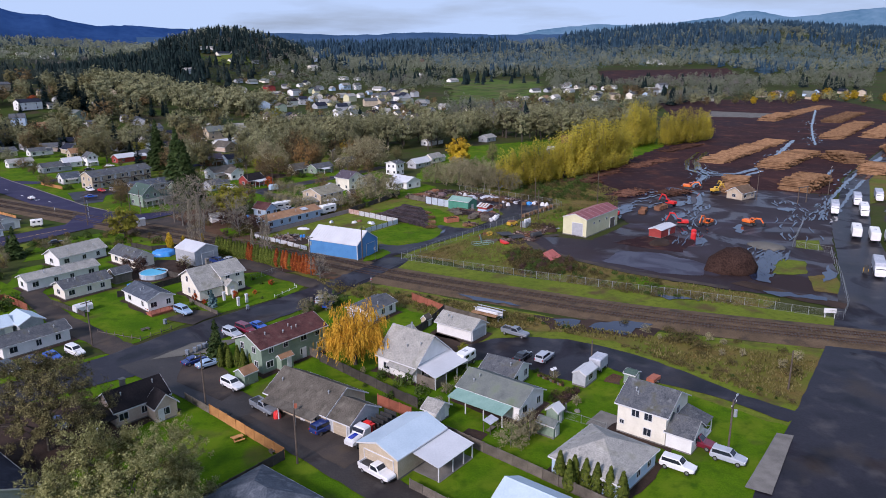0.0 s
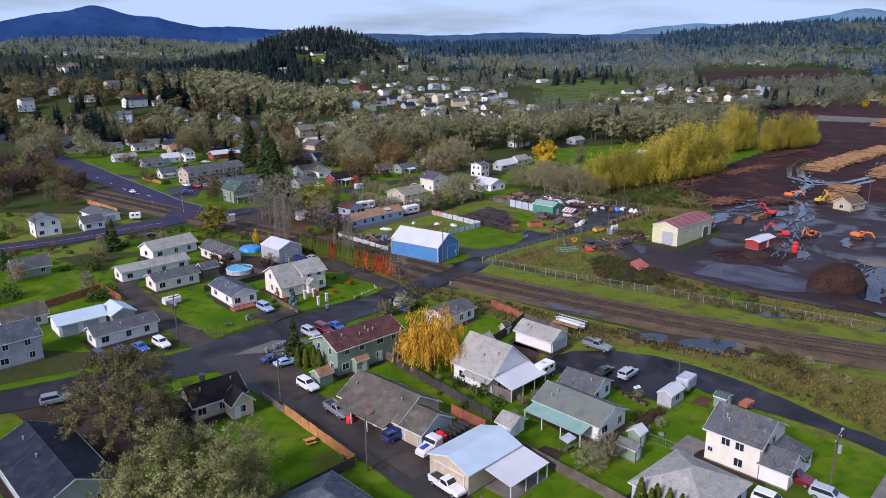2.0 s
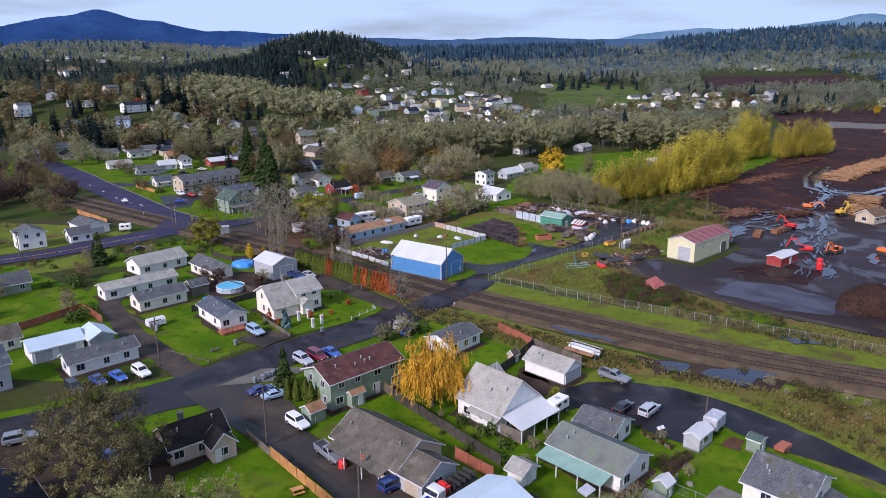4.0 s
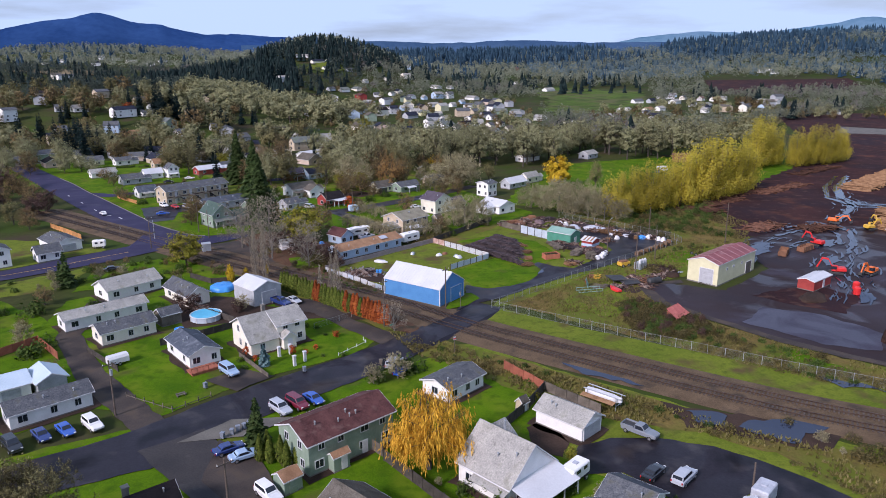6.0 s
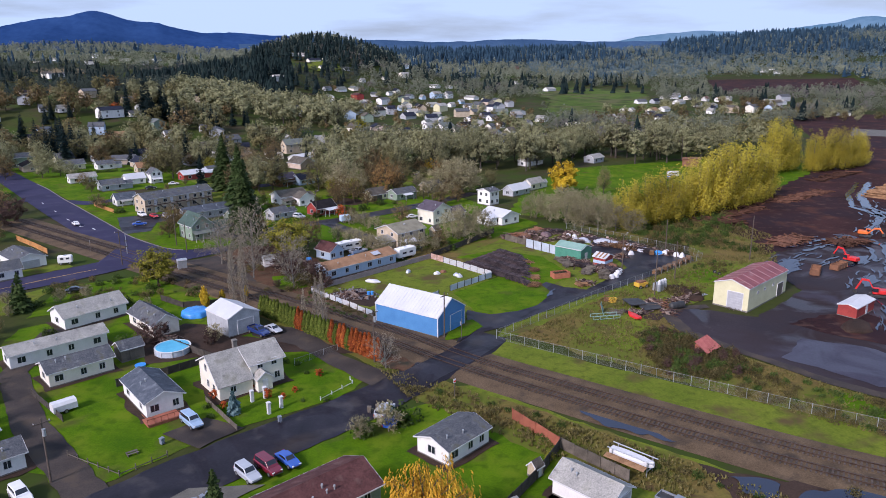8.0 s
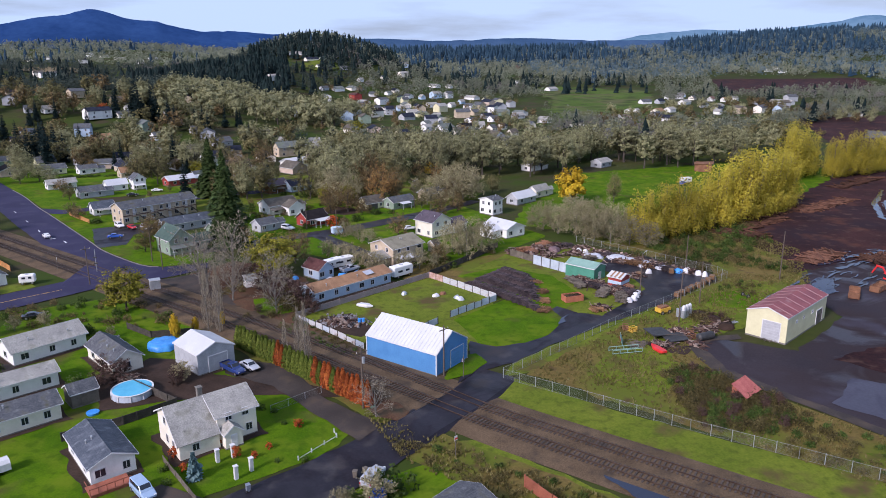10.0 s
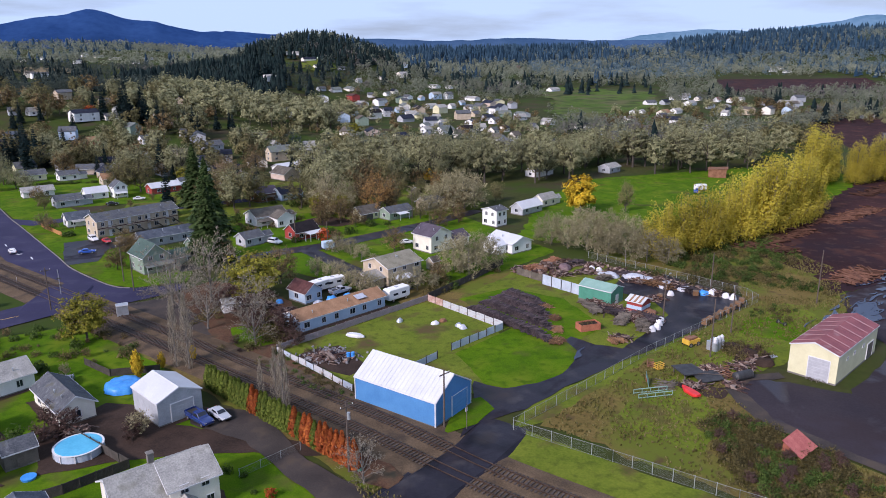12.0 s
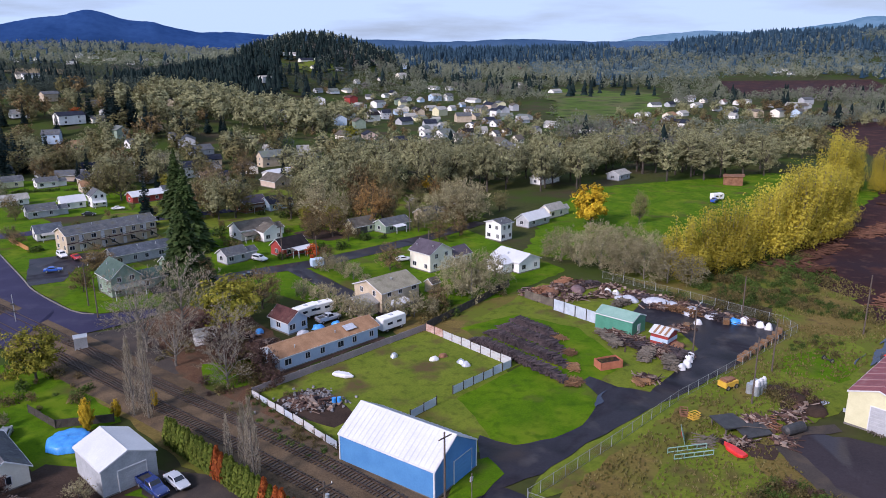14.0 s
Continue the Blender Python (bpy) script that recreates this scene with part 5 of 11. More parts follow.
def kind_limbed(name, rng, height, width, depth, leafmat, bark, per, size, low=0.2, mains=12, spread=0.75, clump=0.08, slim=1.0, stroke=0.0, kids=4, thick=0.012, rise=0.45, belly=0.45):
    """A tree whose leaves and lichen sit in clumps on the ends of its own limbs, with gaps between."""
    t, ends = Shape(), []
    fork = height * low
    crown_z, rx, rz = fork + (height - fork) * belly, width * 0.4, (height - fork) * 0.5
    t.tube((0, 0, -0.3), (rng.uniform(-.1, .1), rng.uniform(-.1, .1), fork), height * 0.025, height * 0.019, 7, caps=False)
    t.tube((0, 0, fork), (rng.uniform(-.3, .3), rng.uniform(-.3, .3), crown_z + rz * 0.5), height * 0.019, height * 0.006, 5, caps=False)
    for i in range(mains):
        u = -0.55 + 1.5 * (i + rng.random() * 0.6) / mains
        a = 2.4 * i + rng.uniform(-0.4, 0.4)
        ro = math.sqrt(max(0.04, 1 - min(1.0, u) ** 2)) * rng.uniform(0.8, 1.1)
        goal = Vector((math.cos(a) * rx * ro, math.sin(a) * rx * ro, crown_z + min(1.0, u) * rz * rng.uniform(0.85, 1.0)))
        foot = Vector((0, 0, max(fork * 0.8, fork * (1 - rise) + (goal.z - math.hypot(goal.x, goal.y) * 0.5) * rise)))
        limbs(t, rng, foot, goal - foot, (goal - foot).length * 0.72, height * thick, depth, ends, spread, kids=kids)
    c = Shape()
    heart = Vector((0, 0, crown_z - rz * 0.35))
    for q, d in ends:
        out = (q - heart).normalized() + Vector((0, 0, 0.2))
        cr = width * clump * rng.uniform(0.5, 1.3)
        for j in range(per):
            g = Vector((rng.gauss(0, 0.5), rng.gauss(0, 0.5), rng.gauss(0, 0.42))) * cr
            p = q + g
            p.z = max(0.15, p.z)
            if rng.random() < stroke:
                twig(c, rng, p, d + Vector((rng.gauss(0, 0.35), rng.gauss(0, 0.35), rng.gauss(0, 0.35) + 0.3)), size * 0.3, size * rng.uniform(1.8, 3.4))
            else:
                leaf(c, rng, p, out, size * rng.uniform(0.6, 1.3), slim)
    KINDS.setdefault(name, []).append((recalc(t.mesh("trunk", bark)), c.mesh("crown", leafmat), height))


def kind_mound(name, rng, height, width, mat, count, size, stroke=0.0):
    """A low shrub or thicket, leafy to the ground, with an uneven top."""
    c = Shape()
    humps = [(rng.uniform(-0.32, 0.32) * width, rng.uniform(-0.32, 0.32) * width, rng.uniform(0.55, 1.0)) for i in range(6)]
    for i in range(count):
        hx, hy, hz = rng.choice(humps)
        u = Vector((rng.gauss(0, 1), rng.gauss(0, 1), abs(rng.gauss(0, 1)))).normalized()
        rr = rng.uniform(0.6, 1.0)
        p = Vector((hx + u.x * width * 0.27 * rr, hy + u.y * width * 0.27 * rr, max(0.05, u.z * rr * height * hz)))
        if rng.random() < stroke:
            twig(c, rng, p, u + Vector((rng.gauss(0, 0.6), rng.gauss(0, 0.6), rng.gauss(0, 0.4))), size * 0.25, size * rng.uniform(2, 4))
        else:
            leaf(c, rng, p, u, size * rng.uniform(0.7, 1.3))
    KINDS.setdefault(name, []).append((None, c.mesh("shrub", mat), height))


def kind_fir(name, rng, height, width, mat, tiers=22, per=16):
    t, c = Shape(), Shape()
    t.tube((0, 0, -0.3), (0, 0, height * 0.97), height * 0.016, 0.03, 6, caps=False)
    for i in range(tiers):
        k = i / (tiers - 1)
        z = height * (0.1 + 0.88 * k)
        r = width / 2 * (1 - k) ** 0.85 * rng.uniform(0.8, 1.12) + 0.12
        n = max(5, int(per * (1 - 0.6 * k)))
        for j in range(n):
            a = 2 * math.pi * (j + rng.random()) / n
            rr = r * rng.uniform(0.7, 1.1)
            ca, sa = math.cos(a), math.sin(a)
            tip = Vector((ca * rr, sa * rr, z - rr * rng.uniform(0.25, 0.5)))
            root = Vector((ca * 0.05, sa * 0.05, z + 0.1))
            side = Vector((-sa, ca, 0)) * max(0.18, rr * 0.24)
            m1 = root.lerp(tip, 0.55)
            c.add([root, m1 + side + Vector((0, 0, -0.12)), tip, m1 - side + Vector((0, 0, -0.12))], [(0, 1, 2, 3)])
            m2 = root.lerp(tip, rng.uniform(0.3, 0.8))
            card(c, rng, m2, 0.25 + rr * 0.12, 0.25 + rr * 0.12)
    KINDS.setdefault(name, []).append((recalc(t.mesh("trunk", TRUNK)), c.mesh("crown", mat), height))


def kind_column(name, rng, height, width, mat, n, size, bark=TRUNK, twigs=False):
    """A narrow upright tree or clipped shrub, to the ground."""
    t, c, ends = Shape(), Shape(), []
    t.tube((0, 0, -0.2), (0, 0, height * 0.92), width * 0.07, 0.02, 5, caps=False)
    if twigs:
        for i in range(16):
            a, z = rng.uniform(0, 6.28), height * rng.uniform(0.05, 0.6)
            limbs(t, rng, (0, 0, z), (math.cos(a) * 0.25, math.sin(a) * 0.25, 1), height * 0.2, 0.05, 1, ends, 0.3, 0.08, 2)
    for i in range(n):
        z = rng.random() ** 0.9
        r = width / 2 * min(1.0, 0.45 + z * 3) * (1 - max(0, z - 0.35) ** 1.4 / 0.65 ** 1.4 * 0.93) * (rng.uniform(0.2, 1.0) ** 0.5)
        a = rng.uniform(0, 6.28)
        p = Vector((math.cos(a) * r, math.sin(a) * r, z * height))
        if twigs:
            twig(c, rng, p, Vector((math.cos(a) * 0.28 + rng.gauss(0, 0.12), math.sin(a) * 0.28 + rng.gauss(0, 0.12), 1)), size * 0.13, size * rng.uniform(2.5, 5))
            continue
        card(c, rng, p, size * 0.8, size * rng.uniform(1.0, 1.8), Vector((math.cos(a), math.sin(a), rng.uniform(-0.3, 0.5))).normalized())
    KINDS.setdefault(name, []).append((recalc(t.mesh("trunk", bark)), c.mesh("crown", mat), height))


def kind_poplar(name, rng, height, width):
    """A dense tree of upright plumes, leafy to the ground, narrowing to an uneven top."""
    t, c = Shape(), Shape()
    t.tube((0, 0, -0.3), (0, 0, height * 0.8), height * 0.018, 0.03, 6, caps=False)
    for i in range(46):
        a, low = 2.4 * i + rng.uniform(-0.4, 0.4), i < 16
        u = rng.uniform(0.14, 0.42) if low else rng.uniform(0.45, 0.95)
        reach = width * 0.45 * math.sqrt(max(0.03, 1 - (max(0.0, u - 0.32) / 0.68) ** 2)) * (rng.uniform(0.75, 1.05) if low else rng.uniform(0.25, 1.0) ** 0.6)
        foot = Vector((0, 0, height * rng.uniform(0.02, 0.1 if low else 0.3)))
        tip = Vector((math.cos(a) * reach, math.sin(a) * reach, height * u))
        mid = Vector((tip.x * 0.75, tip.y * 0.75, foot.z + (tip.z - foot.z) * 0.4))
        t.tube(foot, mid, 0.09, 0.05, 4, caps=False).tube(mid, tip, 0.05, 0.015, 4, caps=False)
        for j in range(170):
            k = rng.random() ** 0.75
            p = foot.lerp(mid, 0.5 + k) if k < 0.5 else mid.lerp(tip, (k - 0.5) * 2)
            r = width * 0.11 * (1.15 - 0.4 * max(0.0, k - 0.4))
            out = Vector((rng.gauss(0, 1), rng.gauss(0, 1), rng.gauss(0, 1))).normalized()
            p = p + Vector((out.x * r, out.y * r, out.z * r * 1.6)) * rng.uniform(0.5, 1.1)
            p.z = max(0.2, p.z)
            leaf(c, rng, p, out + Vector((tip.x, tip.y, 2)).normalized() * 0.6, rng.uniform(0.18, 0.33), 0.75)
    KINDS.setdefault(name, []).append((recalc(t.mesh("trunk", PALEBARK)), c.mesh("crown", F_POPLAR), height))


def kind_willow(name, rng, height, width):
    """A weeping willow: limbs arching out, and strands of leaves that hang from them in separate curtains."""
    t, c, ends = Shape(), Shape(), []
    t.tube((0, 0, -0.3), (0, 0, height * 0.3), 0.45, 0.35, 8, caps=False)
    for i in range(20):
        u = -0.1 + 1.05 * i / 19
        a = 2.4 * i + rng.uniform(-0.3, 0.3)
        ro = math.sqrt(max(0.03, 1 - u * u)) * rng.uniform(0.75, 1.05)
        goal = Vector((math.cos(a) * width * 0.4 * ro, math.sin(a) * width * 0.4 * ro, height * (0.55 + 0.4 * u)))
        foot = Vector((0, 0, height * rng.uniform(0.2, 0.35)))
        limbs(t, rng, foot, goal - foot, (goal - foot).length * 0.74, 0.13, 1, ends, 0.7, kids=4, droop=0.05)
    for q, d in ends:
        for k in range(9):
            p = q + Vector((rng.gauss(0, 0.45), rng.gauss(0, 0.45), rng.gauss(0, 0.3)))
            drop = rng.uniform(0.8, 3.4) * (1.0 if q.z < height * 0.75 else 0.5)
            out = Vector((p.x, p.y, 0)).normalized()
            n = int(drop / 0.26) + 1
            for j in range(n):
                w = p + out * (0.03 * j) + Vector((rng.gauss(0, 0.06), rng.gauss(0, 0.06), -0.26 * j))
                if w.z > 0.5:
                    twig(c, rng, w, out * rng.uniform(0.1, 0.7) + Vector((rng.gauss(0, 0.3), rng.gauss(0, 0.3), -1)), 0.075, rng.uniform(0.35, 0.65))
    KINDS.setdefault(name, []).append((recalc(t.mesh("trunk", TRUNK)), c.mesh("crown", F_WILLOW), height))


R = random.Random(11)
for q in range(3):
    kind_limbed("olive", R, 14, 12.5, 1, F_OLIVE, TRUNK, 24, 0.27, low=0.1, stroke=0.45, clump=0.1)
    kind_limbed("lichen", R, 14, 12.5, 1, F_LICHEN, TRUNK, 24, 0.28, low=0.14, stroke=0.3, clump=0.1)
    kind_limbed("tall_lichen", R, 18, 11, 1, F_LICHEN, TRUNK, 20, 0.38, low=0.2, stroke=0.15)
    kind_limbed("brown", R, 10, 9, 1, F_BROWN, TRUNK, 24, 0.2, low=0.08, stroke=0.6, clump=0.1)
    kind_limbed("far_olive", R, 14, 12.5, 1, F_OLIVE, TRUNK, 11, 0.5, low=0.12, mains=10, kids=3, clump=0.1)
    kind_limbed("far_lichen", R, 13, 12, 1, F_LICHEN, TRUNK, 11, 0.5, low=0.14, mains=10, kids=3, clump=0.1)
    kind_limbed("far_brown", R, 11, 10, 1, F_BROWN, TRUNK, 10, 0.45, low=0.12, mains=9, kids=3, clump=0.1)
    kind_poplar("poplar", R, 21, 14)
    kind_limbed("bushy", R, 9, 9.5, 2, F_BARE, PALEBARK, 15, 0.17, low=0.02, mains=15, kids=3, clump=0.075, stroke=0.8, thick=0.005)
    kind_fir("fir", R, 24, 11, F_FIR)
    kind_limbed("twiggy", R, 8, 7, 1, F_BARE, PALEBARK, 16, 0.21, low=0.08, stroke=0.75)
    kind_mound("bush", R, 3, 4, F_BUSH, 320, 0.2)
    kind_mound("bramble", R, 2.4, 4.4, F_BRAMBLE, 320, 0.2, 0.5)
    kind_column("cypress", R, 4.6, 1.7, F_CYPRESS, 700, 0.16)
    kind_column("redhedge", R, 4.6, 1.7, F_REDHEDGE, 700, 0.16)
    kind_column("lombardy", R, 12, 2.4, F_PALE, 850, 0.26, PALEBARK, True)
kind_limbed("oak", R, 12, 18.5, 3, F_OAK, TRUNK, 56, 0.14, low=0.06, mains=24, kids=3, clump=0.034, slim=0.7, stroke=0.5)
kind_limbed("oak_brown", R, 14.5, 16, 3, F_OAKBROWN, TRUNK, 42, 0.13, low=0.16, mains=18, kids=3, clump=0.038, slim=0.6, stroke=0.45)
kind_limbed("bare", R, 12, 10, 2, F_PALE, PALEBARK, 7, 0.16, low=0.1, mains=12, kids=3, clump=0.05, stroke=1.0, thick=0.01)
kind_limbed("tan", R, 15, 11, 2, F_TAN, PALEBARK, 13, 0.2, low=0.06, mains=15, kids=3, clump=0.07, stroke=0.5, thick=0.008)
kind_limbed("rusty", R, 13, 11, 2, F_RUSTY, TRUNK, 13, 0.2, low=0.14, mains=14, kids=3, clump=0.065, stroke=0.35)
kind_limbed("gold", R, 13, 11, 1, F_GOLD, TRUNK, 42, 0.36, low=0.05, mains=14, clump=0.09)
kind_limbed("redtree", R, 6, 5, 1, F_RED, TRUNK, 12, 0.24, low=0.1, mains=9, clump=0.1)
kind_limbed("ygreen", R, 11, 10, 1, F_YGREEN, TRUNK, 34, 0.26, low=0.1, clump=0.085, stroke=0.2)
kind_limbed("purple", R, 6, 6, 1, F_PURPLE, TRUNK, 20, 0.18, low=0.05, stroke=0.6)
kind_fir("bigfir", R, 24, 14.5, F_FIRM, 40, 30)
kind_fir("spruce", R, 3.6, 2.6, F_SPRUCE, 14, 14)
kind_fir("greenfir", R, 8, 5, F_FIRM, 18, 16)
kind_willow("willow", R, 11, 11)

TREE_LABEL = {"olive": "large olive-brown autumn tree with a thinning crown", "lichen": "bare grey-green oak crusted with lichen", "tall_lichen": "tall lichen-grey tree with a bare trunk in a belt", "brown": "small brown autumn tree", "poplar": "tall yellow-green autumn poplar in a row",
              "fir": "tall dark green fir tree", "tan": "tall tree with fading tan leaves", "rusty": "rounded tree with rust-brown leaves", "twiggy": "small bare twiggy tree", "bushy": "bushy bare thicket tree with fine tan twigs", "bush": "rounded dark green garden shrub", "bramble": "tangled brown bramble thicket", "cypress": "columnar yellow-green arborvitae in a hedge",
              "redhedge": "columnar rust-red hedge shrub", "lombardy": "bare pale Lombardy poplar beside the rails", "oak": "broad bare oak crusted with grey-green lichen", "oak_brown": "large bare brown-twigged oak",
              "bare": "bare spreading tree with pale twigs", "gold": "rounded bright golden autumn tree", "redtree": "small red autumn tree", "spruce": "small blue spruce in a front garden", "greenfir": "young green fir tree", "willow": "large golden-orange weeping willow tree", "ygreen": "rounded yellow-green autumn tree", "purple": "bare purple-brown thicket tree", "bigfir": "tall dense green fir tree"}
TREE_N = [0]


def tree(kind, x, y, height=None, wide=1.0, group="", label=""):
    TREE_N[0] += 1
    rng = random.Random(TREE_N[0] * 17 + 3)
    tr, cr, h = rng.choice(KINDS[kind])
    s = (height or h * rng.uniform(0.85, 1.15)) / h
    if tr is None:
        o = new("shrub", cr)
        o.matrix_basis = pose(x, y, ground_z(x, y), 0, 0, rng.uniform(0, 360)) @ Matrix.Diagonal((s * wide, s * wide, s, 1))
        return tagged(o, label or TREE_LABEL[kind], "shrub", group)
    shrub = kind in ("bush", "bramble", "cypress", "redhedge")
    o = thing("shrub" if shrub else "tree", x, y, rng.uniform(0, 360), label or TREE_LABEL[kind], "shrub" if shrub else "tree", group, ground_z(x, y))
    o.scale = (s * wide, s * wide, s)
    part("trunk", None, TRUNK, o, mesh=tr)
    part("crown", None, F_OLIVE, o, mesh=cr)
    return o


def scatter(poly, count, kinds, h0, h1, apart=5.0, seed=1, clear=True):
    rng = random.Random(seed)
    xs, ys = [p[0] for p in poly], [p[1] for p in poly]
    got = []
    for i in range(count * 30):
        if len(got) >= count:
            break
        x, y = rng.uniform(min(xs), max(xs)), rng.uniform(min(ys), max(ys))
        if not inside(x, y, poly) or any((x - a) ** 2 + (y - b) ** 2 < apart ** 2 for a, b in got):
            continue
        if clear and any((x - a) ** 2 + (y - b) ** 2 < r * r for a, b, r in PLACED):
            continue
        got.append((x, y))
        tree(rng.choice(kinds), x, y, rng.uniform(h0, h1), rng.uniform(0.85, 1.15))
    return got


def grove(name, label, poly, count, kinds, h0, h1, apart, seed, keep=0.9, category="woods"):
    """Many trees too far off to tell apart, joined."""
    rng = random.Random(seed)
    xs, ys = [p[0] for p in poly], [p[1] for p in poly]
    got, sets = [], {}
    for i in range(count * 30):
        if len(got) >= count:
            break
        x, y = rng.uniform(min(xs), max(xs)), rng.uniform(min(ys), max(ys))
        if not inside(x, y, poly) or any((x - a) ** 2 + (y - b) ** 2 < apart ** 2 for a, b in got) or any((x - a) ** 2 + (y - b) ** 2 < (r * keep) ** 2 for a, b, r in PLACED) or any(abs(x - a) < r * 0.7 and -20 < y - b < 0 for a, b, r in PLACED if b > 480):
            continue
        got.append((x, y))
        tr, cr, h = rng.choice(KINDS[rng.choice(kinds)])
        s = rng.uniform(h0, h1) / h
        m = np.array(pose(x, y, land(x, y), 0, 0, rng.uniform(0, 360)) @ Matrix.Diagonal((s * rng.uniform(0.85, 1.15), s * rng.uniform(0.85, 1.15), s, 1)))
        for me in (tr, cr) if tr else (cr,):
            v = np.empty(len(me.vertices) * 3, np.float32)
            me.vertices.foreach_get("co", v)
            v = v.reshape(-1, 3) @ m[:3, :3].T + m[:3, 3]
            mat = me.materials[0]
            box = sets.setdefault(mat.name, [mat, [], [], 0])
            box[1].append(v)
            box[2] += [tuple(j + box[3] for j in p.vertices) for p in me.polygons]
            box[3] += len(v)
    for mat, vs, fs, n in sets.values():
        me = bpy.data.meshes.new(name)
        me.from_pydata(np.concatenate(vs).tolist(), [], fs)
        me.update()
        me.materials.append(mat)
        tagged(new(name, me), label, category, kind="stuff")


def thicket(poly, count, kinds, h0, h1, apart, seed, keep=0.9):
    """Brambles and weeds grown into one another."""
    grove("thicket", "tangled brown brambles, weeds and low shrubs", poly, count, kinds, h0, h1, apart, seed, keep, "shrubs")

# ---- houses near the railway ----
house(-16, 125, 43, 15.2, 8.6, 4.9, 1.7, "x", SAGE, R_MAROON, "two-storey sage green apartment house with a maroon shingle roof", "R4x2 L2x2", [("R", -3, TRIM), ("R", 2, TRIM)], vents=5)
house(-8.7, 104.2, 48, 9.5, 13.8, 2.7, 2.6, "y", BEIGE, R_BROWN, "beige single-storey house with a large weathered brown roof", "L3x1 R1x1", [("L", 1.5, TRIM)])
house(7.8, 116.5, 45, 9.9, 9.6, 3.3, 4.0, "y", WHITE, R_LIGHT, "white one-and-a-half-storey house with a steep pale roof", "R2x1 L2x1")
house(18.3, 131, 46, 5.9, 9.2, 2.6, 1.4, "y", WHITE, R_LIGHT, "white garage with a pale shingle roof", "", [("R", 0, DOORGREY, 4.2, 2.1)], name="garage", category="garage")
house(20.5, 101.9, 45, 7.9, 12.3, 2.7, 1.7, "y", WHITE, R_GREEN, "white house with a mossy grey roof and green porch roof", "R2x1 L2x1")
house(22.8, 109.8, 50, 6.7, 6.8, 2.6, 1.4, "y", WHITE, R_GREY, "white back building with a grey shingle roof", "R2x1")
house(9.8, 98.2, 46, 3.9, 3.2, 2.2, 0.9, "y", WHITE, R_LIGHT, "small white garden shed with a pale roof", "", [("R", 0, TRIM)], name="garden_shed", category="shed", vents=0)
house(41.3, 91.4, 45, 9.0, 8.1, 4.8, 2.2, "y", CREAM, R_GREY, "two-storey cream-white house with a grey shingle roof", "R1x2")
house(-48.6, 157.9, 41, 6.6, 12.2, 2.8, 1.2, "y", WHITE, R_BLUE, "white mobile home with a blue-grey roof", "R2x1 L2x1")
house(-75.1, 177.6, 44, 17.8, 6.0, 2.8, 1.0, "x", WHITE, R_LIGHT, "long white mobile home with a pale roof", "R4x1 L1x1")
house(-66.4, 168.3, 44, 11.5, 6.6, 2.8, 1.2, "x", CREAM, R_GREY, "cream mobile home with a grey roof", "R3x1 L1x1")
house(-44.9, 190.6, 47, 7.5, 8.9, 4.0, 1.5, "y", GREYW, M_WHITE, "grey steel garage with a white roof", "", [("R", 0.3, TRIM, 3.6, 3.0)], over=0.15, vents=0, name="garage", category="garage")
house(-75.4, 140.4, 42, 9.7, 7.3, 2.8, 1.2, "x", WHITE, M_PALEBLUE, "long white double garage with a pale blue roof", "", [("R", -2.5, TRIM, 2.8, 2.2), ("R", 1.5, TRIM, 2.8, 2.2)], name="garage", category="garage", vents=0)
house(-68.8, 143.9, 45, 5.3, 7.0, 3, 1.1, "y", STEEL, M_PALEBLUE, "pale blue steel shed with an open end", "", name="shed", category="shed", vents=0)
house(-64.2, 135.6, 44, 12.8, 5.8, 2.7, 1.2, "x", WHITE, R_GREY, "white cottage with a mossy grey roof", "R3x1 L1x1")
house(-37.0, 106.5, 40, 9.1, 7.0, 2.8, 2.0, "x", PINKISH, R_DARK, "tan cottage with a dark brown roof and front gable", "R3x1 L1x1", chimney=(-1, 1, 5.6))
house(-51.4, 85.7, 45, 10.3, 20, 3.0, 2.3, "y", GREYW, R_SLATE, "large house with a dark blue-grey shingle roof", "R2x1 L2x1")
house(-6.1, 193.4, 55, 9.8, 16.5, 4.2, 2.9, "y", BARNBLUE, M_WHITE, "bright blue steel barn with a white roof", "", [("R", 1.5, BARNBLUE, 4.0, 3.4)], over=0.12, vents=0, name="barn", category="barn")
house(69.6, 208.9, 44, 20.5, 8.2, 5.4, 1.3, "x", YELLOW, M_RED, "pale yellow steel warehouse with a dark red roof", "", [("L", 1, TRIM, 3.4, 3.9)], over=0.15, vents=0, name="warehouse", category="warehouse")
house(-24.7, 232.9, 45, 23.1, 7.0, 2.8, 1.2, "x", PALEBLUE, R_TAN, "long pale blue mobile home with an orange-brown roof", "R6x1 L1x1")
house(-14.6, 259.7, 45, 11.6, 10.5, 4.8, 1.8, "x", BEIGE, R_STRAW, "cream two-storey house with a pale roof", "R3x2 L2x2")
house(-5.3, 288, 45, 8.8, 8.5, 5, 2.2, "y", CREAM, R_PURPLE, "cream two-storey house with a purple-brown roof", "R2x2 L2x1")
house(14.5, 318, 45, 5.9, 7, 5.4, 0.9, "x", WHITE, R_GREY, "narrow two-storey white box house", "R2x2 L2x2")
house(17, 288, 40, 8.5, 11, 3, 1.6, "y", WHITE, M_WHITE, "white gabled house with a pale roof", "R2x1 L2x1")
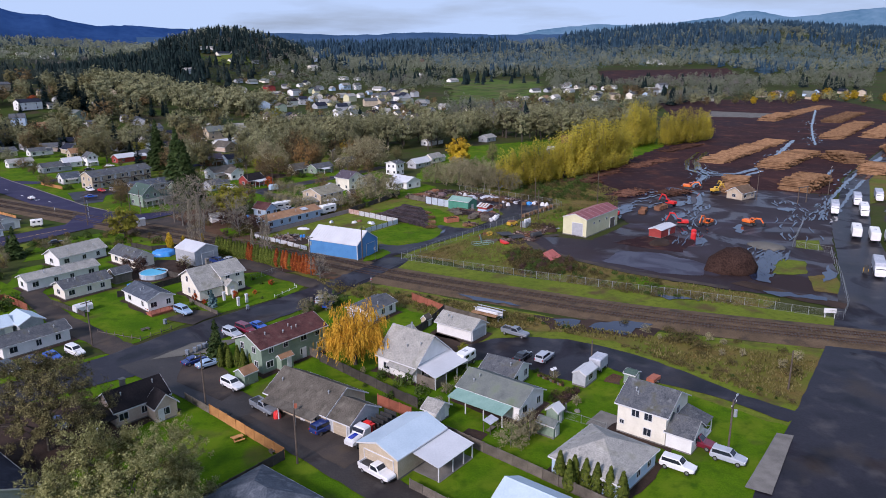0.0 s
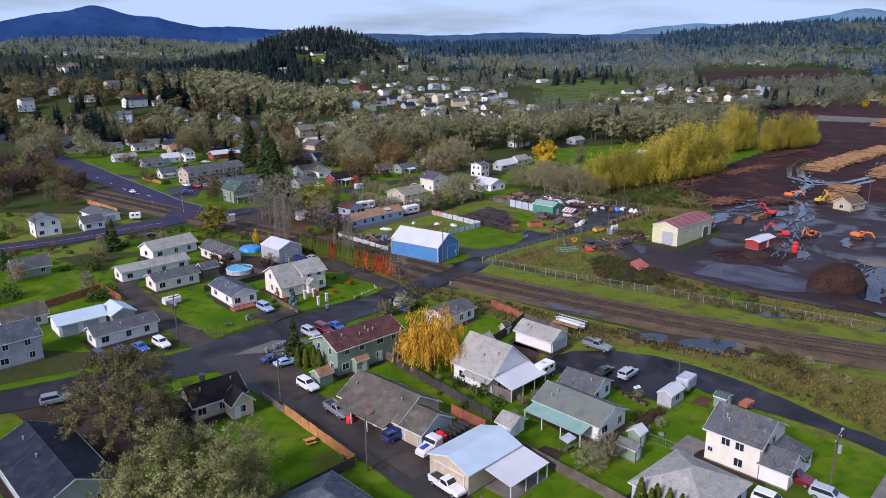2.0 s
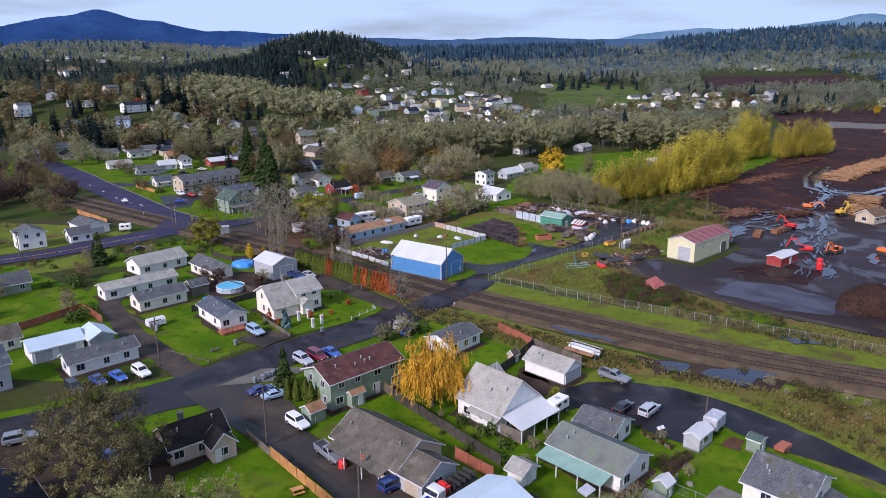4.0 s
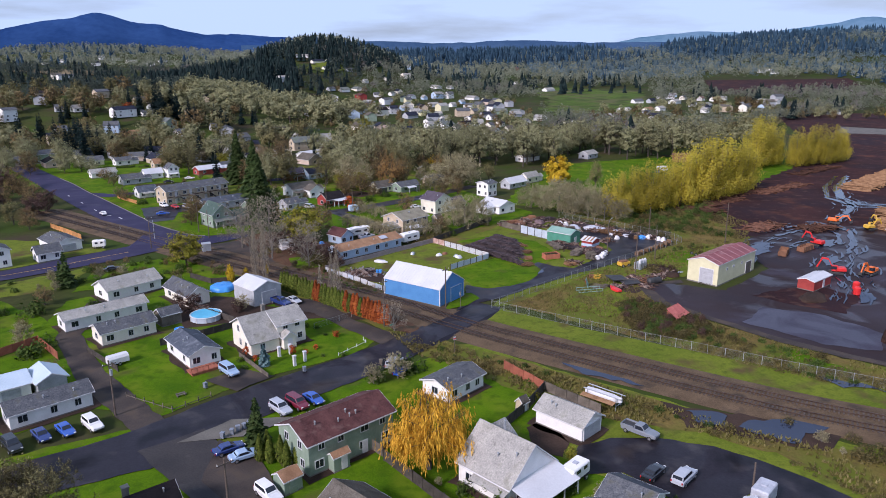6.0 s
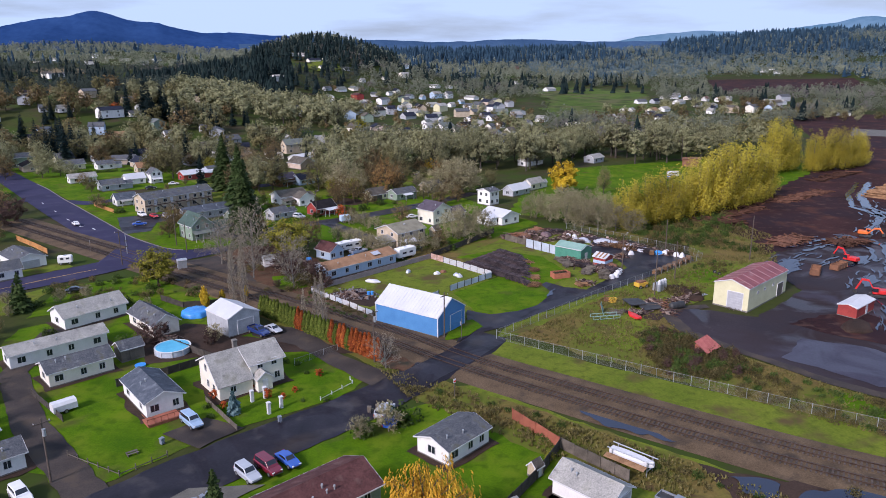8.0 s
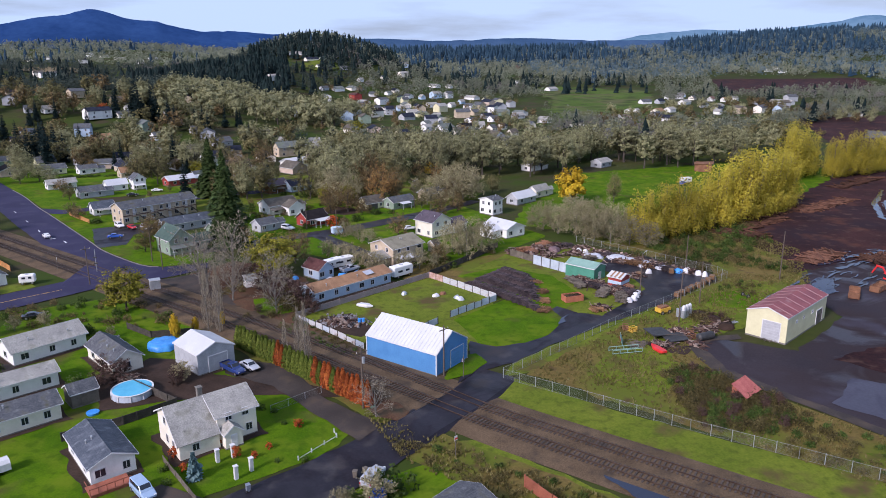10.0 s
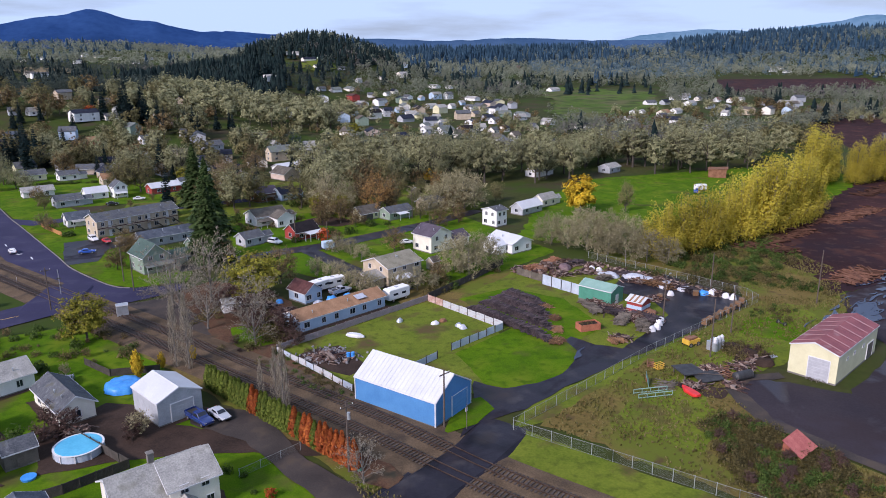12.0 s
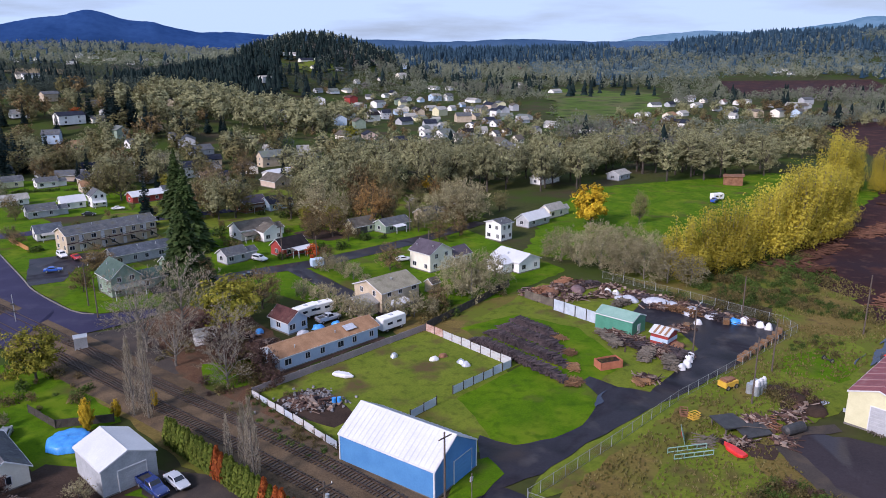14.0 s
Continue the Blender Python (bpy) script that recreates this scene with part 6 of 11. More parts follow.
house(-103.5, 314.3, 48.9, 27.5, 9, 5.4, 1.7, "x", BEIGE, R_GREY, "long two-storey beige apartment building with a grey roof", "R9x2 L2x2", [("R", -9.4, TRIM), ("R", -3.1, TRIM), ("R", 3.3, TRIM), ("R", 9.6, TRIM)])
house(-86, 297.6, 45.5, 19, 7, 2.9, 1.5, "x", GREYW, R_BLUE, "long low grey building with a blue-grey roof", "R5x1")
house(-79.5, 268.5, 45, 7.6, 9.6, 4.7, 3.0, "y", SAGE, R_TEAL, "sage green Victorian house with a dark teal roof", "R2x2 L2x2")
house(34.4, 243.4, 48, 5.7, 8.6, 3.3, 1.0, "y", GREENM, TEALROOF, "green steel shed in the salvage yard", "", [("R", 0, TRIM, 1.2, 2.1)], over=0.15, vents=0, name="shed", category="shed")
house(41.2, 236.1, 48, 4.6, 4.1, 2.6, 0.7, "y", REDW, M_WHITE, "red and blue shed with a striped roof", "", over=0.3, vents=0, name="shed", category="shed")
house(-78, 196.4, 50, 13.9, 8, 2.8, 1.8, "x", WHITE, R_LIGHT, "white house with a pale hipped roof", "R3x1 L1x1")
house(-61.7, 190.9, 46, 6.1, 12.7, 2.8, 1.7, "y", CREAM, R_GREY, "cream house with a dark grey roof", "R1x1 L2x1")
house(25.6, 91.5, 45, 2.1, 3.1, 2.0, 0.6, "y", SAGE, R_GREEN, "small sage green garden shed", "", [("R", 0, TRIM, 0.8, 1.7)], over=0.15, vents=0, name="garden_shed", category="shed")
house(30.6, 81.5, 42, 11.2, 10.5, 2.6, 2.2, "x", PALEBLUE, R_LIGHT, "pale blue house with a hipped grey roof", "R3x1 L2x1", hip=True)
house(4.1, 88.5, 45, 10.5, 7.6, 3.2, 1.2, "x", BEIGE, M_PALEBLUE, "beige garage with a pale blue-white steel roof", "L1x1", over=0.25, vents=0, name="garage", category="garage")
house(0.8, 143.5, 48, 9.5, 6.8, 2.6, 1.0, "x", WHITE, R_GREY, "white mobile home with a grey roof beside the railway", "R3x1 L1x1")
house(-116.9, 238.5, 48, 8.5, 13, 2.8, 1.4, "y", WHITE, R_GREY, "white garage house with a grey roof", "", [("R", 0, TRIM, 4.2, 2.1)])


# ---- wings, porches and extra parts of houses ----
def wing(h, x0, x1, y0, y1, eave, rise, axis, wall, roof, wins="", doors=(), over=0.3):
    b = (x0, x1, y0, y1)
    part("foundation", Shape().box(x0 - 0.04, x1 + 0.04, y0 - 0.04, y1 + 0.04, -0.3, 0.25), CONCRETE, h)
    gable(h, x0, x1, y0, y1, eave, rise, axis, wall, roof, over)
    fill_windows(h, b, wins, eave)
    for d in doors:
        door(h, b, *d)
    return b




def find(words):
    return next(o for o in scene.objects if o.parent is None and words in o.get("label", ""))


h = find("large weathered brown roof")
wing(h, -4.3, 2.2, -11.2, -6.52, 2.5, 1.9, "y", GREYW, R_BROWN, "R1x1", [("L", 0.4, BEIGE, 2.6, 2.1)])
shed_roof(h, [(-6.4, -5.5, 2.25), (-6.4, 5.5, 2.25), (-4.3, 5.5, 2.75), (-4.3, -5.5, 2.75)], R_BROWN, [(-6.2, y, 2.15) for y in (-5.2, -1.8, 1.8, 5.2)])
h = find("steep pale roof")
shed_roof(h, [(-4.6, -8.6, 2.3), (4.6, -8.6, 2.3), (4.6, -4.4, 3.3), (-4.6, -4.4, 3.3)], M_WHITE, [(x, -8.4, 2.2) for x in (-4.4, -1.5, 1.5, 4.4)], label="white porch roof")
part("porch_screen", Shape().box(-4.45, -1.2, -8.3, -8.22, 0.1, 1.7).box(-4.5, -4.42, -8.3, -4.5, 0.1, 2.0), OLDWOOD, h, "weathered board porch screen")
part("chimney_pipe", Shape().tube((0.8, 1, 6), (0.8, 1, 8.3), 0.12, 0.12, 8), STEEL, h)
part("chimney_pipe", Shape().tube((2, 2.2, 5), (2, 2.2, 7.6), 0.1, 0.1, 8), STEEL, h)
wing(h, 1.5, 4.5, 2.5, 6.5, 4.2, 1.6, "x", WHITE, R_LIGHT)
shed_roof(h, [(-5.8, -4.5, 2.3), (-5.8, 1.5, 2.3), (-4.5, 1.5, 2.8), (-4.5, -4.5, 2.8)], R_LIGHT, [])
h = find("green porch roof")
shed_roof(h, [(-6.6, -4.8, 2.1), (-6.6, 5.6, 2.1), (-3.4, 5.6, 2.72), (-3.4, -4.8, 2.72)], TEALROOF, [(-6.4, y, 2.05) for y in (-4.6, -1.2, 2.2, 5.4)], label="green steel porch roof")
h = find("two-storey cream-white house with a grey shingle")
wing(h, -4.0, 0.6, -7.4, -3.72, 2.6, 1.7, "y", WHITE, R_GREY, "R1x1", [("R", 1.4, TRIM)])
shed_roof(h, [(0.4, -7.6, 2.5), (4.2, -7.6, 2.5), (4.2, -3.6, 3.5), (0.4, -3.6, 3.5)], R_GREY, [(0.8, -7.4, 2.4), (4.0, -7.4, 2.4), (4.0, -5.4, 2.9)])
part("porch_rail", Shape().box(0.8, 4.0, -7.44, -7.36, 0.9, 1.0).box(3.96, 4.04, -7.4, -3.8, 0.9, 1.0).box(0.7, 4.1, -7.5, -3.7, 0.0, 0.3), TRIM, h)
for al, z, w in ((-0.9, 3.3, 1.1), (1.0, 3.3, 1.1), (1.0, 0.9, 1.1), (-2.9, 1.6, 0.6)):
    window(h, (-4.1, 4.1, -3.65, 3.65), "L", al, z, w, 1.1 if w > 0.8 else 0.6)
part("patio", Shape().box(-5.0, 0, 3.7, 8.2, 0.0, 0.12), CONCRETE, h, "concrete patio slab")
h = find("dark brown roof and front gable")
wing(h, 0.6, 4.0, -6.2, -3.12, 2.6, 1.7, "y", PINKISH, R_DARK, "R1x1", [("R", -0.9, TRIM)])
shed_roof(h, [(-7.6, -4.6, 2.2), (-4.3, -4.6, 2.5), (-4.3, 2.0, 2.5), (-7.6, 2.0, 2.2)], R_DARK, [(-7.4, -4.4, 2.1), (-7.4, 1.8, 2.1)])
h = find("pale blue-white steel roof")
shed_roof(h, [(-2.2, -8.2, 2.3), (5.6, -8.2, 2.3), (5.6, -3.6, 2.95), (-2.2, -3.6, 2.95)], M_WHITE, [(-2.0, -8.0, 2.2), (1.0, -8.0, 2.2), (3.4, -8.0, 2.2), (5.4, -8.0, 2.2)], label="white carport roof")
part("carport_floor", Shape().box(-2.0, 5.4, -8.2, -3.6, 0.0, 0.12), CONCRETE, h)
door(h, (-5, 5, -3.55, 3.55), "L", 0.2, BEIGE, 5.2, 2.5, 0.15, "beige sectional garage door")
# cream house: two storeys on one side, a long low slope on the other, under one ridge
h = thing("house", -35.8, 165, 40, "cream two-storey house with one long low roof slope", "house")
PLACED.append((-35.8, 165, 8))
b = wing(h, -0.1, 5.95, -3.8, 3.8, 4.6, 2.0, "x", CREAM, R_LIGHT, "R2x2", [], 0.4)
part("wall", Shape().prism([(-4.5, 0), (3.8, 0), (3.8, 4.6), (0, 6.6), (-4.5, 2.75)], -5.95, -0.14, "x"), CREAM, h)
part("roof", Shape().slab([(-6.35, -5.0, 2.5), (-0.12, -5.0, 2.5), (-0.12, 0, 6.78), (-6.35, 0, 6.78)], 0.16).slab([(-6.35, 4.2, 4.56), (-0.12, 4.2, 4.56), (-0.12, 0, 6.78), (-6.35, 0, 6.78)], 0.16), R_LIGHT, h)
part("fascia", Shape().prism([(-5.0, 2.3), (-5.0, 2.5), (0, 6.78), (4.2, 4.56), (4.2, 4.36), (0, 6.56)], -6.4, -6.36, "x").prism([(-5.0, 2.3), (-5.0, 2.5), (0, 6.78), (0, 6.56)], -0.12, -0.06, "x"), TRIM, h)
for al, z in ((-1.2, 3.6), (-0.6, 1.0), (1.9, 1.0)):
    window(h, (-5.95, -0.1, -4.5, 3.8), "L", al, z, 0.8, 1.2)
window(h, (-5.95, -0.1, -4.5, 3.8), "R", -0.6, 1.0, 0.9, 1.0)
part("chimney", Shape().box(-0.95, -0.25, 0.5, 1.2, 5.6, 7.7).box(-1.03, -0.17, 0.42, 1.28, 7.7, 7.85), CONCRETE, h, "pale brick chimney")
wing(h, 0.2, 2.8, -5.8, -3.82, 2.5, 1.0, "y", CREAM, R_LIGHT, "", [("R", 0, TRIM)], 0.25)
h = find("sage green apartment house")
wing(h, -4.2, -1.6, -5.3, -3.92, 2.3, 0.5, "x", SAGE, R_TAN, "", [("R", 0.4, TRIM)], 0.15)
part("patio_screen", Shape().box(3.2, 3.28, -6.4, -3.95, 0, 1.8), OLDWOOD, h)
h = find("sage green Victorian")
wing(h, 3.45, 11.0, -3.2, 1.8, 2.7, 1.6, "x", SAGE, R_TEAL, "R2x1")
wing(h, 11.1, 16.8, -3.6, 2.6, 4.6, 2.0, "x", SAGE, R_TEAL, "R2x2 B1x1")
shed_roof(h, [(-3.6, -7.0, 2.5), (3.8, -7.0, 2.5), (3.8, -4.4, 3.1), (-3.6, -4.4, 3.1)], R_GREEN, [(x, -6.8, 2.4) for x in (-3.4, -1.1, 1.3, 3.6)])
h = find("long two-storey beige apartment")
part("painted_band", Shape().box(-13.3, 13.3, -4.16, -4.1, 2.75, 3.05), R_MAROON, h, "maroon band between the storeys")
for x in (-9.4, -3.1, 3.3, 9.6):
    landing = part("landing", Shape().box(x - 1.3, x + 1.3, -5.6, -4.17, 2.72, 2.9), OLDWOOD, h)
    part("railing", Shape().box(x - 1.3, x + 1.3, -5.6, -5.54, 3.75, 3.83).box(x - 1.3, x - 1.22, -5.6, -5.54, 2.9, 3.75).box(x + 1.22, x + 1.3, -5.6, -5.54, 2.9, 3.75).box(x - 0.04, x + 0.04, -5.6, -5.54, 2.9, 3.75), DARKWOOD, landing)
    part("stair", Shape().slab([(x + 1.3, -5.6, 2.85), (x + 1.3, -4.7, 2.85), (x + 4.6, -4.7, 0.1), (x + 4.6, -5.6, 0.1)], 0.25), DARKWOOD, h)
    door(h, (-13.35, 13.35, -4.1, 4.1), "R", x, TRIM, 0.95, 2.05, 2.95)
h = find("bright blue steel barn")
part("corner_trim", Shape().box(-4.86, -4.7, -8.2, -8.1, 0.2, 4.2).box(-4.87, -4.78, -8.15, -8.0, 0.2, 4.2).box(4.7, 4.86, -8.2, -8.1, 0.2, 4.2).box(-4.87, -4.78, 8.0, 8.16, 0.2, 4.2), TRIM, h)
ribs = Shape()
for i in range(21):
    y = -8.1 + i * 0.81
    for sx in (-1, 1):
        ribs.slab([(sx * 4.9, y - 0.03, 4.36), (sx * 4.9, y + 0.03, 4.36), (sx * 0.05, y + 0.03, 7.28), (sx * 0.05, y - 0.03, 7.28)], 0.05)
part("roof_ribs", ribs, M_WHITE, h)
part("door_frame", Shape().box(-0.6, -0.45, -8.24, -8.1, 0.2, 3.7).box(3.45, 3.6, -8.24, -8.1, 0.2, 3.7).box(-0.6, 3.6, -8.24, -8.1, 3.6, 3.75), BARNBLUE, h)
h = find("pale yellow steel warehouse")
FADEDRED = surface("faded red steel strip", (0.3, 0.16, 0.16), (0.4, 0.24, 0.23), 0.5)
for i in range(6):
    s = Shape()
    x = -8.2 + i * 3.1
    for sy in (-1, 1):
        s.slab([(x - 0.12, sy * 4.0, 5.6), (x + 0.12, sy * 4.0, 5.6), (x + 0.12, 0, 6.9), (x - 0.12, 0, 6.9)], 0.05)
    part("roof_panel", s, FADEDRED, h, "faded roof strip")
door(h, (-10.1, 10.1, -3.95, 3.95), "R", 6.5, OLDWOOD, 3.0, 3.0)
for al in (-5.5, -2, 2.5):
    window(h, (-10.1, 10.1, -3.95, 3.95), "R", al, 3.4, 0.7, 0.5)
h = find("long pale blue mobile home")
part("roof_light", Shape().slab([(4, -2.6, 3.55), (6.5, -2.6, 3.55), (6.5, -1.0, 4.1), (4, -1.0, 4.1)], 0.06), GREYTARP, h)

house(-13.5, 76.5, 45, 9.5, 12, 2.8, 2.0, "y", GREYW, R_BLUE, "house with a blue-grey shingled hipped roof", "R2x1 L2x1", hip=True)
house(19, 72, 45, 6.5, 9, 2.8, 1.5, "y", WHITE, M_PALEBLUE, "white garage with a pale blue-white roof", "", over=0.25, vents=0, name="garage", category="garage")

# ---- more houses, back to the edge of the town ----
MORE = [(-167, 371, 12, 6, 2.6, WHITE, R_LIGHT, "white mobile home with a pale roof"), (-145, 352, 10, 8, 2.7, GREYW, R_GREY, "grey house with a hipped grey roof"), (-141, 366, 9, 6, 2.8, WHITE, M_WHITE, "white house with a pale metal roof"),
        (-133, 369, 6, 6, 4.6, WHITE, R_GREY, "narrow white two-storey house"), (-119, 379, 13, 7, 2.8, REDW, M_WHITE, "red barn with a white metal roof"), (-113, 388, 7, 6, 3.0, PALEBLUE, R_GREY, "pale blue house with a grey roof"),
        (-73, 361, 10, 9, 3.4, RUST, R_PURPLE, "brown house with a dark hipped roof"), (-65, 363, 8, 7, 2.8, PALEBLUE, R_SLATE, "blue cottage with a slate-grey roof"), (-79, 430, 13, 8, 3.0, WHITE, M_WHITE, "white house with a white metal roof"),
        (-79, 495, 16, 8, 3.0, GREYW, R_LIGHT, "long grey-roofed building"), (-62, 322, 12, 9, 3.4, WHITE, R_BROWN, "white gabled house with a brown roof"), (-29, 328, 9, 6, 2.6, YELLOW, R_BROWN, "yellow open shed with a brown roof"),
        (-19, 330, 11, 7, 2.7, SAGE, R_GREY, "grey-green house with a grey roof"), (35, 349, 9, 5, 3.0, CREAM, R_LIGHT, "small cream building"), (27, 337, 12, 6, 2.6, GREYW, M_WHITE, "low shed with a pale metal roof"),
        (-46, 302, 9, 7, 2.8, REDW, R_DARK, "red house with a dark roof"), (-60, 294, 7, 6, 2.6, GREYW, R_GREY, "small grey-roofed house"),
        (-33.5, 244, 5.5, 7, 2.8, PALEBLUE, R_MAROON, "pale blue gabled garage"), (-125, 320, 8, 7, 2.7, WHITE, R_BLUE, "small white house with a blue-grey roof"),
        (-106, 177, 9, 5.5, 2.7, SAGE, R_GREY, "sage green cottage with a grey roof"), (-125, 219, 8, 8, 5.0, WHITE, R_GREY, "white two-storey house with a grey roof"), (-114, 226, 7, 6, 2.7, WHITE, R_GREY, "white cottage with a grey roof"),
        (-88, 142, 9, 6, 2.6, CREAM, R_BROWN, "cream cottage with a mossy roof"), (-80, 125, 9, 8, 5.0, GREYW, R_BLUE, "grey two-storey house with a blue-grey roof"), (-95, 130, 9, 8, 2.8, GREYW, R_GREY, "grey house with a grey roof"),
        (-8, 345, 9, 6, 2.8, BEIGE, R_GREY, "beige cottage with a grey roof"), (-92, 385, 10, 7, 2.8, WHITE, R_GREY, "white house with a grey roof"),
        (-150, 400, 10, 7, 2.8, BEIGE, R_TAN, "tan-roofed bungalow"), (-175, 410, 9, 7, 2.8, WHITE, R_GREY, "white bungalow"), (-190, 440, 12, 8, 2.8, GREYW, R_BROWN, "grey bungalow with a brown roof"),
        (4, 372, 10, 7, 2.8, GREYW, R_SLATE, "grey house under the tall trees"), (40, 415, 11, 7, 2.8, WHITE, R_GREY, "white house under the tall trees"), (75, 425, 10, 7, 2.8, GREYW, R_LIGHT, "grey house behind the tree row")]
for i, (x, y, lx, ly, e, wall, roof, label) in enumerate(MORE):
    h, b = house(x, y, 45 + (i * 37 % 9 - 4), lx, ly, e, 1.5 + 0.2 * (i % 4), "x" if lx > ly else "y", wall, roof, label if len(label.split()) > 3 else label + " beside trees", "R2x1 L1x1" if e < 4 else "R2x2 L1x2", vents=0)
    if y > 270 and i % 3 == 0:
        shed_roof(h, [(-2.6, b[2] - 2.4, 2.2), (1.8, b[2] - 2.4, 2.2), (1.8, b[2] - 0.1, 2.6), (-2.6, b[2] - 0.1, 2.6)], (R_LIGHT, M_WHITE, R_BROWN)[i // 3 % 3], [(-2.4, b[2] - 2.2, 2.1), (1.6, b[2] - 2.2, 2.1)])
    elif y > 270 and i % 3 == 1 and e < 4:
        wing(h, b[1] + 0.05, b[1] + 3.6, b[2] + 0.8, b[3] - 1.2, 2.3, 1.0, "x", wall, roof)
h = find("cream two-storey house with a purple-brown roof")
wing(h, 4.45, 11.0, -4.2, 1.4, 2.8, 1.7, "x", CREAM, R_PURPLE, "R2x1 L1x1")
h = find("white gabled house with a brown roof")
wing(h, -1.0, 5.2, -9.6, -4.55, 3.1, 1.9, "y", WHITE, R_BROWN, "R2x1 L1x1")
shed_roof(h, [(-5.8, -7.2, 2.3), (-1.1, -7.2, 2.3), (-1.1, -4.5, 2.8), (-5.8, -4.5, 2.8)], R_BROWN, [(-5.6, -7.0, 2.2), (-3.4, -7.0, 2.2)])
h = find("red house with a dark roof")
shed_roof(h, [(-1.5, -6.6, 2.35), (4.6, -6.6, 2.35), (4.6, -3.4, 2.6), (-1.5, -3.4, 2.6)], M_WHITE, [(-1.3, -6.4, 2.25), (1.5, -6.4, 2.25), (4.4, -6.4, 2.25)], label="flat white porch roof")
h = find("cream two-storey house with a pale roof")
wing(h, -10.2, -5.85, -3.8, 2.6, 2.6, 1.2, "x", BEIGE, R_LIGHT, "R1x1 L2x1")
shed_roof(h, [(-4.6, -8.0, 2.3), (0.8, -8.0, 2.3), (0.8, -5.2, 2.7), (-4.6, -5.2, 2.7)], M_WHITE, [(-4.4, -7.8, 2.2), (-1.8, -7.8, 2.2), (0.6, -7.8, 2.2)], label="white porch roof")
h = find("white gabled house with a pale roof")
wing(h, -7.6, -4.3, -3.0, 3.0, 2.7, 1.3, "x", WHITE, M_WHITE, "L1x1")
h = find("yellow open shed with a brown roof")
# No opening here: a black panel paints the shade inside the bay.
part("open_bay", Shape().box(-3.4, 0.6, -3.06, -3.0, 0.1, 2.2), BLACKM, h, "dark open bay")
# rusty field shed, open towards the poplars
h = thing("field_shed", 121, 411, -20, "rusty flat-roofed field shed, open on one side", "shed")
PLACED.append((121, 411, 6))
part("back_wall", Shape().box(-4.0, -3.85, -3.5, 3.5, 0, 3.6), RUST, h)
for y in (-3.5, 3.35):
    part("side_wall", Shape().box(-3.85, 3.6, y, y + 0.15, 0, 3.9), RUST, h)
for y in (-1.2, 1.2):
    part("post", Shape().box(3.4, 3.6, y - 0.1, y + 0.1, 0, 4.0), DARKWOOD, h)
part("roof", Shape().slab([(-4.4, -3.9, 3.6), (4.3, -3.9, 4.2), (4.3, 3.9, 4.2), (-4.4, 3.9, 3.6)], 0.14), RUST, h)

# ---- the far town ----
WALLS = [PINKISH, CREAM, GREYW, BEIGE, PALEBLUE, WHITE, SAGE, YELLOW, BEIGE, GREYW]
ROOFS = [R_GREY, R_SLATE, R_BROWN, R_GREY, R_SLATE, R_DARK, R_BROWN, R_GREEN, R_GREY]
NAMES = {WHITE: "white", PINKISH: "tan", CREAM: "cream", GREYW: "grey", BEIGE: "beige", PALEBLUE: "pale blue", SAGE: "sage green", YELLOW: "yellow"}


def town(poly, count, seed, apart=15, two=0.4):
    rng = random.Random(seed)
    xs, ys = [p[0] for p in poly], [p[1] for p in poly]
    got = 0
    for i in range(count * 40):
        if got >= count:
            break
        x, y = rng.uniform(min(xs), max(xs)), rng.uniform(min(ys), max(ys))
        if y < 405 or not inside(x, y, poly) or any((x - a) ** 2 + (y - b) ** 2 < (apart if r < 20 else r) ** 2 for a, b, r in PLACED):
            continue
        got += 1
        wall, roof = rng.choice(WALLS), rng.choice(ROOFS)
        tall = rng.random() < two
        lx, ly = rng.uniform(9, 14), rng.uniform(7.5, 10)
        h, b = house(x, y, rng.choice((45, 135, 20, 110)) + rng.uniform(-6, 6), lx, ly, 5.2 if tall else 2.9, rng.uniform(1.6, 2.8), "x", wall, roof,
                     f"distant {NAMES[wall]} {'two-storey' if tall else 'single-storey'} town house with a pitched roof", ("R2x2 L1x2" if tall else "R2x1 L1x1") if y < 590 else "", vents=0)
        h.location.z = land(x, y)
        tagged(h, group="houses of the far town")


HOUSE_WALL = {"W": WHITE, "C": CREAM, "G": GREYW, "P": PALEBLUE, "R": REDW, "Y": YELLOW}
HOUSE_ROOF = {"G": (R_GREY, "grey"), "B": (R_BROWN, "brown"), "L": (R_LIGHT, "pale grey"), "S": (R_SLATE, "slate-blue"), "T": (R_TAN, "orange-brown"), "U": (R_BLUE, "blue-grey"), "E": (R_GREEN, "mossy green"), "M": (R_MAROON, "maroon"), "P": (R_TAN, "tan"), "F": (M_RED, "red")}
NAMES[REDW] = "red"
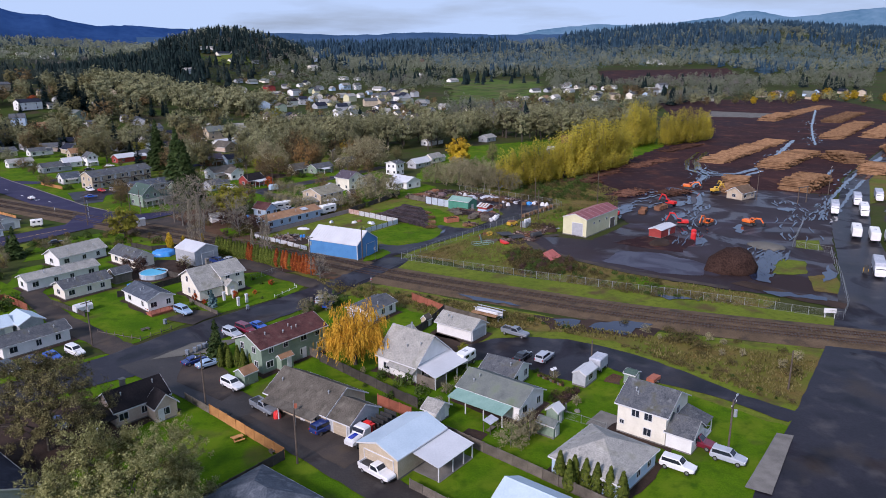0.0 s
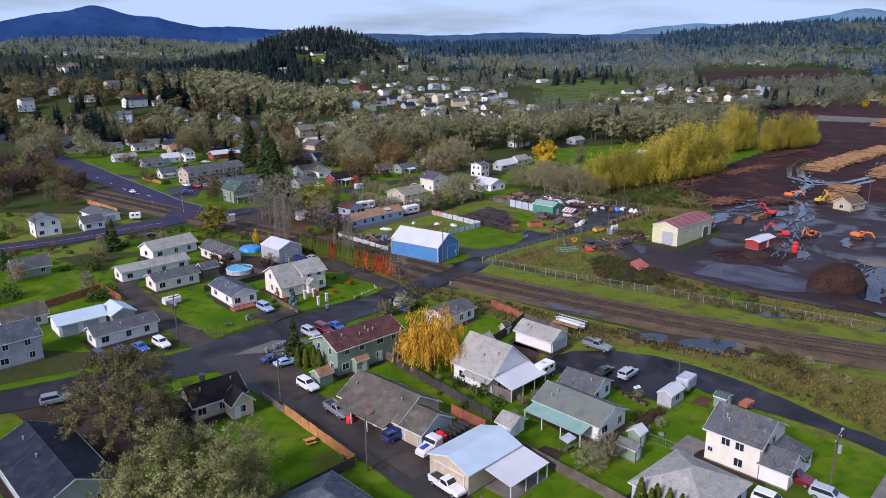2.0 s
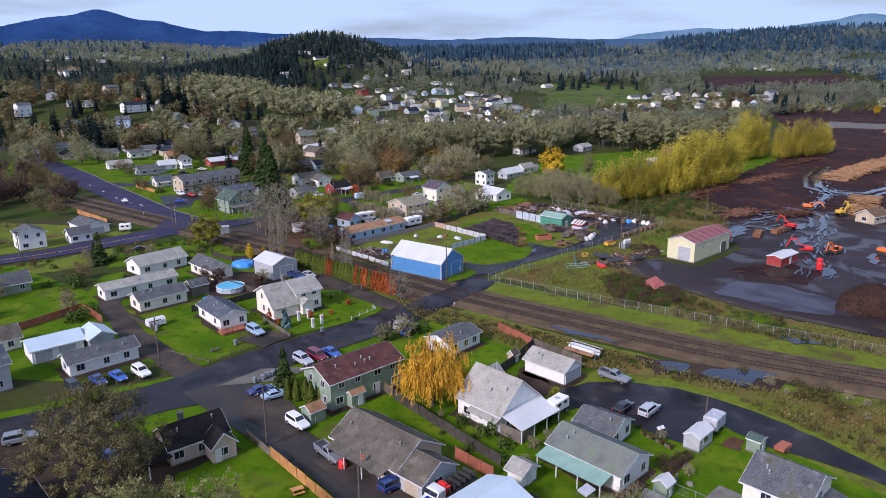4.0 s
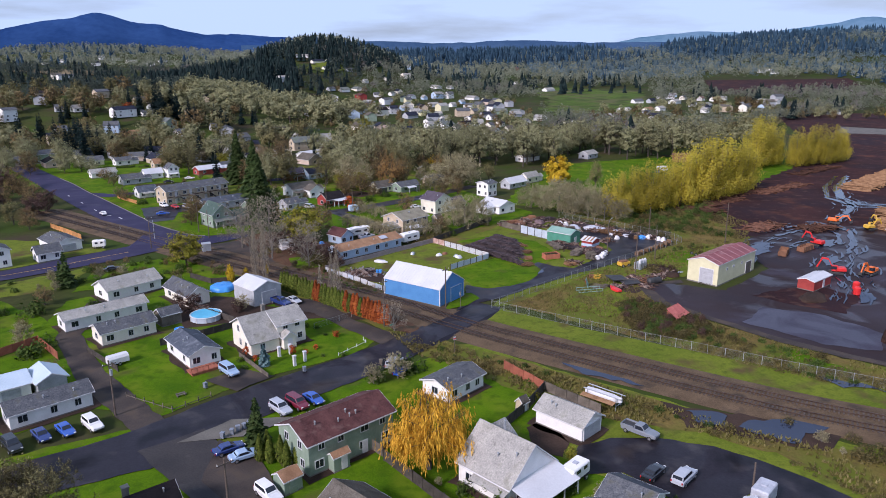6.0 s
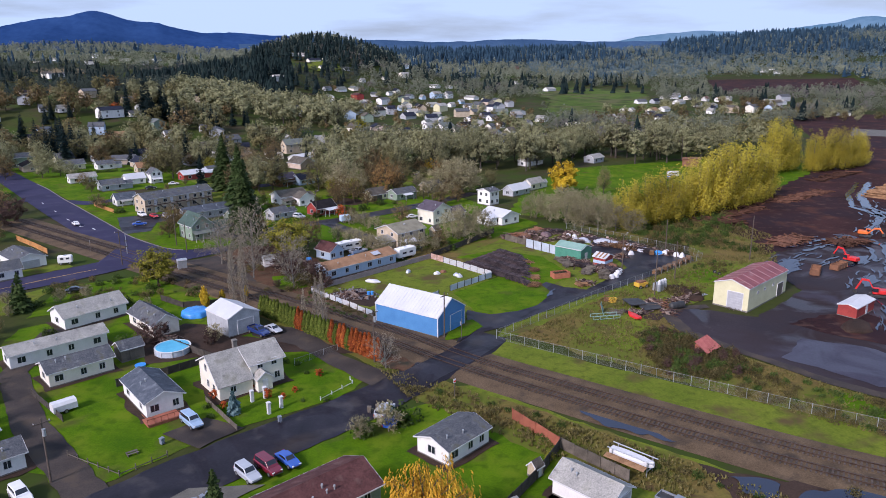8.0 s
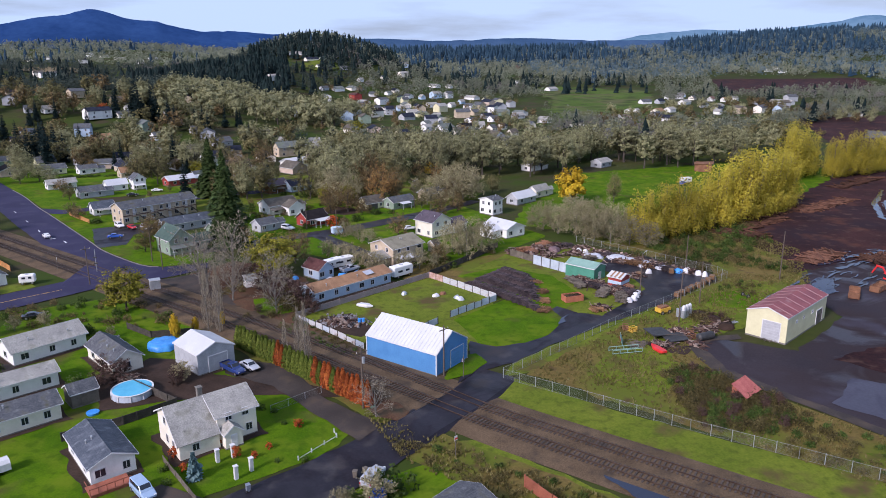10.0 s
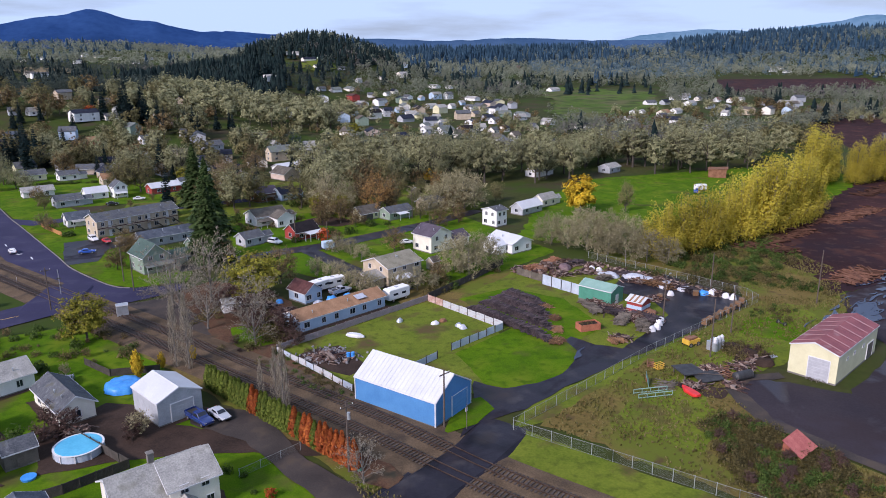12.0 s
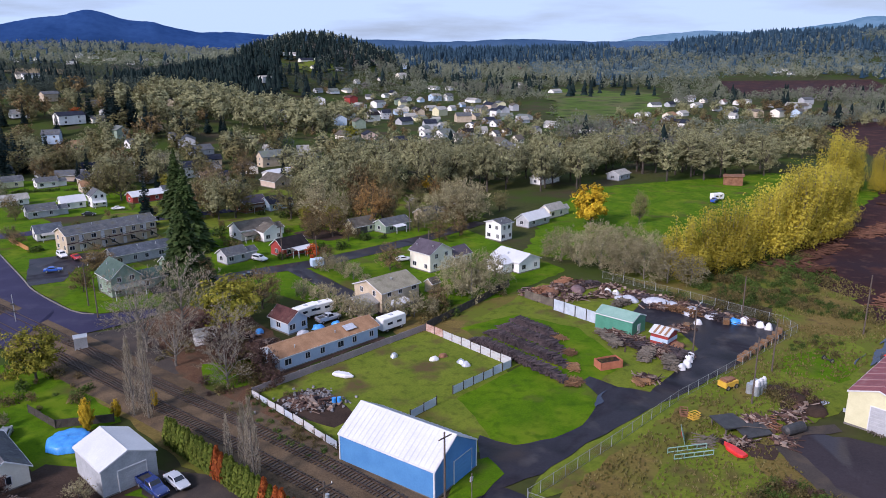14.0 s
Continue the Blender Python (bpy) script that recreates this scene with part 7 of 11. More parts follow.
# streets of the town: place, width, then storeys, wall and roof
STREETS = {
    "hill_villas": [(-494, 973, 26, "2WG"), (-508, 971, 12, "2CB"), (-692, 1231, 14, "1WG"), (-677, 1253, 14, "1CG"), (-667, 1296, 12, "1WL"), (-628, 1353, 13, "2WG"), (-599, 1343, 15, "1CL"), (-563, 1324, 18, "1CL"), (-586, 1243, 14, "2WS"), (-518, 1352, 21, "1WL"), (-509, 1276, 18, "2WS")],
    "upper_houses": [(-309, 535, 10, "3WG"), (-272, 562, 12, "1WL"), (-286, 560, 7, "1GG"), (-237, 554, 17, "2WS"), (-224, 562, 9, "1CG"), (-225, 583, 11, "1WL"), (-229, 517, 10, "2PG"), (-210, 508, 7, "1RT"), (-210, 484, 10, "1RT"), (-263, 515, 8, "1PU"), (-194, 491, 7, "1RB"), (-165, 467, 8, "1WL"), (-165, 535, 7, "1GG")],
    "hilltop_houses": [(-185, 834, 12, "2WL"), (-209, 1070, 19, "1WL"), (-190, 1066, 8, "1WL"), (-182, 1033, 18, "1CS"), (-168, 1045, 9, "1WG"), (-164, 991, 9, "1CG"), (-108, 948, 7, "1WL"), (-67, 1177, 12, "2PL"), (-63, 1044, 13, "2CL"), (-136, 1005, 9, "1GG"), (-85, 995, 7, "1CG")],
    "back_street": [(-135, 849, 9, "1GG"), (-122, 861, 12, "1WE"), (-110, 885, 14, "1CE"), (-99, 828, 13, "2RM"), (-85, 867, 9, "1WG"), (-88, 806, 12, "1WL"), (-71, 818, 13, "2WG"), (-70, 889, 8, "1WE"), (-48, 830, 8, "2YG"), (-47, 880, 10, "1WG"), (-32, 879, 7, "1PL"), (-17, 895, 13, "2PL"), (-3, 902, 10, "2WG"), (-21, 996, 16, "1WL"), (-2, 1012, 9, "1WL"), (-64, 912, 9, "1CS")],
    "middle_street": [(-10, 769, 12, "2YL"), (-20, 817, 12, "1WL"), (-46, 770, 13, "1PL"), (-30, 774, 9, "1WG"), (-35, 724, 10, "1WL"), (-55, 719, 8, "2GS"), (1, 819, 8, "1WL"), (24, 897, 17, "1WL"), (38, 873, 7, "1YG"), (19, 779, 12, "2WG"), (33, 776, 9, "1GG"), (40, 758, 9, "2WS"), (11, 851, 8, "1PL"), (-71, 764, 8, "1WG")],
    "front_street": [(17, 656, 11, "1WU"), (35, 666, 9, "1WG"), (5, 572, 9, "1CB"), (17, 558, 8, "1WS"), (30, 594, 7, "1CG"), (38, 607, 7, "1CS"), (22, 614, 7, "1WL"), (-31, 531, 9, "2YS"), (-19, 626, 7, "1WE"), (-17, 598, 8, "1WL"), (-39, 514, 9, "1GU"), (-6, 649, 8, "1WL"), (42, 561, 7, "1CB"), (-12, 691, 7, "1PL")],
    "west_street": [(-135, 680, 10, "1GS"), (-119, 644, 9, "1GU"), (-119, 711, 7, "1WL"), (-146, 686, 7, "1WL"), (-83, 507, 7, "1GL"), (-104, 511, 7, "1WL"), (-89, 485, 7, "1GG"), (-96, 727, 7, "1WL"), (58, 694, 10, "1GL"), (76, 656, 10, "1WL"), (60, 616, 7, "1CG")],
    "valley_farm": [(95, 1130, 7, "2WL"), (132, 1033, 18, "1WL"), (92, 624, 8, "1CB"), (102, 632, 7, "1WS"), (135, 663, 7, "1YL"), (146, 673, 7, "1CB"), (164, 741, 7, "1WL"), (171, 742, 7, "1WL"), (582, 1426, 15, "2WL"), (612, 1468, 14, "1WL"), (595, 1399, 13, "1WL"), (137, 1609, 10, "2RF")],
    "valley_houses": [(188, 731, 12, "1CP"), (206, 755, 10, "1WL"), (205, 841, 12, "1WG"), (222, 847, 10, "1GS"), (254, 904, 20, "1WL"), (271, 935, 10, "1PL"), (246, 840, 14, "1WL"), (256, 808, 8, "1WG"), (289, 883, 9, "1WF"), (242, 730, 7, "1WL"), (304, 878, 11, "1WT"), (321, 898, 7, "1WL"), (268, 802, 12, "1GL"), (273, 897, 9, "1CG"), (354, 852, 24, "1WL"), (384, 899, 14, "2GG"), (307, 703, 7, "1WL")],
}
for street, rows in STREETS.items():
    rng = random.Random(len(street) * 7)
    for x, y, w, code in rows:
        wall, (roof, shade) = HOUSE_WALL[code[1]], HOUSE_ROOF[code[2]]
        st = int(code[0])
        h, b = house(x, y, rng.choice((45, 40, 50, 20, 130)) + rng.uniform(-5, 5), w, max(6.5, min(9.5, w * 0.8)), 0.1 + 2.7 * st, rng.uniform(1.5, 2.6), "x", wall, roof,
                     f"{NAMES[wall]} {('single', 'two', 'three')[st - 1]}-storey house with a {shade} roof", f"R2x{min(2, st)} L1x{min(2, st)}" if y < 740 else "", vents=0)
        h.location.z = land(x, y)
        tagged(h, group=street.replace("_", " "))

town([(-80, 560), (35, 540), (70, 700), (60, 850), (-130, 850), (-110, 650)], 34, 21, 13, 0.4)
town([(140, 625), (200, 640), (330, 770), (380, 900), (250, 800), (130, 700)], 8, 22, 15, 0.2)
town([(-215, 455), (-135, 470), (-200, 640), (-380, 680), (-330, 520)], 8, 23, 22, 0.5)
town([(-150, 400), (-60, 370), (-40, 480), (-130, 480)], 14, 24, 15, 0.2)
town([(-240, 440), (-120, 430), (-110, 560), (-240, 560)], 8, 30, 17, 0.3)
town([(-95, 330), (-20, 310), (0, 372), (-90, 400)], 10, 31, 12, 0.1)
town([(-215, 345), (-130, 395), (-180, 440), (-240, 420)], 9, 32, 14, 0.1)
town([(20, 470), (110, 480), (140, 560), (40, 560)], 9, 27, 18, 0.2)
town([(330, 690), (520, 640), (600, 760), (380, 800)], 12, 33, 24, 0.1)

# ---- fences ----
def board_fence(line, tall, mat, label, gap=2.4, category="fence", name="fence", rails=False, posts=None, sway=0.02):
    f = tagged(new(name), label, category)
    rng = random.Random(len(line) + int(line[0][0] * 10))
    for (xa, ya), (xb, yb) in zip(line, line[1:]):
        d = math.hypot(xb - xa, yb - ya)
        n = max(1, round(d / gap))
        a = math.degrees(math.atan2(yb - ya, xb - xa))
        w = d / n
        bs = Shape()
        k = max(3, int(w / 0.17))
        if rails:
            bs.box(0.05, w - 0.05, -0.02, 0.02, tall * 0.38, tall * 0.52)
        else:
            front = []
            for j in range(k):
                x0, x1 = 0.06 + j * (w - 0.12) / k, 0.06 + (j + 1) * (w - 0.12) / k
                front += [(x0 + 0.012, -0.025), (x1 - 0.012, -0.025), (x1, 0.005)]
            bs.prism(front + [(w - 0.06, 0.03), (0.06, 0.03)], 0.06, tall)
        me = recalc(bs.mesh("panel", mat))
        pm = recalc(Shape().box(-0.06, 0.06, -0.06, 0.06, -0.2, tall * 1.06).mesh("post", posts or mat))
        for i in range(n + 1):
            x, y = xa + (xb - xa) * i / n, ya + (yb - ya) * i / n
            part("post", None, mat, f, mesh=pm, m=pose(x, y, 0.03, rng.gauss(0, 1), rng.gauss(0, 1), a))
            if i < n:
                part("panel", None, mat, f, mesh=me, m=pose(x, y, 0.03 + rng.uniform(-sway, sway), rng.gauss(0, 1.2), 0, a))
    return f


def sheet_fence(line, tall, mats, label, gap=2.6):
    """A fence of loose corrugated metal sheets on dark posts."""
    f = tagged(new("fence"), label, "fence")
    rng = random.Random(int(line[0][1] * 10))
    for (xa, ya), (xb, yb) in zip(line, line[1:]):
        d = math.hypot(xb - xa, yb - ya)
        n = max(1, round(d / gap))
        a, w = math.degrees(math.atan2(yb - ya, xb - xa)), d / n
        for i in range(n + 1):
            x, y = xa + (xb - xa) * i / n, ya + (yb - ya) * i / n
            part("post", Shape().box(-0.07, 0.07, -0.07, 0.07, -0.2, tall * 1.05), DARKWOOD, f, m=pose(x, y, 0.03, 0, 0, a))
            if i < n:
                s = Shape()
                k = int(w / 0.12)
                t = tall * rng.uniform(0.9, 1.03)
                for j in range(k + 1):
                    s.v += [(0.08 + j * (w - 0.16) / k, 0.025 * (1 if j % 2 else -1), 0.05), (0.08 + j * (w - 0.16) / k, 0.025 * (1 if j % 2 else -1), t)]
                s.f = [(2 * j, 2 * j + 2, 2 * j + 3, 2 * j + 1) for j in range(k)]
                part("sheet", s, rng.choice(mats), f, m=pose(x, y, 0.03, rng.gauss(0, 2), 0, a))
    return f


def wire_fence(line, tall, label, gap=3.0):
    f = tagged(new("chain_link_fence"), label, "chain-link fence")
    pm = recalc(Shape().tube((0, 0, -0.2), (0, 0, tall + 0.1), 0.045, 0.045, 6).mesh("post", STEEL))
    for (xa, ya), (xb, yb) in zip(line, line[1:]):
        d = math.hypot(xb - xa, yb - ya)
        n = max(1, round(d / gap))
        a = math.atan2(yb - ya, xb - xa)
        for i in range(n + 1):
            part("post", None, STEEL, f, mesh=pm, m=pose(xa + (xb - xa) * i / n, ya + (yb - ya) * i / n, 0.03))
        r = Shape().tube((0, 0, tall), (d, 0, tall), 0.035, 0.035, 5).tube((0, 0, 0.1), (d, 0, 0.1), 0.02, 0.02, 4)
        part("top_rail", r, WIRE, f, m=pose(xa, ya, 0.03, 0, 0, math.degrees(a)))
        s = Shape()
        step, wire = 0.3, 0.008
        for sgn in (1, -1):
            x = -tall
            while x < d:
                p, q = (x, 0.1), (x + tall, tall)
                if sgn < 0:
                    p, q = (x + tall, 0.1), (x, tall)
                if min(p[0], q[0]) > 0 and max(p[0], q[0]) < d:
                    s.add([(p[0] - wire, 0.004 * sgn, p[1]), (p[0] + wire, 0.004 * sgn, p[1]), (q[0] + wire, 0.004 * sgn, q[1]), (q[0] - wire, 0.004 * sgn, q[1])], [(0, 1, 2, 3)])
                x += step
        if s.f:
            part("wire_mesh", s, WIRE, f, m=pose(xa, ya, 0.03, 0, 0, math.degrees(a)))
    return f


board_fence([(-25, 104), (-12.3, 89.8)], 1.7, CEDAR, "new orange cedar board fence along the street")
board_fence([(-30, 109.5), (-25.2, 104.2)], 1.3, OLDWOOD, "low weathered board fence beside the cottage")
board_fence([(-12.3, 89.4), (-16.7, 85), (-24, 78)], 1.6, DARKWOOD, "dark damp board fence behind the lawn")
board_fence([(-9, 121.5), (1, 109.2), (7.2, 101.6)], 1.8, DARKWOOD, "dark board fence between two gardens")
board_fence([(1, 103.6), (6, 98.6)], 1.9, REDWOOD, "orange-red board fence beside the garage")
board_fence([(10.4, 93.2), (20.3, 82.2), (30, 71)], 1.7, OLDWOOD, "weathered grey board fence behind the carport")
board_fence([(4.5, 80.5), (12, 72.5)], 1.5, OLDWOOD, "weathered board fence beside the driveway")
board_fence([(10, 151.8), (16, 143.2)], 1.8, REDWOOD, "red-stained board fence by the railway")
board_fence([(16.2, 143), (24, 134.8)], 1.8, OLDWOOD, "weathered board fence behind the garage")
board_fence([(7, 128), (13, 137), (16, 142.8)], 1.8, DARKWOOD, "dark board fence round a back garden")
board_fence([(-90, 151), (-82, 164.3), (-73.8, 156.3)], 1.7, REDWOOD, "orange-red board fence round a back garden")
board_fence([(-57, 163), (-50, 168), (-44, 174), (-58, 184)], 1.5, DARKWOOD, "dark board fence between gardens")
board_fence([(-70, 160), (-60, 151)], 1.2, DARKWOOD, "dark low fence along the alley")
board_fence([(-54, 141), (-44.4, 136), (-39.8, 141)], 0.9, OLDWOOD, "low rail fence round a bright lawn", rails=True)
board_fence([(-39.8, 157.6), (-32, 148.2)], 1.0, OLDWOOD, "low board fence beside a front garden")
board_fence([(-21, 158), (-16.6, 164.2), (-17.2, 165.6)], 0.7, TRIM, "low white board fence at the street corner", rails=True)
board_fence([(-33, 214), (-5.4, 242.8)], 1.4, surface("pale pink-white pickets", (0.22, 0.18, 0.185), (0.38, 0.325, 0.33), 0.8), "long pale picket fence beside the mobile home")
board_fence([(-5, 243.5), (8, 262), (14, 272)], 1.7, DARKWOOD, "dark board fence behind the salvage yard")
board_fence([(17, 263), (25, 254)], 1.9, OLDWOOD, "weathered board fence of the salvage yard")
board_fence([(-134.5, 265), (-125, 257), (-116.1, 249.1)], 1.6, CEDAR, "brown board fence beside the tracks")
board_fence([(-135.4, 316.9), (-122.2, 304.5)], 1.4, CEDAR, "orange board fence on the verge")
board_fence([(-67, 208), (-60, 203), (-52, 205)], 1.4, DARKWOOD, "dark board fence beside the railway")
PALESHEET = surface("pale painted sheet", (0.40, 0.42, 0.45), (0.56, 0.57, 0.58), 0.5, 0.6, 4, 0.1, spots=((0.24, 0.11, 0.06), 0.5, 0.53, 0.66))
RUSTSHEET = surface("rust-stained white sheet", (0.32, 0.15, 0.1), (0.55, 0.42, 0.38), 0.6, 0.9, 4, 0.15)
BLUESHEET = surface("grey-blue sheet", (0.36, 0.42, 0.5), (0.5, 0.56, 0.63), 0.5, 0.6, 4, 0.1)
sheet_fence([(-33, 213.5), (-24.4, 205.3), (-16.3, 197)], 1.3, [PALESHEET, BLUESHEET], "low white sheet-metal fence along the railway")
sheet_fence([(-5.2, 242.6), (10.8, 225.3)], 1.7, [PALESHEET, PALESHEET, RUSTSHEET], "rust-streaked white sheet fence")
sheet_fence([(10.8, 225), (0.2, 214.2)], 1.6, [BLUESHEET], "grey-blue sheet fence with dark posts")
sheet_fence([(-2.4, 210.5), (-6.4, 206)], 1.6, [BLUESHEET], "short grey-blue sheet fence behind the barn")
wire_fence([(9.5, 184.8), (15.1, 190.2), (24.8, 199.7), (36.7, 212), (50.4, 224), (69.4, 241.2), (68.7, 245.8), (52.6, 263.9), (38, 278)], 1.8, "galvanised chain-link fence round the salvage yard")
wire_fence([(9.5, 184.2), (22.5, 175.7), (36.3, 166.4), (48.9, 158.6), (59.7, 151.6), (72, 144.5), (84, 137), (97, 127.5), (103, 134.4), (113, 151), (125, 173)], 1.8, "long galvanised chain-link fence beside the railway")
wire_fence([(125.5, 173.5), (119, 181), (138, 206)], 1.8, "chain-link fence and gate of the log yard")
wire_fence([(29, 95.8), (31.3, 93.9), (34.2, 91.1)], 1.3, "low wire garden fence")
wire_fence([(-28.2, 171.8), (-21.4, 178.6)], 1.3, "chain-link fence across the drive to the garage")

# ---- poles ----
def utility_pole(x, y, tall, label="weathered wooden utility pole with a crossarm", arm=True, can=False, lamp=False, rot=45):
    p = thing("utility_pole", x, y, rot, label, "utility pole", "utility poles")
    part("pole", Shape().tube((0, 0, -0.3), (0, 0, tall), 0.16, 0.11, 8), POLE, p)
    if arm:
        part("crossarm", Shape().box(-1.1, 1.1, -0.16, -0.05, tall - 0.75, tall - 0.6), POLE, p)
        for k in (-0.95, 0.95):
            part("insulator", Shape().tube((k, -0.1, tall - 0.6), (k, -0.1, tall - 0.38), 0.05, 0.035, 6), LAMPW, p)
    if can:
        part("transformer", Shape().tube((0.05, -0.42, tall - 2.4), (0.05, -0.42, tall - 1.4), 0.24, 0.24, 10), STEEL, p, "grey transformer can")
    if lamp:
        part("lamp_arm", Shape().tube((0, 0, tall - 0.4), (1.5, 0, tall + 0.1), 0.04, 0.03, 6), STEEL, p)
        part("lamp_head", Shape().box(1.3, 1.9, -0.12, 0.12, tall + 0.02, tall + 0.16), STEEL, p)


for x, y, tall, arm, can, lamp in [(-52.9, 134.5, 9.6, 1, 1, 0), (-26.2, 106.6, 9.5, 1, 0, 0), (-10.4, 88.3, 8.5, 0, 0, 0), (48.5, 82.3, 8.8, 1, 1, 1), (-13.7, 173.2, 10.5, 1, 1, 0), (-0.9, 185.3, 9.5, 1, 0, 0), (48.2, 211, 11.5, 0, 0, 0),
                                  (56.4, 222.7, 10, 0, 0, 0), (44.9, 230, 10, 0, 0, 1), (62.2, 250.8, 9, 0, 0, 0), (82, 240, 12.5, 0, 0, 0), (-116.5, 199.6, 10, 1, 0, 0), (-13.2, 327.8, 10.5, 1, 0, 1), (-46.6, 295.5, 10, 1, 0, 0),
                                  (142, 241, 11, 1, 0, 0), (174, 247, 11, 1, 0, 0), (-89, 237, 10, 1, 0, 0), (-82, 258, 10, 1, 0, 0), (-76, 250, 9, 0, 0, 0), (68.3, 100.1, 7, 0, 0, 0), (39, 113, 5, 0, 0, 0), (-65, 268, 9, 0, 0, 0), (-36, 290, 8, 0, 0, 0), (-6, 292, 9, 0, 0, 0)]:
    utility_pole(x, y, tall, "weathered wooden utility pole with a crossarm" if arm else "plain weathered wooden utility pole", bool(arm), bool(can), bool(lamp))
for x, y, a in ((1.0, 158.5, 40), (2.5, 184.6, 220), (-104, 250, 130)):
    c = thing("crossing_sign", x, y, a, "white and red railway crossing sign on a post", "sign", "crossing signs")
    part("post", Shape().tube((0, 0, -0.2), (0, 0, 4.2), 0.06, 0.06, 8), OLDWOOD, c)
    part("sign_board", Shape().box(-0.25, 0.25, -0.1, -0.06, 3.0, 3.7), TRIM, c)
    part("sign_band", Shape().box(-0.25, 0.25, -0.115, -0.1, 3.15, 3.4), MACHRED, c)
# lattice mast at the road junction
m_ = thing("signal_mast", -92, 247, 0, "slim steel crossing signal mast beside the road", "mast")
part("mast", Shape().tube((0, 0, 0), (0, 0, 6.5), 0.1, 0.07, 8), STEEL, m_)
for z in (2.6, 4.2):
    part("signal_head", Shape().box(-0.5, 0.5, -0.12, 0.0, z, z + 0.35), BLACKM, m_)

# ---- vehicles ----
DKBLUE, LTBLUE, SILVER, WHITEP, MAROON, GREYP, BLACKP, REDP, BLUEP = (0.02, 0.04, 0.16), (0.3, 0.42, 0.58), (0.42, 0.45, 0.5), (0.78, 0.78, 0.78), (0.16, 0.012, 0.03), (0.2, 0.22, 0.25), (0.015, 0.016, 0.02), (0.5, 0.02, 0.02), (0.03, 0.1, 0.42)
for kind, x, y, rot, col, label in [
        ("sedan", -31.5, 123.6, 40, DKBLUE, "dark blue sedan parked on gravel"), ("sedan", -28.7, 121.9, 35, LTBLUE, "pale blue sedan parked on gravel"), ("suv", -23, 112.6, 315, WHITEP, "white estate car parked by the street"),
        ("pickup", -16.7, 103.9, 312, GREYP, "grey pickup parked before the house"), ("suv", -7, 96.6, 42, DKBLUE, "dark blue off-roader in the drive"), ("pickup", 0.4, 83.9, 312, WHITEP, "white pickup parked on the street"),
        ("sedan", -58.0, 129.0, 318, BLUEP, "bright blue car parked on the verge"), ("suv", -54.6, 130.6, 318, WHITEP, "white off-roader parked on the verge"), ("sedan", -60.8, 127.4, 318, DKBLUE, "dark blue car parked on the verge"), ("suv", -63.4, 124.4, 318, BLACKP, "black off-roader parked on the verge"), ("van", -39.4, 149.9, 315, LTBLUE, "pale blue hatchback on the drive"),
        ("suv", -26.8, 135.6, 315, SILVER, "silver estate car parked at the kerb"), ("van", -24.5, 137.4, 315, MAROON, "maroon minivan parked at the kerb"), ("sedan", -22.2, 139.1, 315, BLUEP, "dark blue saloon parked at the kerb"),
        ("suv", 40.4, 80.2, 318, WHITEP, "white crossover parked in the drive"), ("suv", 48, 81.2, 318, SILVER, "silver off-roader parked on the lawn"), ("suv", 45.7, 85.4, 318, MAROON, "maroon off-roader before the porch"),
        ("suv", 31.4, 116.4, 48, SILVER, "grey off-roader in the parking place"), ("sedan", 27.6, 117.5, 48, BLACKP, "black car in the parking place"), ("pickup", 28.6, 128.4, 318, GREYP, "blue-grey pickup loaded with sacks"),
        ("pickup", -38.6, 186.8, 320, DKBLUE, "dark blue pickup before the steel garage"), ("sedan", -36, 188.2, 318, SILVER, "silver sedan before the steel garage"), ("sedan", -74.5, 199, 30, SILVER, "silver sedan between two houses"),
        ("suv", -109, 298, 315, WHITEP, "white car before the apartments"), ("sedan", -104, 296, 315, REDP, "red car before the apartments"), ("sedan", -104, 284, 20, BLUEP, "blue car at the kerb"), ("suv", -99, 295, 315, SILVER, "silver car before the apartments"),
        ("suv", -52.4, 294, 330, WHITEP, "white off-roader on a drive"), ("sedan", -50.7, 279, 20, BLACKP, "black car on the street"), ("sedan", -13, 293.5, 20, WHITEP, "white car beside the cream house"), ("sedan", -126, 284.6, 130, WHITEP, "white car on the wide road"),
        ("pickup", -26, 248, 45, SILVER, "silver pickup beside a garage"), ("sedan", -70, 281, 320, GREYP, "grey car beside the conifer"), ("sedan", -122, 362, 20, WHITEP, "white car before the red barn"), ("sedan", -128, 352, 15, BLACKP, "black car on a side street"),
        ("sedan", -8.5, 150, 70, BLUEP, "blue car beside the railway"), ("suv", -10, 153, 70, SILVER, "pale car among shrubs"), ("sedan", -90, 214, 30, BLACKP, "black car on the side road"), ("sedan", -66, 200, 110, GREYP, "dark car behind a house"),
        ("suv", -29, 330, 30, WHITEP, "white van beside a shed"), ("sedan", -20, 336, 30, BLUEP, "blue car on a yard"), ("pickup", 99, 372, 60, BLUEP, "blue pickup in the meadow"),
        ("suv", -63, 108, 30, GREYP, "grey car half hidden by an oak"), ("sedan", -47, 103, 330, DKBLUE, "dark blue car beside the cottage"), ("suv", -62, 88, 70, WHITEP, "white car beside the dark-roofed house")]:
    car(kind, x, y, rot, col, label if len(label.split()) > 3 else label + " parked outside")


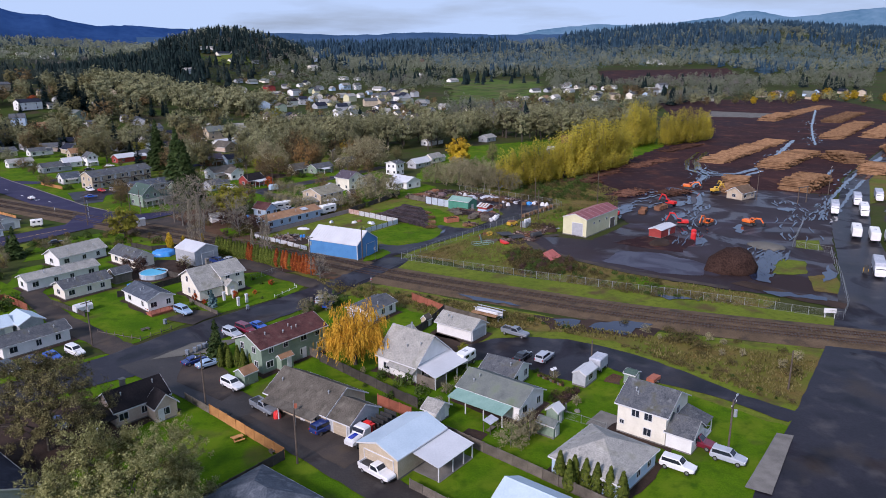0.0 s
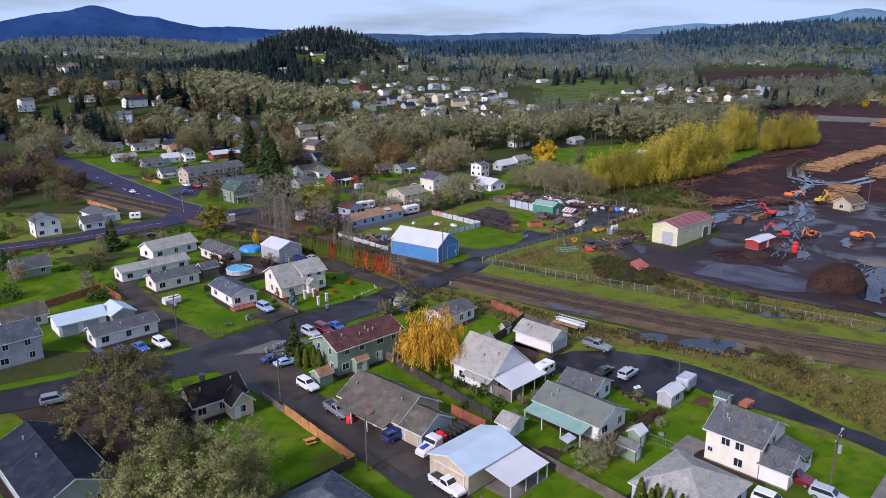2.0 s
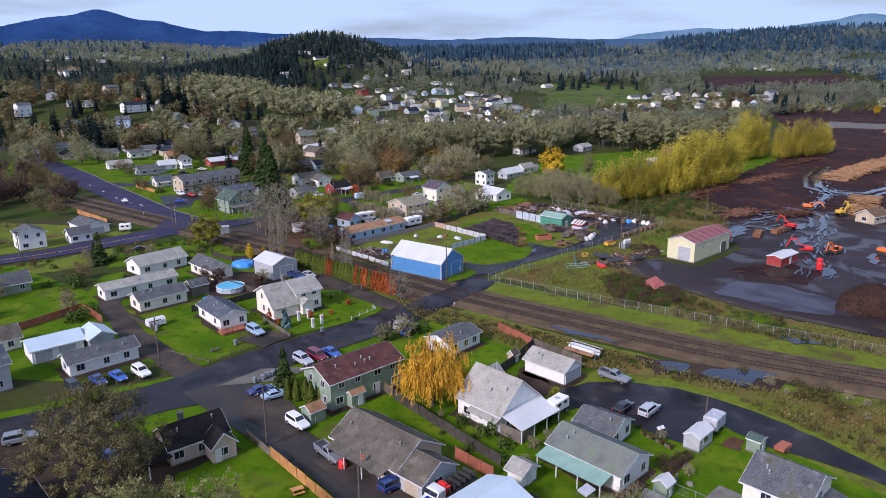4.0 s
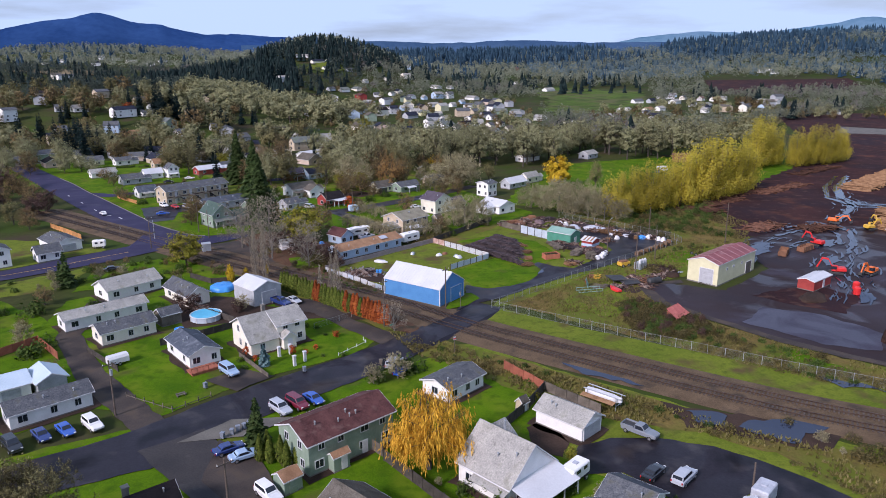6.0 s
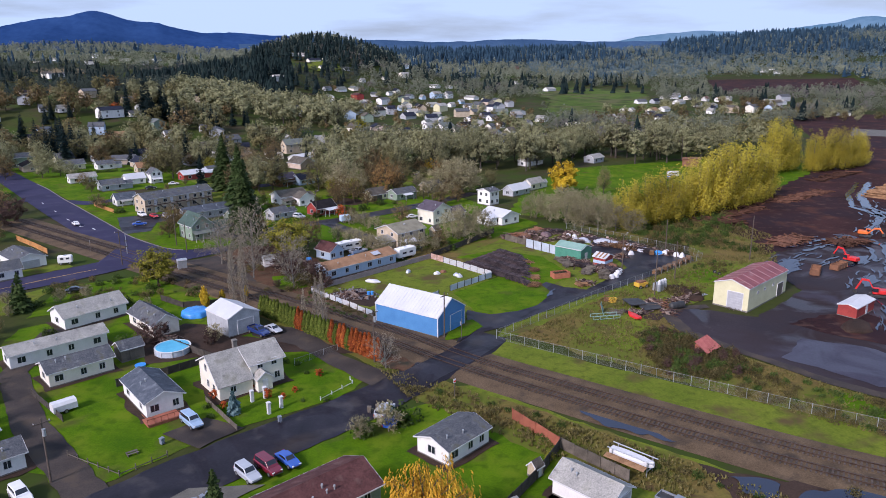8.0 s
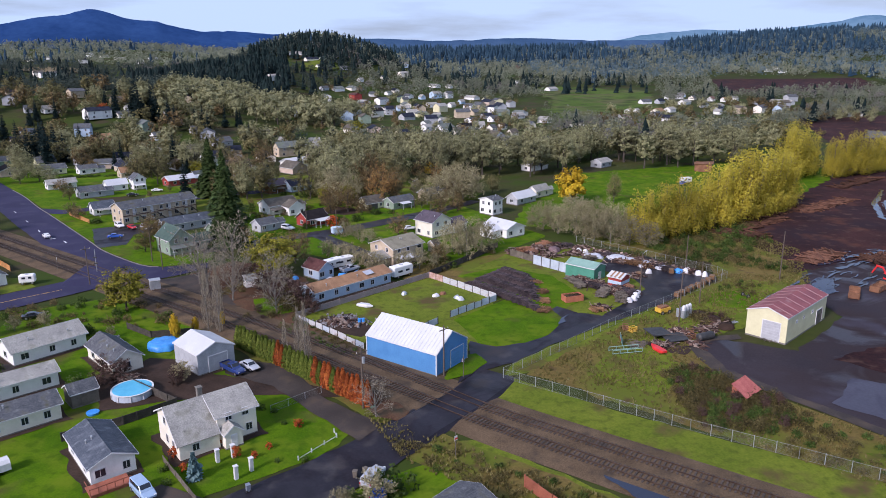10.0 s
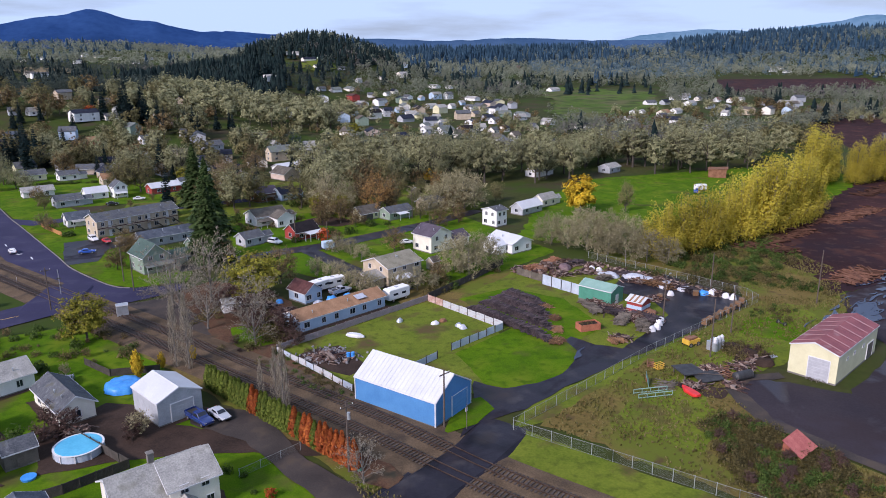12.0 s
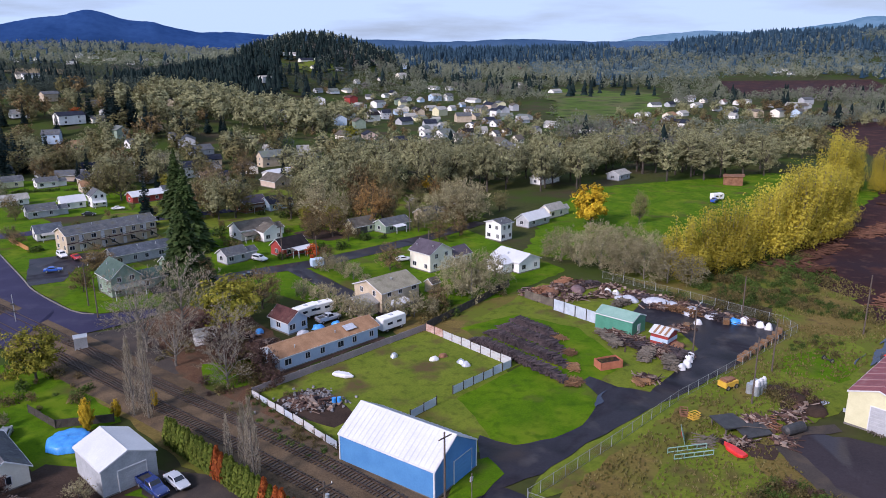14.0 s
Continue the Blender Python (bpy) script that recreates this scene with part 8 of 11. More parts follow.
def box_body(name, x, y, rot, l, w, z0, z1, mat, label, category, r=0.4, wins=True, axle=((-0.3,), (0.3,)), z=0.2):
    """A caravan, camper or trailer: rounded box on wheels."""
    c = thing(name, x, y, rot, label, category, z=z)
    part("body", loft(Shape(), [(-l / 2, w / 2 - 0.1, z0 + 0.1, z1 - 0.15, 0.12), (-l / 2 + 0.2, w / 2, z0, z1, 0.15), (l / 2 - 0.25, w / 2, z0, z1, 0.15), (l / 2, w / 2 - 0.1, z0 + 0.2, z1 - 0.3, 0.12)]), mat, c)
    if wins:
        part("window", Shape().box(-l * 0.3, -l * 0.08, -w / 2 - 0.03, w / 2 + 0.03, z0 + 1.0, z0 + 1.5), GLASS, c)
        part("window", Shape().box(l * 0.1, l * 0.3, -w / 2 - 0.03, w / 2 + 0.03, z0 + 1.0, z0 + 1.5), GLASS, c)
    part("roof_hatch", Shape().box(-0.35, 0.35, -0.35, 0.35, z1 - 0.02, z1 + 0.12), GREYTARP, c)
    wheels(c, [(a * l, sd * (w / 2 - 0.12)) for (a,) in axle for sd in (-1, 1)], r)
    return c


box_body("camper", 16.9, 116.3, 48, 4.2, 2.1, 0.9, 2.7, WHITE, "white slide-in camper with a blue roof panel", "camper")
box_body("caravan", -12.4, 243.5, 45, 6.2, 2.4, 0.5, 3.0, WHITE, "white travel trailer beside the mobile home", "caravan")
box_body("caravan", -105, 238, 20, 3.6, 2.0, 0.5, 2.4, WHITE, "small white caravan beside the side road", "caravan")
box_body("caravan", -28.5, 252, 40, 6, 2.3, 0.5, 2.8, WHITE, "white camper beside the pale blue garage", "caravan")
box_body("caravan", 101.5, 376, 20, 5, 2.2, 0.5, 2.7, WHITE, "white caravan standing in the meadow", "caravan")
box_body("cargo_trailer", -35.5, 287.5, 30, 3.4, 2.0, 0.5, 2.5, PALEBLUE, "pale blue cargo trailer at the roadside", "trailer", wins=False)
box_body("cargo_trailer", 39.8, 111.6, 48, 3.6, 2.2, 0.5, 2.5, GREYTARP, "grey cargo trailer beside the lane", "trailer", wins=False)
box_body("motor_home", -31, 249.5, 50, 6, 2.3, 0.6, 2.9, WHITE, "white motor home beside a garage", "motor home")
for x, y, rot in ((126, 156, 237), (143, 188, 57), (145, 183, 57), (147, 179, 57), (174, 231, 237), (165, 215, 237), (158, 220, 237), (186, 236, 237)):
    c = box_body("lorry", x, y, rot, 8.5, 2.5, 1.0, 3.4, WHITE if int(x) % 2 else GREYTARP, "white box lorry parked in the yard", "lorry", 0.5, False)
    part("cab", loft(Shape(), [(4.4, 1.15, 0.6, 2.7, 0.15), (5.6, 1.2, 0.6, 2.7, 0.2), (6.4, 1.15, 0.6, 1.7, 0.2)]), WHITE, c)
    part("windscreen", Shape().box(5.55, 6.0, -1.0, 1.0, 1.75, 2.4), GLASS, c)
    tagged(c, group="parked lorries")
c = thing("forklift", 122.4, 155.6, 237, "small yellow forklift beside a lorry", "forklift", z=0.2)
part("body", Shape().box(-0.9, 0.7, -0.55, 0.55, 0.4, 1.2), MACHYEL, c)
part("guard", Shape().box(-0.6, 0.5, -0.5, -0.42, 1.2, 2.1).box(-0.6, 0.5, 0.42, 0.5, 1.2, 2.1).box(-0.6, 0.5, -0.5, 0.5, 2.1, 2.18), BLACKM, c)
part("fork", Shape().box(0.7, 0.85, -0.4, 0.4, 0.2, 2.2).box(0.85, 1.8, -0.4, -0.25, 0.2, 0.28).box(0.85, 1.8, 0.25, 0.4, 0.2, 0.28), BLACKM, c)
wheels(c, [(-0.6, -0.5), (-0.6, 0.5), (0.5, -0.5), (0.5, 0.5)], 0.32)
c = thing("timber_gate", 155.4, 234.3, 20, "tall wooden goalpost frame at the yard gate", "gate frame")
part("post", Shape().tube((-2.2, 0, 0), (-2.2, 0, 6), 0.18, 0.16, 8), POLE, c)
part("post", Shape().tube((2.2, 0, 0), (2.2, 0, 6), 0.18, 0.16, 8), POLE, c)
part("beam", Shape().box(-2.6, 2.6, -0.15, 0.15, 5.7, 6.0), POLE, c)
# tow truck and its wrecked load
c = thing("tow_truck", -1.2, 93.2, 228, "white and blue recovery lorry with a loaded deck", "tow truck", z=0.2)
part("bonnet", loft(Shape(), [(1.4, 1.0, 0.6, 1.7, 0.15), (2.9, 0.95, 0.6, 1.55, 0.2), (3.4, 0.85, 0.65, 1.3, 0.15)]), TRIM, c)
part("stripe", Shape().box(1.6, 3.0, -0.35, 0.35, 1.55, 1.715), paint((0.02, 0.04, 0.4)), c, "blue bonnet stripe")
part("cab", loft(Shape(), [(-0.2, 1.1, 0.6, 2.5, 0.15), (1.0, 1.1, 0.6, 2.5, 0.2), (1.5, 1.05, 0.6, 1.7, 0.15)]), TRIM, c)
part("windscreen", Shape().box(0.95, 1.42, -0.95, 0.95, 1.65, 2.3), GLASS, c)
part("deck", Shape().box(-6.2, -0.4, -1.2, 1.2, 0.95, 1.15), BLACKM, c)
for k in range(6):
    part("frame_bar", Shape().box(-6 + k, -5.88 + k, -1.15, 1.15, 1.15, 2.0), BLACKM, c)
part("engine", Shape().box(-1.4, -0.6, -0.9, 0.9, 1.15, 2.2).box(-1.2, -0.8, -0.5, 0.5, 2.2, 2.5), MACHRED, c, "red machine part")
wheels(c, [(2.4, -1), (2.4, 1), (-4, -1), (-4, 1), (-5, -1), (-5, 1)], 0.5)


def excavator(x, y, rot, mat, label, boom=1.0, swing=0):
    e = thing("excavator", x, y, rot, label, "excavator", z=0.15)
    for sd in (-1, 1):
        part("track", loft(Shape(), [(-2.0, 0.3, 0.25, 0.7, 0.1), (-1.7, 0.3, 0.05, 0.9, 0.15), (1.7, 0.3, 0.05, 0.9, 0.15), (2.0, 0.3, 0.25, 0.7, 0.1)]), BLACKM, e, m=pose(0, sd * 1.25, 0))
    part("turntable", Shape().tube((0, 0, 0.7), (0, 0, 1.1), 0.9, 0.9, 12).box(-1.2, 1.2, -0.9, 0.9, 0.4, 0.8), BLACKM, e)
    part("body", loft(Shape(), [(-2.6, 1.2, 1.1, 2.1, 0.25), (-2.2, 1.35, 1.1, 2.3, 0.2), (0.4, 1.35, 1.1, 2.2, 0.15), (0.9, 1.3, 1.1, 1.7, 0.1)]), mat, e)
    cab_ = part("cab", Shape().box(0.0, 1.5, 0.35, 1.35, 1.15, 2.9), mat, e)
    part("cab_glass", Shape().box(0.2, 1.53, 0.32, 1.38, 1.7, 2.7), GLASS, cab_)
    b = Shape()
    pts = [(0.9, 1.6), (2.6, 4.2 * boom), (4.6, 4.4 * boom)]
    for (xa, za), (xb, zb) in zip(pts, pts[1:]):
        b.add([(xa, -0.2, za - 0.3), (xa, 0.2, za - 0.3), (xa, 0.2, za + 0.25), (xa, -0.2, za + 0.25), (xb, -0.2, zb - 0.28), (xb, 0.2, zb - 0.28), (xb, 0.2, zb + 0.22), (xb, -0.2, zb + 0.22)], [(0, 1, 2, 3), (7, 6, 5, 4), (0, 4, 5, 1), (1, 5, 6, 2), (2, 6, 7, 3), (3, 7, 4, 0)])
    part("boom", b, mat, e)
    part("stick", Shape().slab([(4.4, -0.15, 4.6 * boom), (4.4, 0.15, 4.6 * boom), (5.9, 0.15, 1.7), (5.9, -0.15, 1.7)], 0.4), mat, e)
    part("bucket", Shape().prism([(5.5, 1.8), (6.2, 1.9), (6.3, 1.0), (5.6, 0.5), (5.2, 1.0)], -0.55, 0.55, "y"), BLACKM, e)
    e.scale = (0.82, 0.82, 0.82)
    return e


for x, y, r, mt, lb, bm_ in [(107, 208, 215, ORANGE, "orange excavator in the log yard", 1.0), (120, 206, 300, ORANGE, "orange excavator with its arm stretched low", 0.75), (127.5, 265.5, 330, ORANGE, "orange log loader among the stacks", 0.8), (134, 256, 20, MACHYEL, "yellow log loader beside the stacks", 0.9),
                         (107.5, 237, 120, MACHRED, "red and white loader in the log yard", 1.0), (99, 209, 160, MACHRED, "red crane machine beside the hut", 1.1), (82, 224, 150, MACHRED, "red excavator behind the warehouse", 0.7), (140, 262, 90, MACHYEL, "yellow machine among log stacks", 0.8)]:
    excavator(x, y, r, mt, lb, bm_)
house(88.5, 199, 40, 9.4, 4.2, 2.5, 0.5, "x", REDW, M_WHITE, "small red hut with a white roof", "", [("R", 0.5, TRIM)], over=0.15, vents=0, name="hut", category="hut")
house(138.6, 246, 30, 9, 7, 2.8, 1.8, "x", BEIGE, R_CABIN, "brown-roofed cabin in the log yard", "R2x1 L1x1", vents=0, name="cabin", category="cabin")
for x, y in ((95, 192), (97, 196)):
    solid("red_tank", Shape().tube((0, 0, 0.3), (0, 0, 1.9), 0.8, 0.8, 12).tube((0, 0, 1.9), (0, 0, 2.2), 0.8, 0.3, 12), MACHRED, "small upright red tank on gravel", "tank", at=pose(x, y, 0.1))
# collapsed red-roofed hut in the brambles
h = thing("ruined_hut", 49, 178, 35, "collapsed red-roofed hut sunk in brambles", "hut")
part("roof", Shape().slab([(-2.2, -1.8, 0.7), (2.2, -1.6, 1.1), (2.0, 1.5, 2.5), (-2.0, 1.3, 2.1)], 0.1), surface("faded red boards", (0.28, 0.07, 0.06), (0.42, 0.13, 0.11), 0.8, 1, 5, 0.2, bands=0.2), h)
part("wall", Shape().box(-1.9, 1.9, 0.2, 1.2, 0, 1.6), REDWOOD, h)

# ---- logs and timber ----
LOG = {}


def log_pile(x, y, rot, length, wide, tall, lie, mat, label, seed, r0=0.16, r1=0.3, log=11.0, name="log_pile", n_max=400, singles=9):
    """A stack of logs lying across its length; the topmost are parts of their own, the rest is joined."""
    rng = random.Random(seed)
    p = thing(name, x, y, rot, label, "log pile")
    if mat.name not in LOG:
        LOG[mat.name] = recalc(Shape().tube((0, -0.5, 0), (0, 0.5, 0), 1.0, 0.85, 7).mesh("log", mat))
    rows = []
    z = 0.25
    while z < tall and len(rows) < n_max:
        w = length * (1 - 0.35 * z / max(tall, 1))
        u = -w / 2
        while u < w / 2 and len(rows) < n_max:
            r = rng.uniform(r0, r1)
            rows.append((u, rng.gauss(0, log * 0.05), z + rng.gauss(0, 0.06), r, log * rng.uniform(0.75, 1.1), math.degrees(rng.gauss(0, lie)), rng.gauss(0, 1.5 + 8 * lie)))
            u += r * rng.uniform(2.0, 2.6)
        z += (r0 + r1) * 0.85
    s = Shape()
    for i, (u, o, z, r, l, a, t) in enumerate(rows):
        m = pose(u, o, z, t, 0, a) @ Matrix.Diagonal((r, l, r, 1))
        if i >= len(rows) - singles:
            part("log", None, mat, p, mesh=LOG[mat.name], m=m)
        else:
            s.add([m @ v.co for v in LOG[mat.name].vertices], [tuple(f.vertices) for f in LOG[mat.name].polygons])
    if s.f:
        tagged(part("log", s, mat, p), kind="stuff")
    return p


log_pile(205, 362, 43, 110, 12, 4.5, 0.02, LOGWOOD, "long deck of reddish-brown sawlogs", 1, 0.22, 0.4, 12)
log_pile(208, 327, 43, 66, 12, 4.5, 0.02, LOGWOOD, "deck of pale brown sawlogs", 2, 0.22, 0.4, 12)
log_pile(176, 264, 40, 30, 10, 4, 0.03, LOGWOOD, "deck of pale brown sawlogs", 3, 0.22, 0.4, 11)
log_pile(150, 271, 60, 14, 8, 3.2, 0.05, LOGWOOD, "small deck of reddish logs", 4, 0.2, 0.36, 9)
log_pile(143, 259, 25, 13, 7, 2.4, 0.1, LOGWOOD, "rough pile of split logs behind the cabin", 26, 0.16, 0.3, 6)
log_pile(232, 322, 90, 22, 10, 4, 0.03, LOGWOOD, "deck of brown sawlogs in the yard", 5, 0.22, 0.4, 11)
log_pile(318, 440, 45, 120, 12, 4.5, 0.02, LOGWOOD, "long remote deck of stacked sawlogs", 6, 0.25, 0.45, 12)
log_pile(270, 330, 60, 60, 12, 4, 0.02, LOGWOOD, "remote deck of stacked sawlogs", 7, 0.25, 0.45, 12)
log_pile(335, 428, 43, 90, 12, 4, 0.03, LOGWOOD, "long remote deck of brown sawlogs", 17, 0.25, 0.45, 12)
log_pile(365, 512, 43, 90, 12, 4, 0.03, LOGWOOD, "remote deck of stacked brown sawlogs", 21, 0.25, 0.45, 12)
log_pile(318, 522, 43, 60, 12, 3, 0.04, LOGWOOD, "remote low deck of pale sawlogs", 22, 0.25, 0.45, 12)
log_pile(226, 291, 43, 24, 10, 3.5, 0.04, LOGWOOD, "deck of red-brown sawlogs beside the road", 23, 0.2, 0.36, 10)
log_pile(185, 385, 40, 70, 9, 1.2, 0.5, BARKLOG, "low row of scattered red-brown logs", 24, 0.14, 0.28, 8, n_max=80)
log_pile(118, 258, 20, 12, 6, 1.2, 0.5, BARKLOG, "low pile of dark logs beside the loader", 25, 0.14, 0.26, 8)
log_pile(360, 560, 43, 160, 12, 4, 0.02, LOGWOOD, "remote deck of stacked brown sawlogs", 18, 0.25, 0.45, 12)
log_pile(101, 300, 38, 46, 8, 1.0, 0.5, BARKLOG, "low row of scattered red-brown logs", 8, 0.14, 0.26, 8, n_max=80)
log_pile(140, 331, 38, 44, 8, 1.1, 0.5, BARKLOG, "low row of scattered red-brown logs", 9, 0.14, 0.26, 8, n_max=80)
log_pile(120, 322, 38, 50, 8, 0.9, 0.5, BARKLOG, "low row of scattered brown logs", 19, 0.14, 0.26, 8, n_max=80)
log_pile(102, 260, 35, 18, 6, 1.0, 0.5, BARKLOG, "low pile of red-brown logs", 10, 0.14, 0.26, 8)
log_pile(93, 284, 30, 10, 6, 0.9, 0.5, BARKLOG, "small pile of long logs", 20, 0.14, 0.24, 9)
for i, (xa, ya, xb, yb) in enumerate([(3.5, 238.5, 20.5, 217.5), (6.5, 242, 21.5, 224), (9.5, 245.2, 21.8, 230.6), (12.6, 248.4, 20.8, 238)]):
    log_pile((xa + xb) / 2, (ya + yb) / 2, math.degrees(math.atan2(yb - ya, xb - xa)), math.hypot(xb - xa, yb - ya), 3, 1.7, 0.3, LOGDARK, "long ridge of dark salvaged timber and poles", 30 + i, 0.09, 0.17, 1.95, "timber_stack", 640, 60)
    log_pile(xb + 0.3, yb + 0.6, 60 + 25 * i, 3.2, 2, 0.8, 0.6, LOGWOOD, "loose reddish boards at the end of a ridge", 54 + i, 0.04, 0.09, 2.4, "timber_heap", 60, 6)
for i, (x, y, r, l, t) in enumerate([(31, 238, 100, 9, 1.2), (35, 234.5, 120, 7, 1.4), (36.5, 230, 60, 7, 1.5), (40.5, 231, 140, 6, 1.3), (39.5, 226, 80, 6, 1.5), (42.5, 228.5, 30, 5, 1.3)]):
    log_pile(x, y, r, l, 3, t, 0.7, LOGDARK if i % 2 else OLDWOOD, "heap of salvaged grey boards and beams", 40 + i, 0.06, 0.13, 2.8, "timber_heap", 170)
log_pile(32.8, 218.5, 20, 3.6, 2, 1.4, 0.1, LOGWOOD, "small cart of reddish boards", 50, 0.06, 0.12, 2.6, "timber_heap", 70)
log_pile(20.5, 219, 150, 4, 3, 0.7, 0.5, LOGWOOD, "loose reddish boards beside the stacks", 51, 0.05, 0.1, 3, "timber_heap", 50)
for i, (x, y, r, l, t, mt) in enumerate([(22, 267, 30, 7, 1.6, RUST), (27, 273, 60, 8, 1.8, RUST), (33, 271, 20, 6, 1.4, LOGDARK), (44, 262, 135, 9, 1.5, LOGDARK), (50, 253, 135, 8, 1.3, LOGWOOD), (56, 249, 120, 6, 1.2, LOGDARK), (38, 258, 40, 5, 1.2, OLDWOOD)]):
    log_pile(x, y, r, l, 3, t, 0.6, mt, "heap of rusty scrap and old timber", 60 + i, 0.06, 0.16, 2.8, "scrap_heap", 150)

# ---- salvage yard and loose things ----
def lumpy(name, x, y, sx, sy, sz, mat, label, category, seed=1, z=0.0, group=""):
    """A soft or heaped body with an uneven outline."""
    rng = random.Random(seed)
    bm = bmesh.new()
    bmesh.ops.create_icosphere(bm, subdivisions=3, radius=1.0)
    for v in bm.verts:
        k = 1 + 0.28 * noise.noise(v.co * 1.6 + Vector((seed * 3.1, 0, 0))) + 0.12 * noise.noise(v.co * 4.0 + Vector((0, seed, 0)))
        v.co = Vector((v.co.x * k * sx, v.co.y * k * sy, max(-0.15, v.co.z) * k * sz))
    me = bpy.data.meshes.new(name)
    bm.to_mesh(me)
    bm.free()
    me.polygons.foreach_set("use_smooth", [True] * len(me.polygons))
    me.materials.append(mat)
    ob = new(name, me)
    ob.matrix_basis = pose(x, y, z, 0, 0, rng.uniform(0, 360))
    return tagged(ob, label, category, group)


for i, (x, y) in enumerate([(42.2, 225), (44.0, 228.6), (40.8, 223.9), (43.2, 227.2), (60.5, 246), (63.3, 244.3), (36.7, 266), (51.2, 246), (61.4, 247.2), (38.4, 265), (64.5, 243)]):
    lumpy("bulk_bag", x, y, 0.85, 0.85, 1.2, TRIM, "bulging white bulk bag on the yard", "bag", i + 1, 0.1, "white bulk bags")
for i, (x, y, sx, sy, mt) in enumerate([(46, 259, 3.4, 1.8, GREYTARP), (52, 252.5, 2.6, 1.7, GREYTARP), (55.5, 249.5, 1.6, 1.3, GREYTARP), (40, 261, 2.8, 1.6, GREYTARP), (49, 256.5, 2.2, 1.5, GREYTARP), (59, 246.5, 1.6, 1.1, TARP), (30, 268, 2.4, 1.6, PURPLETARP), (23, 265, 3, 2, RUST), (43, 233.5, 2.0, 1.2, RUST)]):
    lumpy("sheeted_mound", x, y, sx, sy, 1.3, mt, "heap covered with crumpled sheeting", "heap", i + 20)
for i, (x, y) in enumerate([(53, 227.5), (54.5, 229), (56.5, 231), (58, 232.6), (60, 234.5), (62, 236.5), (63.8, 238.4), (65.5, 240.6), (48, 243.5), (57, 246)]):
    c = thing("crate", x, y, 45 + i * 3, "brown wooden crate beside the fence", "crate", "wooden crates", 0.12)
    part("box", Shape().box(-0.75, 0.75, -0.6, 0.6, 0.12, 1.1), LOGWOOD, c)
    for k in (-0.6, 0, 0.6):
        part("batten", Shape().box(k - 0.06, k + 0.06, -0.63, 0.63, 0.0, 1.13), OLDWOOD, c)
h = thing("sheet_wall", 26.5, 250.5, 135 - 3, "long pale corrugated sheet wall of the salvage yard", "wall")
s = Shape()
for j in range(61):
    s.v += [(-6 + j * 0.2, 0.04 * (1 if j % 2 else -1), 0), (-6 + j * 0.2, 0.04 * (1 if j % 2 else -1), 2.6)]
s.f = [(2 * j, 2 * j + 2, 2 * j + 3, 2 * j + 1) for j in range(60)]
part("sheets", s, BLUESHEET, h)
for k in range(5):
    part("post", Shape().box(-6 + 3 * k - 0.06, -6 + 3 * k + 0.06, 0.06, 0.18, 0, 2.6), DARKWOOD, h)
# red-and-blue band of the striped shed
h = find("red and blue shed")
part("blue_band", Shape().box(-2.05, 2.05, -1.79, -1.74, 0.9, 1.7).box(-2.06, -2.0, -1.78, 1.78, 0.9, 1.7), PALEBLUE, h, "pale blue band")
for k in range(3):
    part("roof_stripe", Shape().slab([(-2.4, -1.5 + k * 1.1, 2.72), (-2.4, -1.05 + k * 1.1, 2.72), (0, -1.05 + k * 1.1, 3.52), (0, -1.5 + k * 1.1, 3.52)], 0.04), R_TAN, h)
c = thing("planter_pen", 28.2, 225.2, 20, "rust-red sheet pen overgrown with weeds", "pen")
for a, b in (((-2.2, -1.2), (2.2, -1.2)), ((2.2, -1.2), (2.2, 1.2)), ((2.2, 1.2), (-2.2, 1.2)), ((-2.2, 1.2), (-2.2, -1.2))):
    part("sheet", Shape().box(min(a[0], b[0]) - 0.04, max(a[0], b[0]) + 0.04, min(a[1], b[1]) - 0.04, max(a[1], b[1]) + 0.04, 0, 1.5), surface("rust-red sheet", (0.3, 0.09, 0.05), (0.45, 0.16, 0.09), 0.7, 1, 5, 0.2), c)
part("soil", Shape().box(-2.15, 2.15, -1.15, 1.15, 0, 1.2), EARTH, c)
for k in range(3):
    tree("bramble", 27 + k * 1.2, 224.8 + k * 0.4, 2.2, 0.5)
# silver tanks with white bottles
c = thing("tank_rack", 50.5, 215, 40, "cluster of upright steel tanks with white bottles on top", "tanks")
for i in range(2):
    for j in range(3):
        part("tank", Shape().tube((j * 1.1 - 1.1, i * 1.2 - 0.6, 0), (j * 1.1 - 1.1, i * 1.2 - 0.6, 1.75), 0.54, 0.54, 12), STEEL, c)
        if i == 0:
            part("bottle", Shape().tube((j * 1.1 - 1.1, -0.6, 1.75), (j * 1.1 - 1.1, -0.6, 2.5), 0.4, 0.4, 10).tube((j * 1.1 - 1.1, -0.6, 2.5), (j * 1.1 - 1.1, -0.6, 2.85), 0.4, 0.14, 10), TRIM, c)
# scrap in the grass
c = thing("yellow_machine", 46.5, 216.8, 30, "old yellow machine with a load, rusting in the grass", "machine")
part("body", Shape().box(-1.5, 1.5, -0.9, 0.9, 0.5, 1.4), MACHYEL, c)
part("load", Shape().box(-1.2, 0.3, -0.7, 0.7, 1.4, 1.8).box(0.5, 1.2, -0.5, 0.5, 1.4, 1.7), RUST, c)
wheels(c, [(-1, -0.9), (-1, 0.9), (1, -0.9), (1, 0.9)], 0.45)
c = thing("platform", 41.8, 203.5, 25, "dark tar-covered timber platform in the weeds", "platform")
part("deck", Shape().slab([(-2.6, -1.8, 1.3), (2.0, -2.2, 0.9), (2.4, 1.8, 1.0), (-2.2, 2.0, 1.5)], 0.2), BLACKM, c)
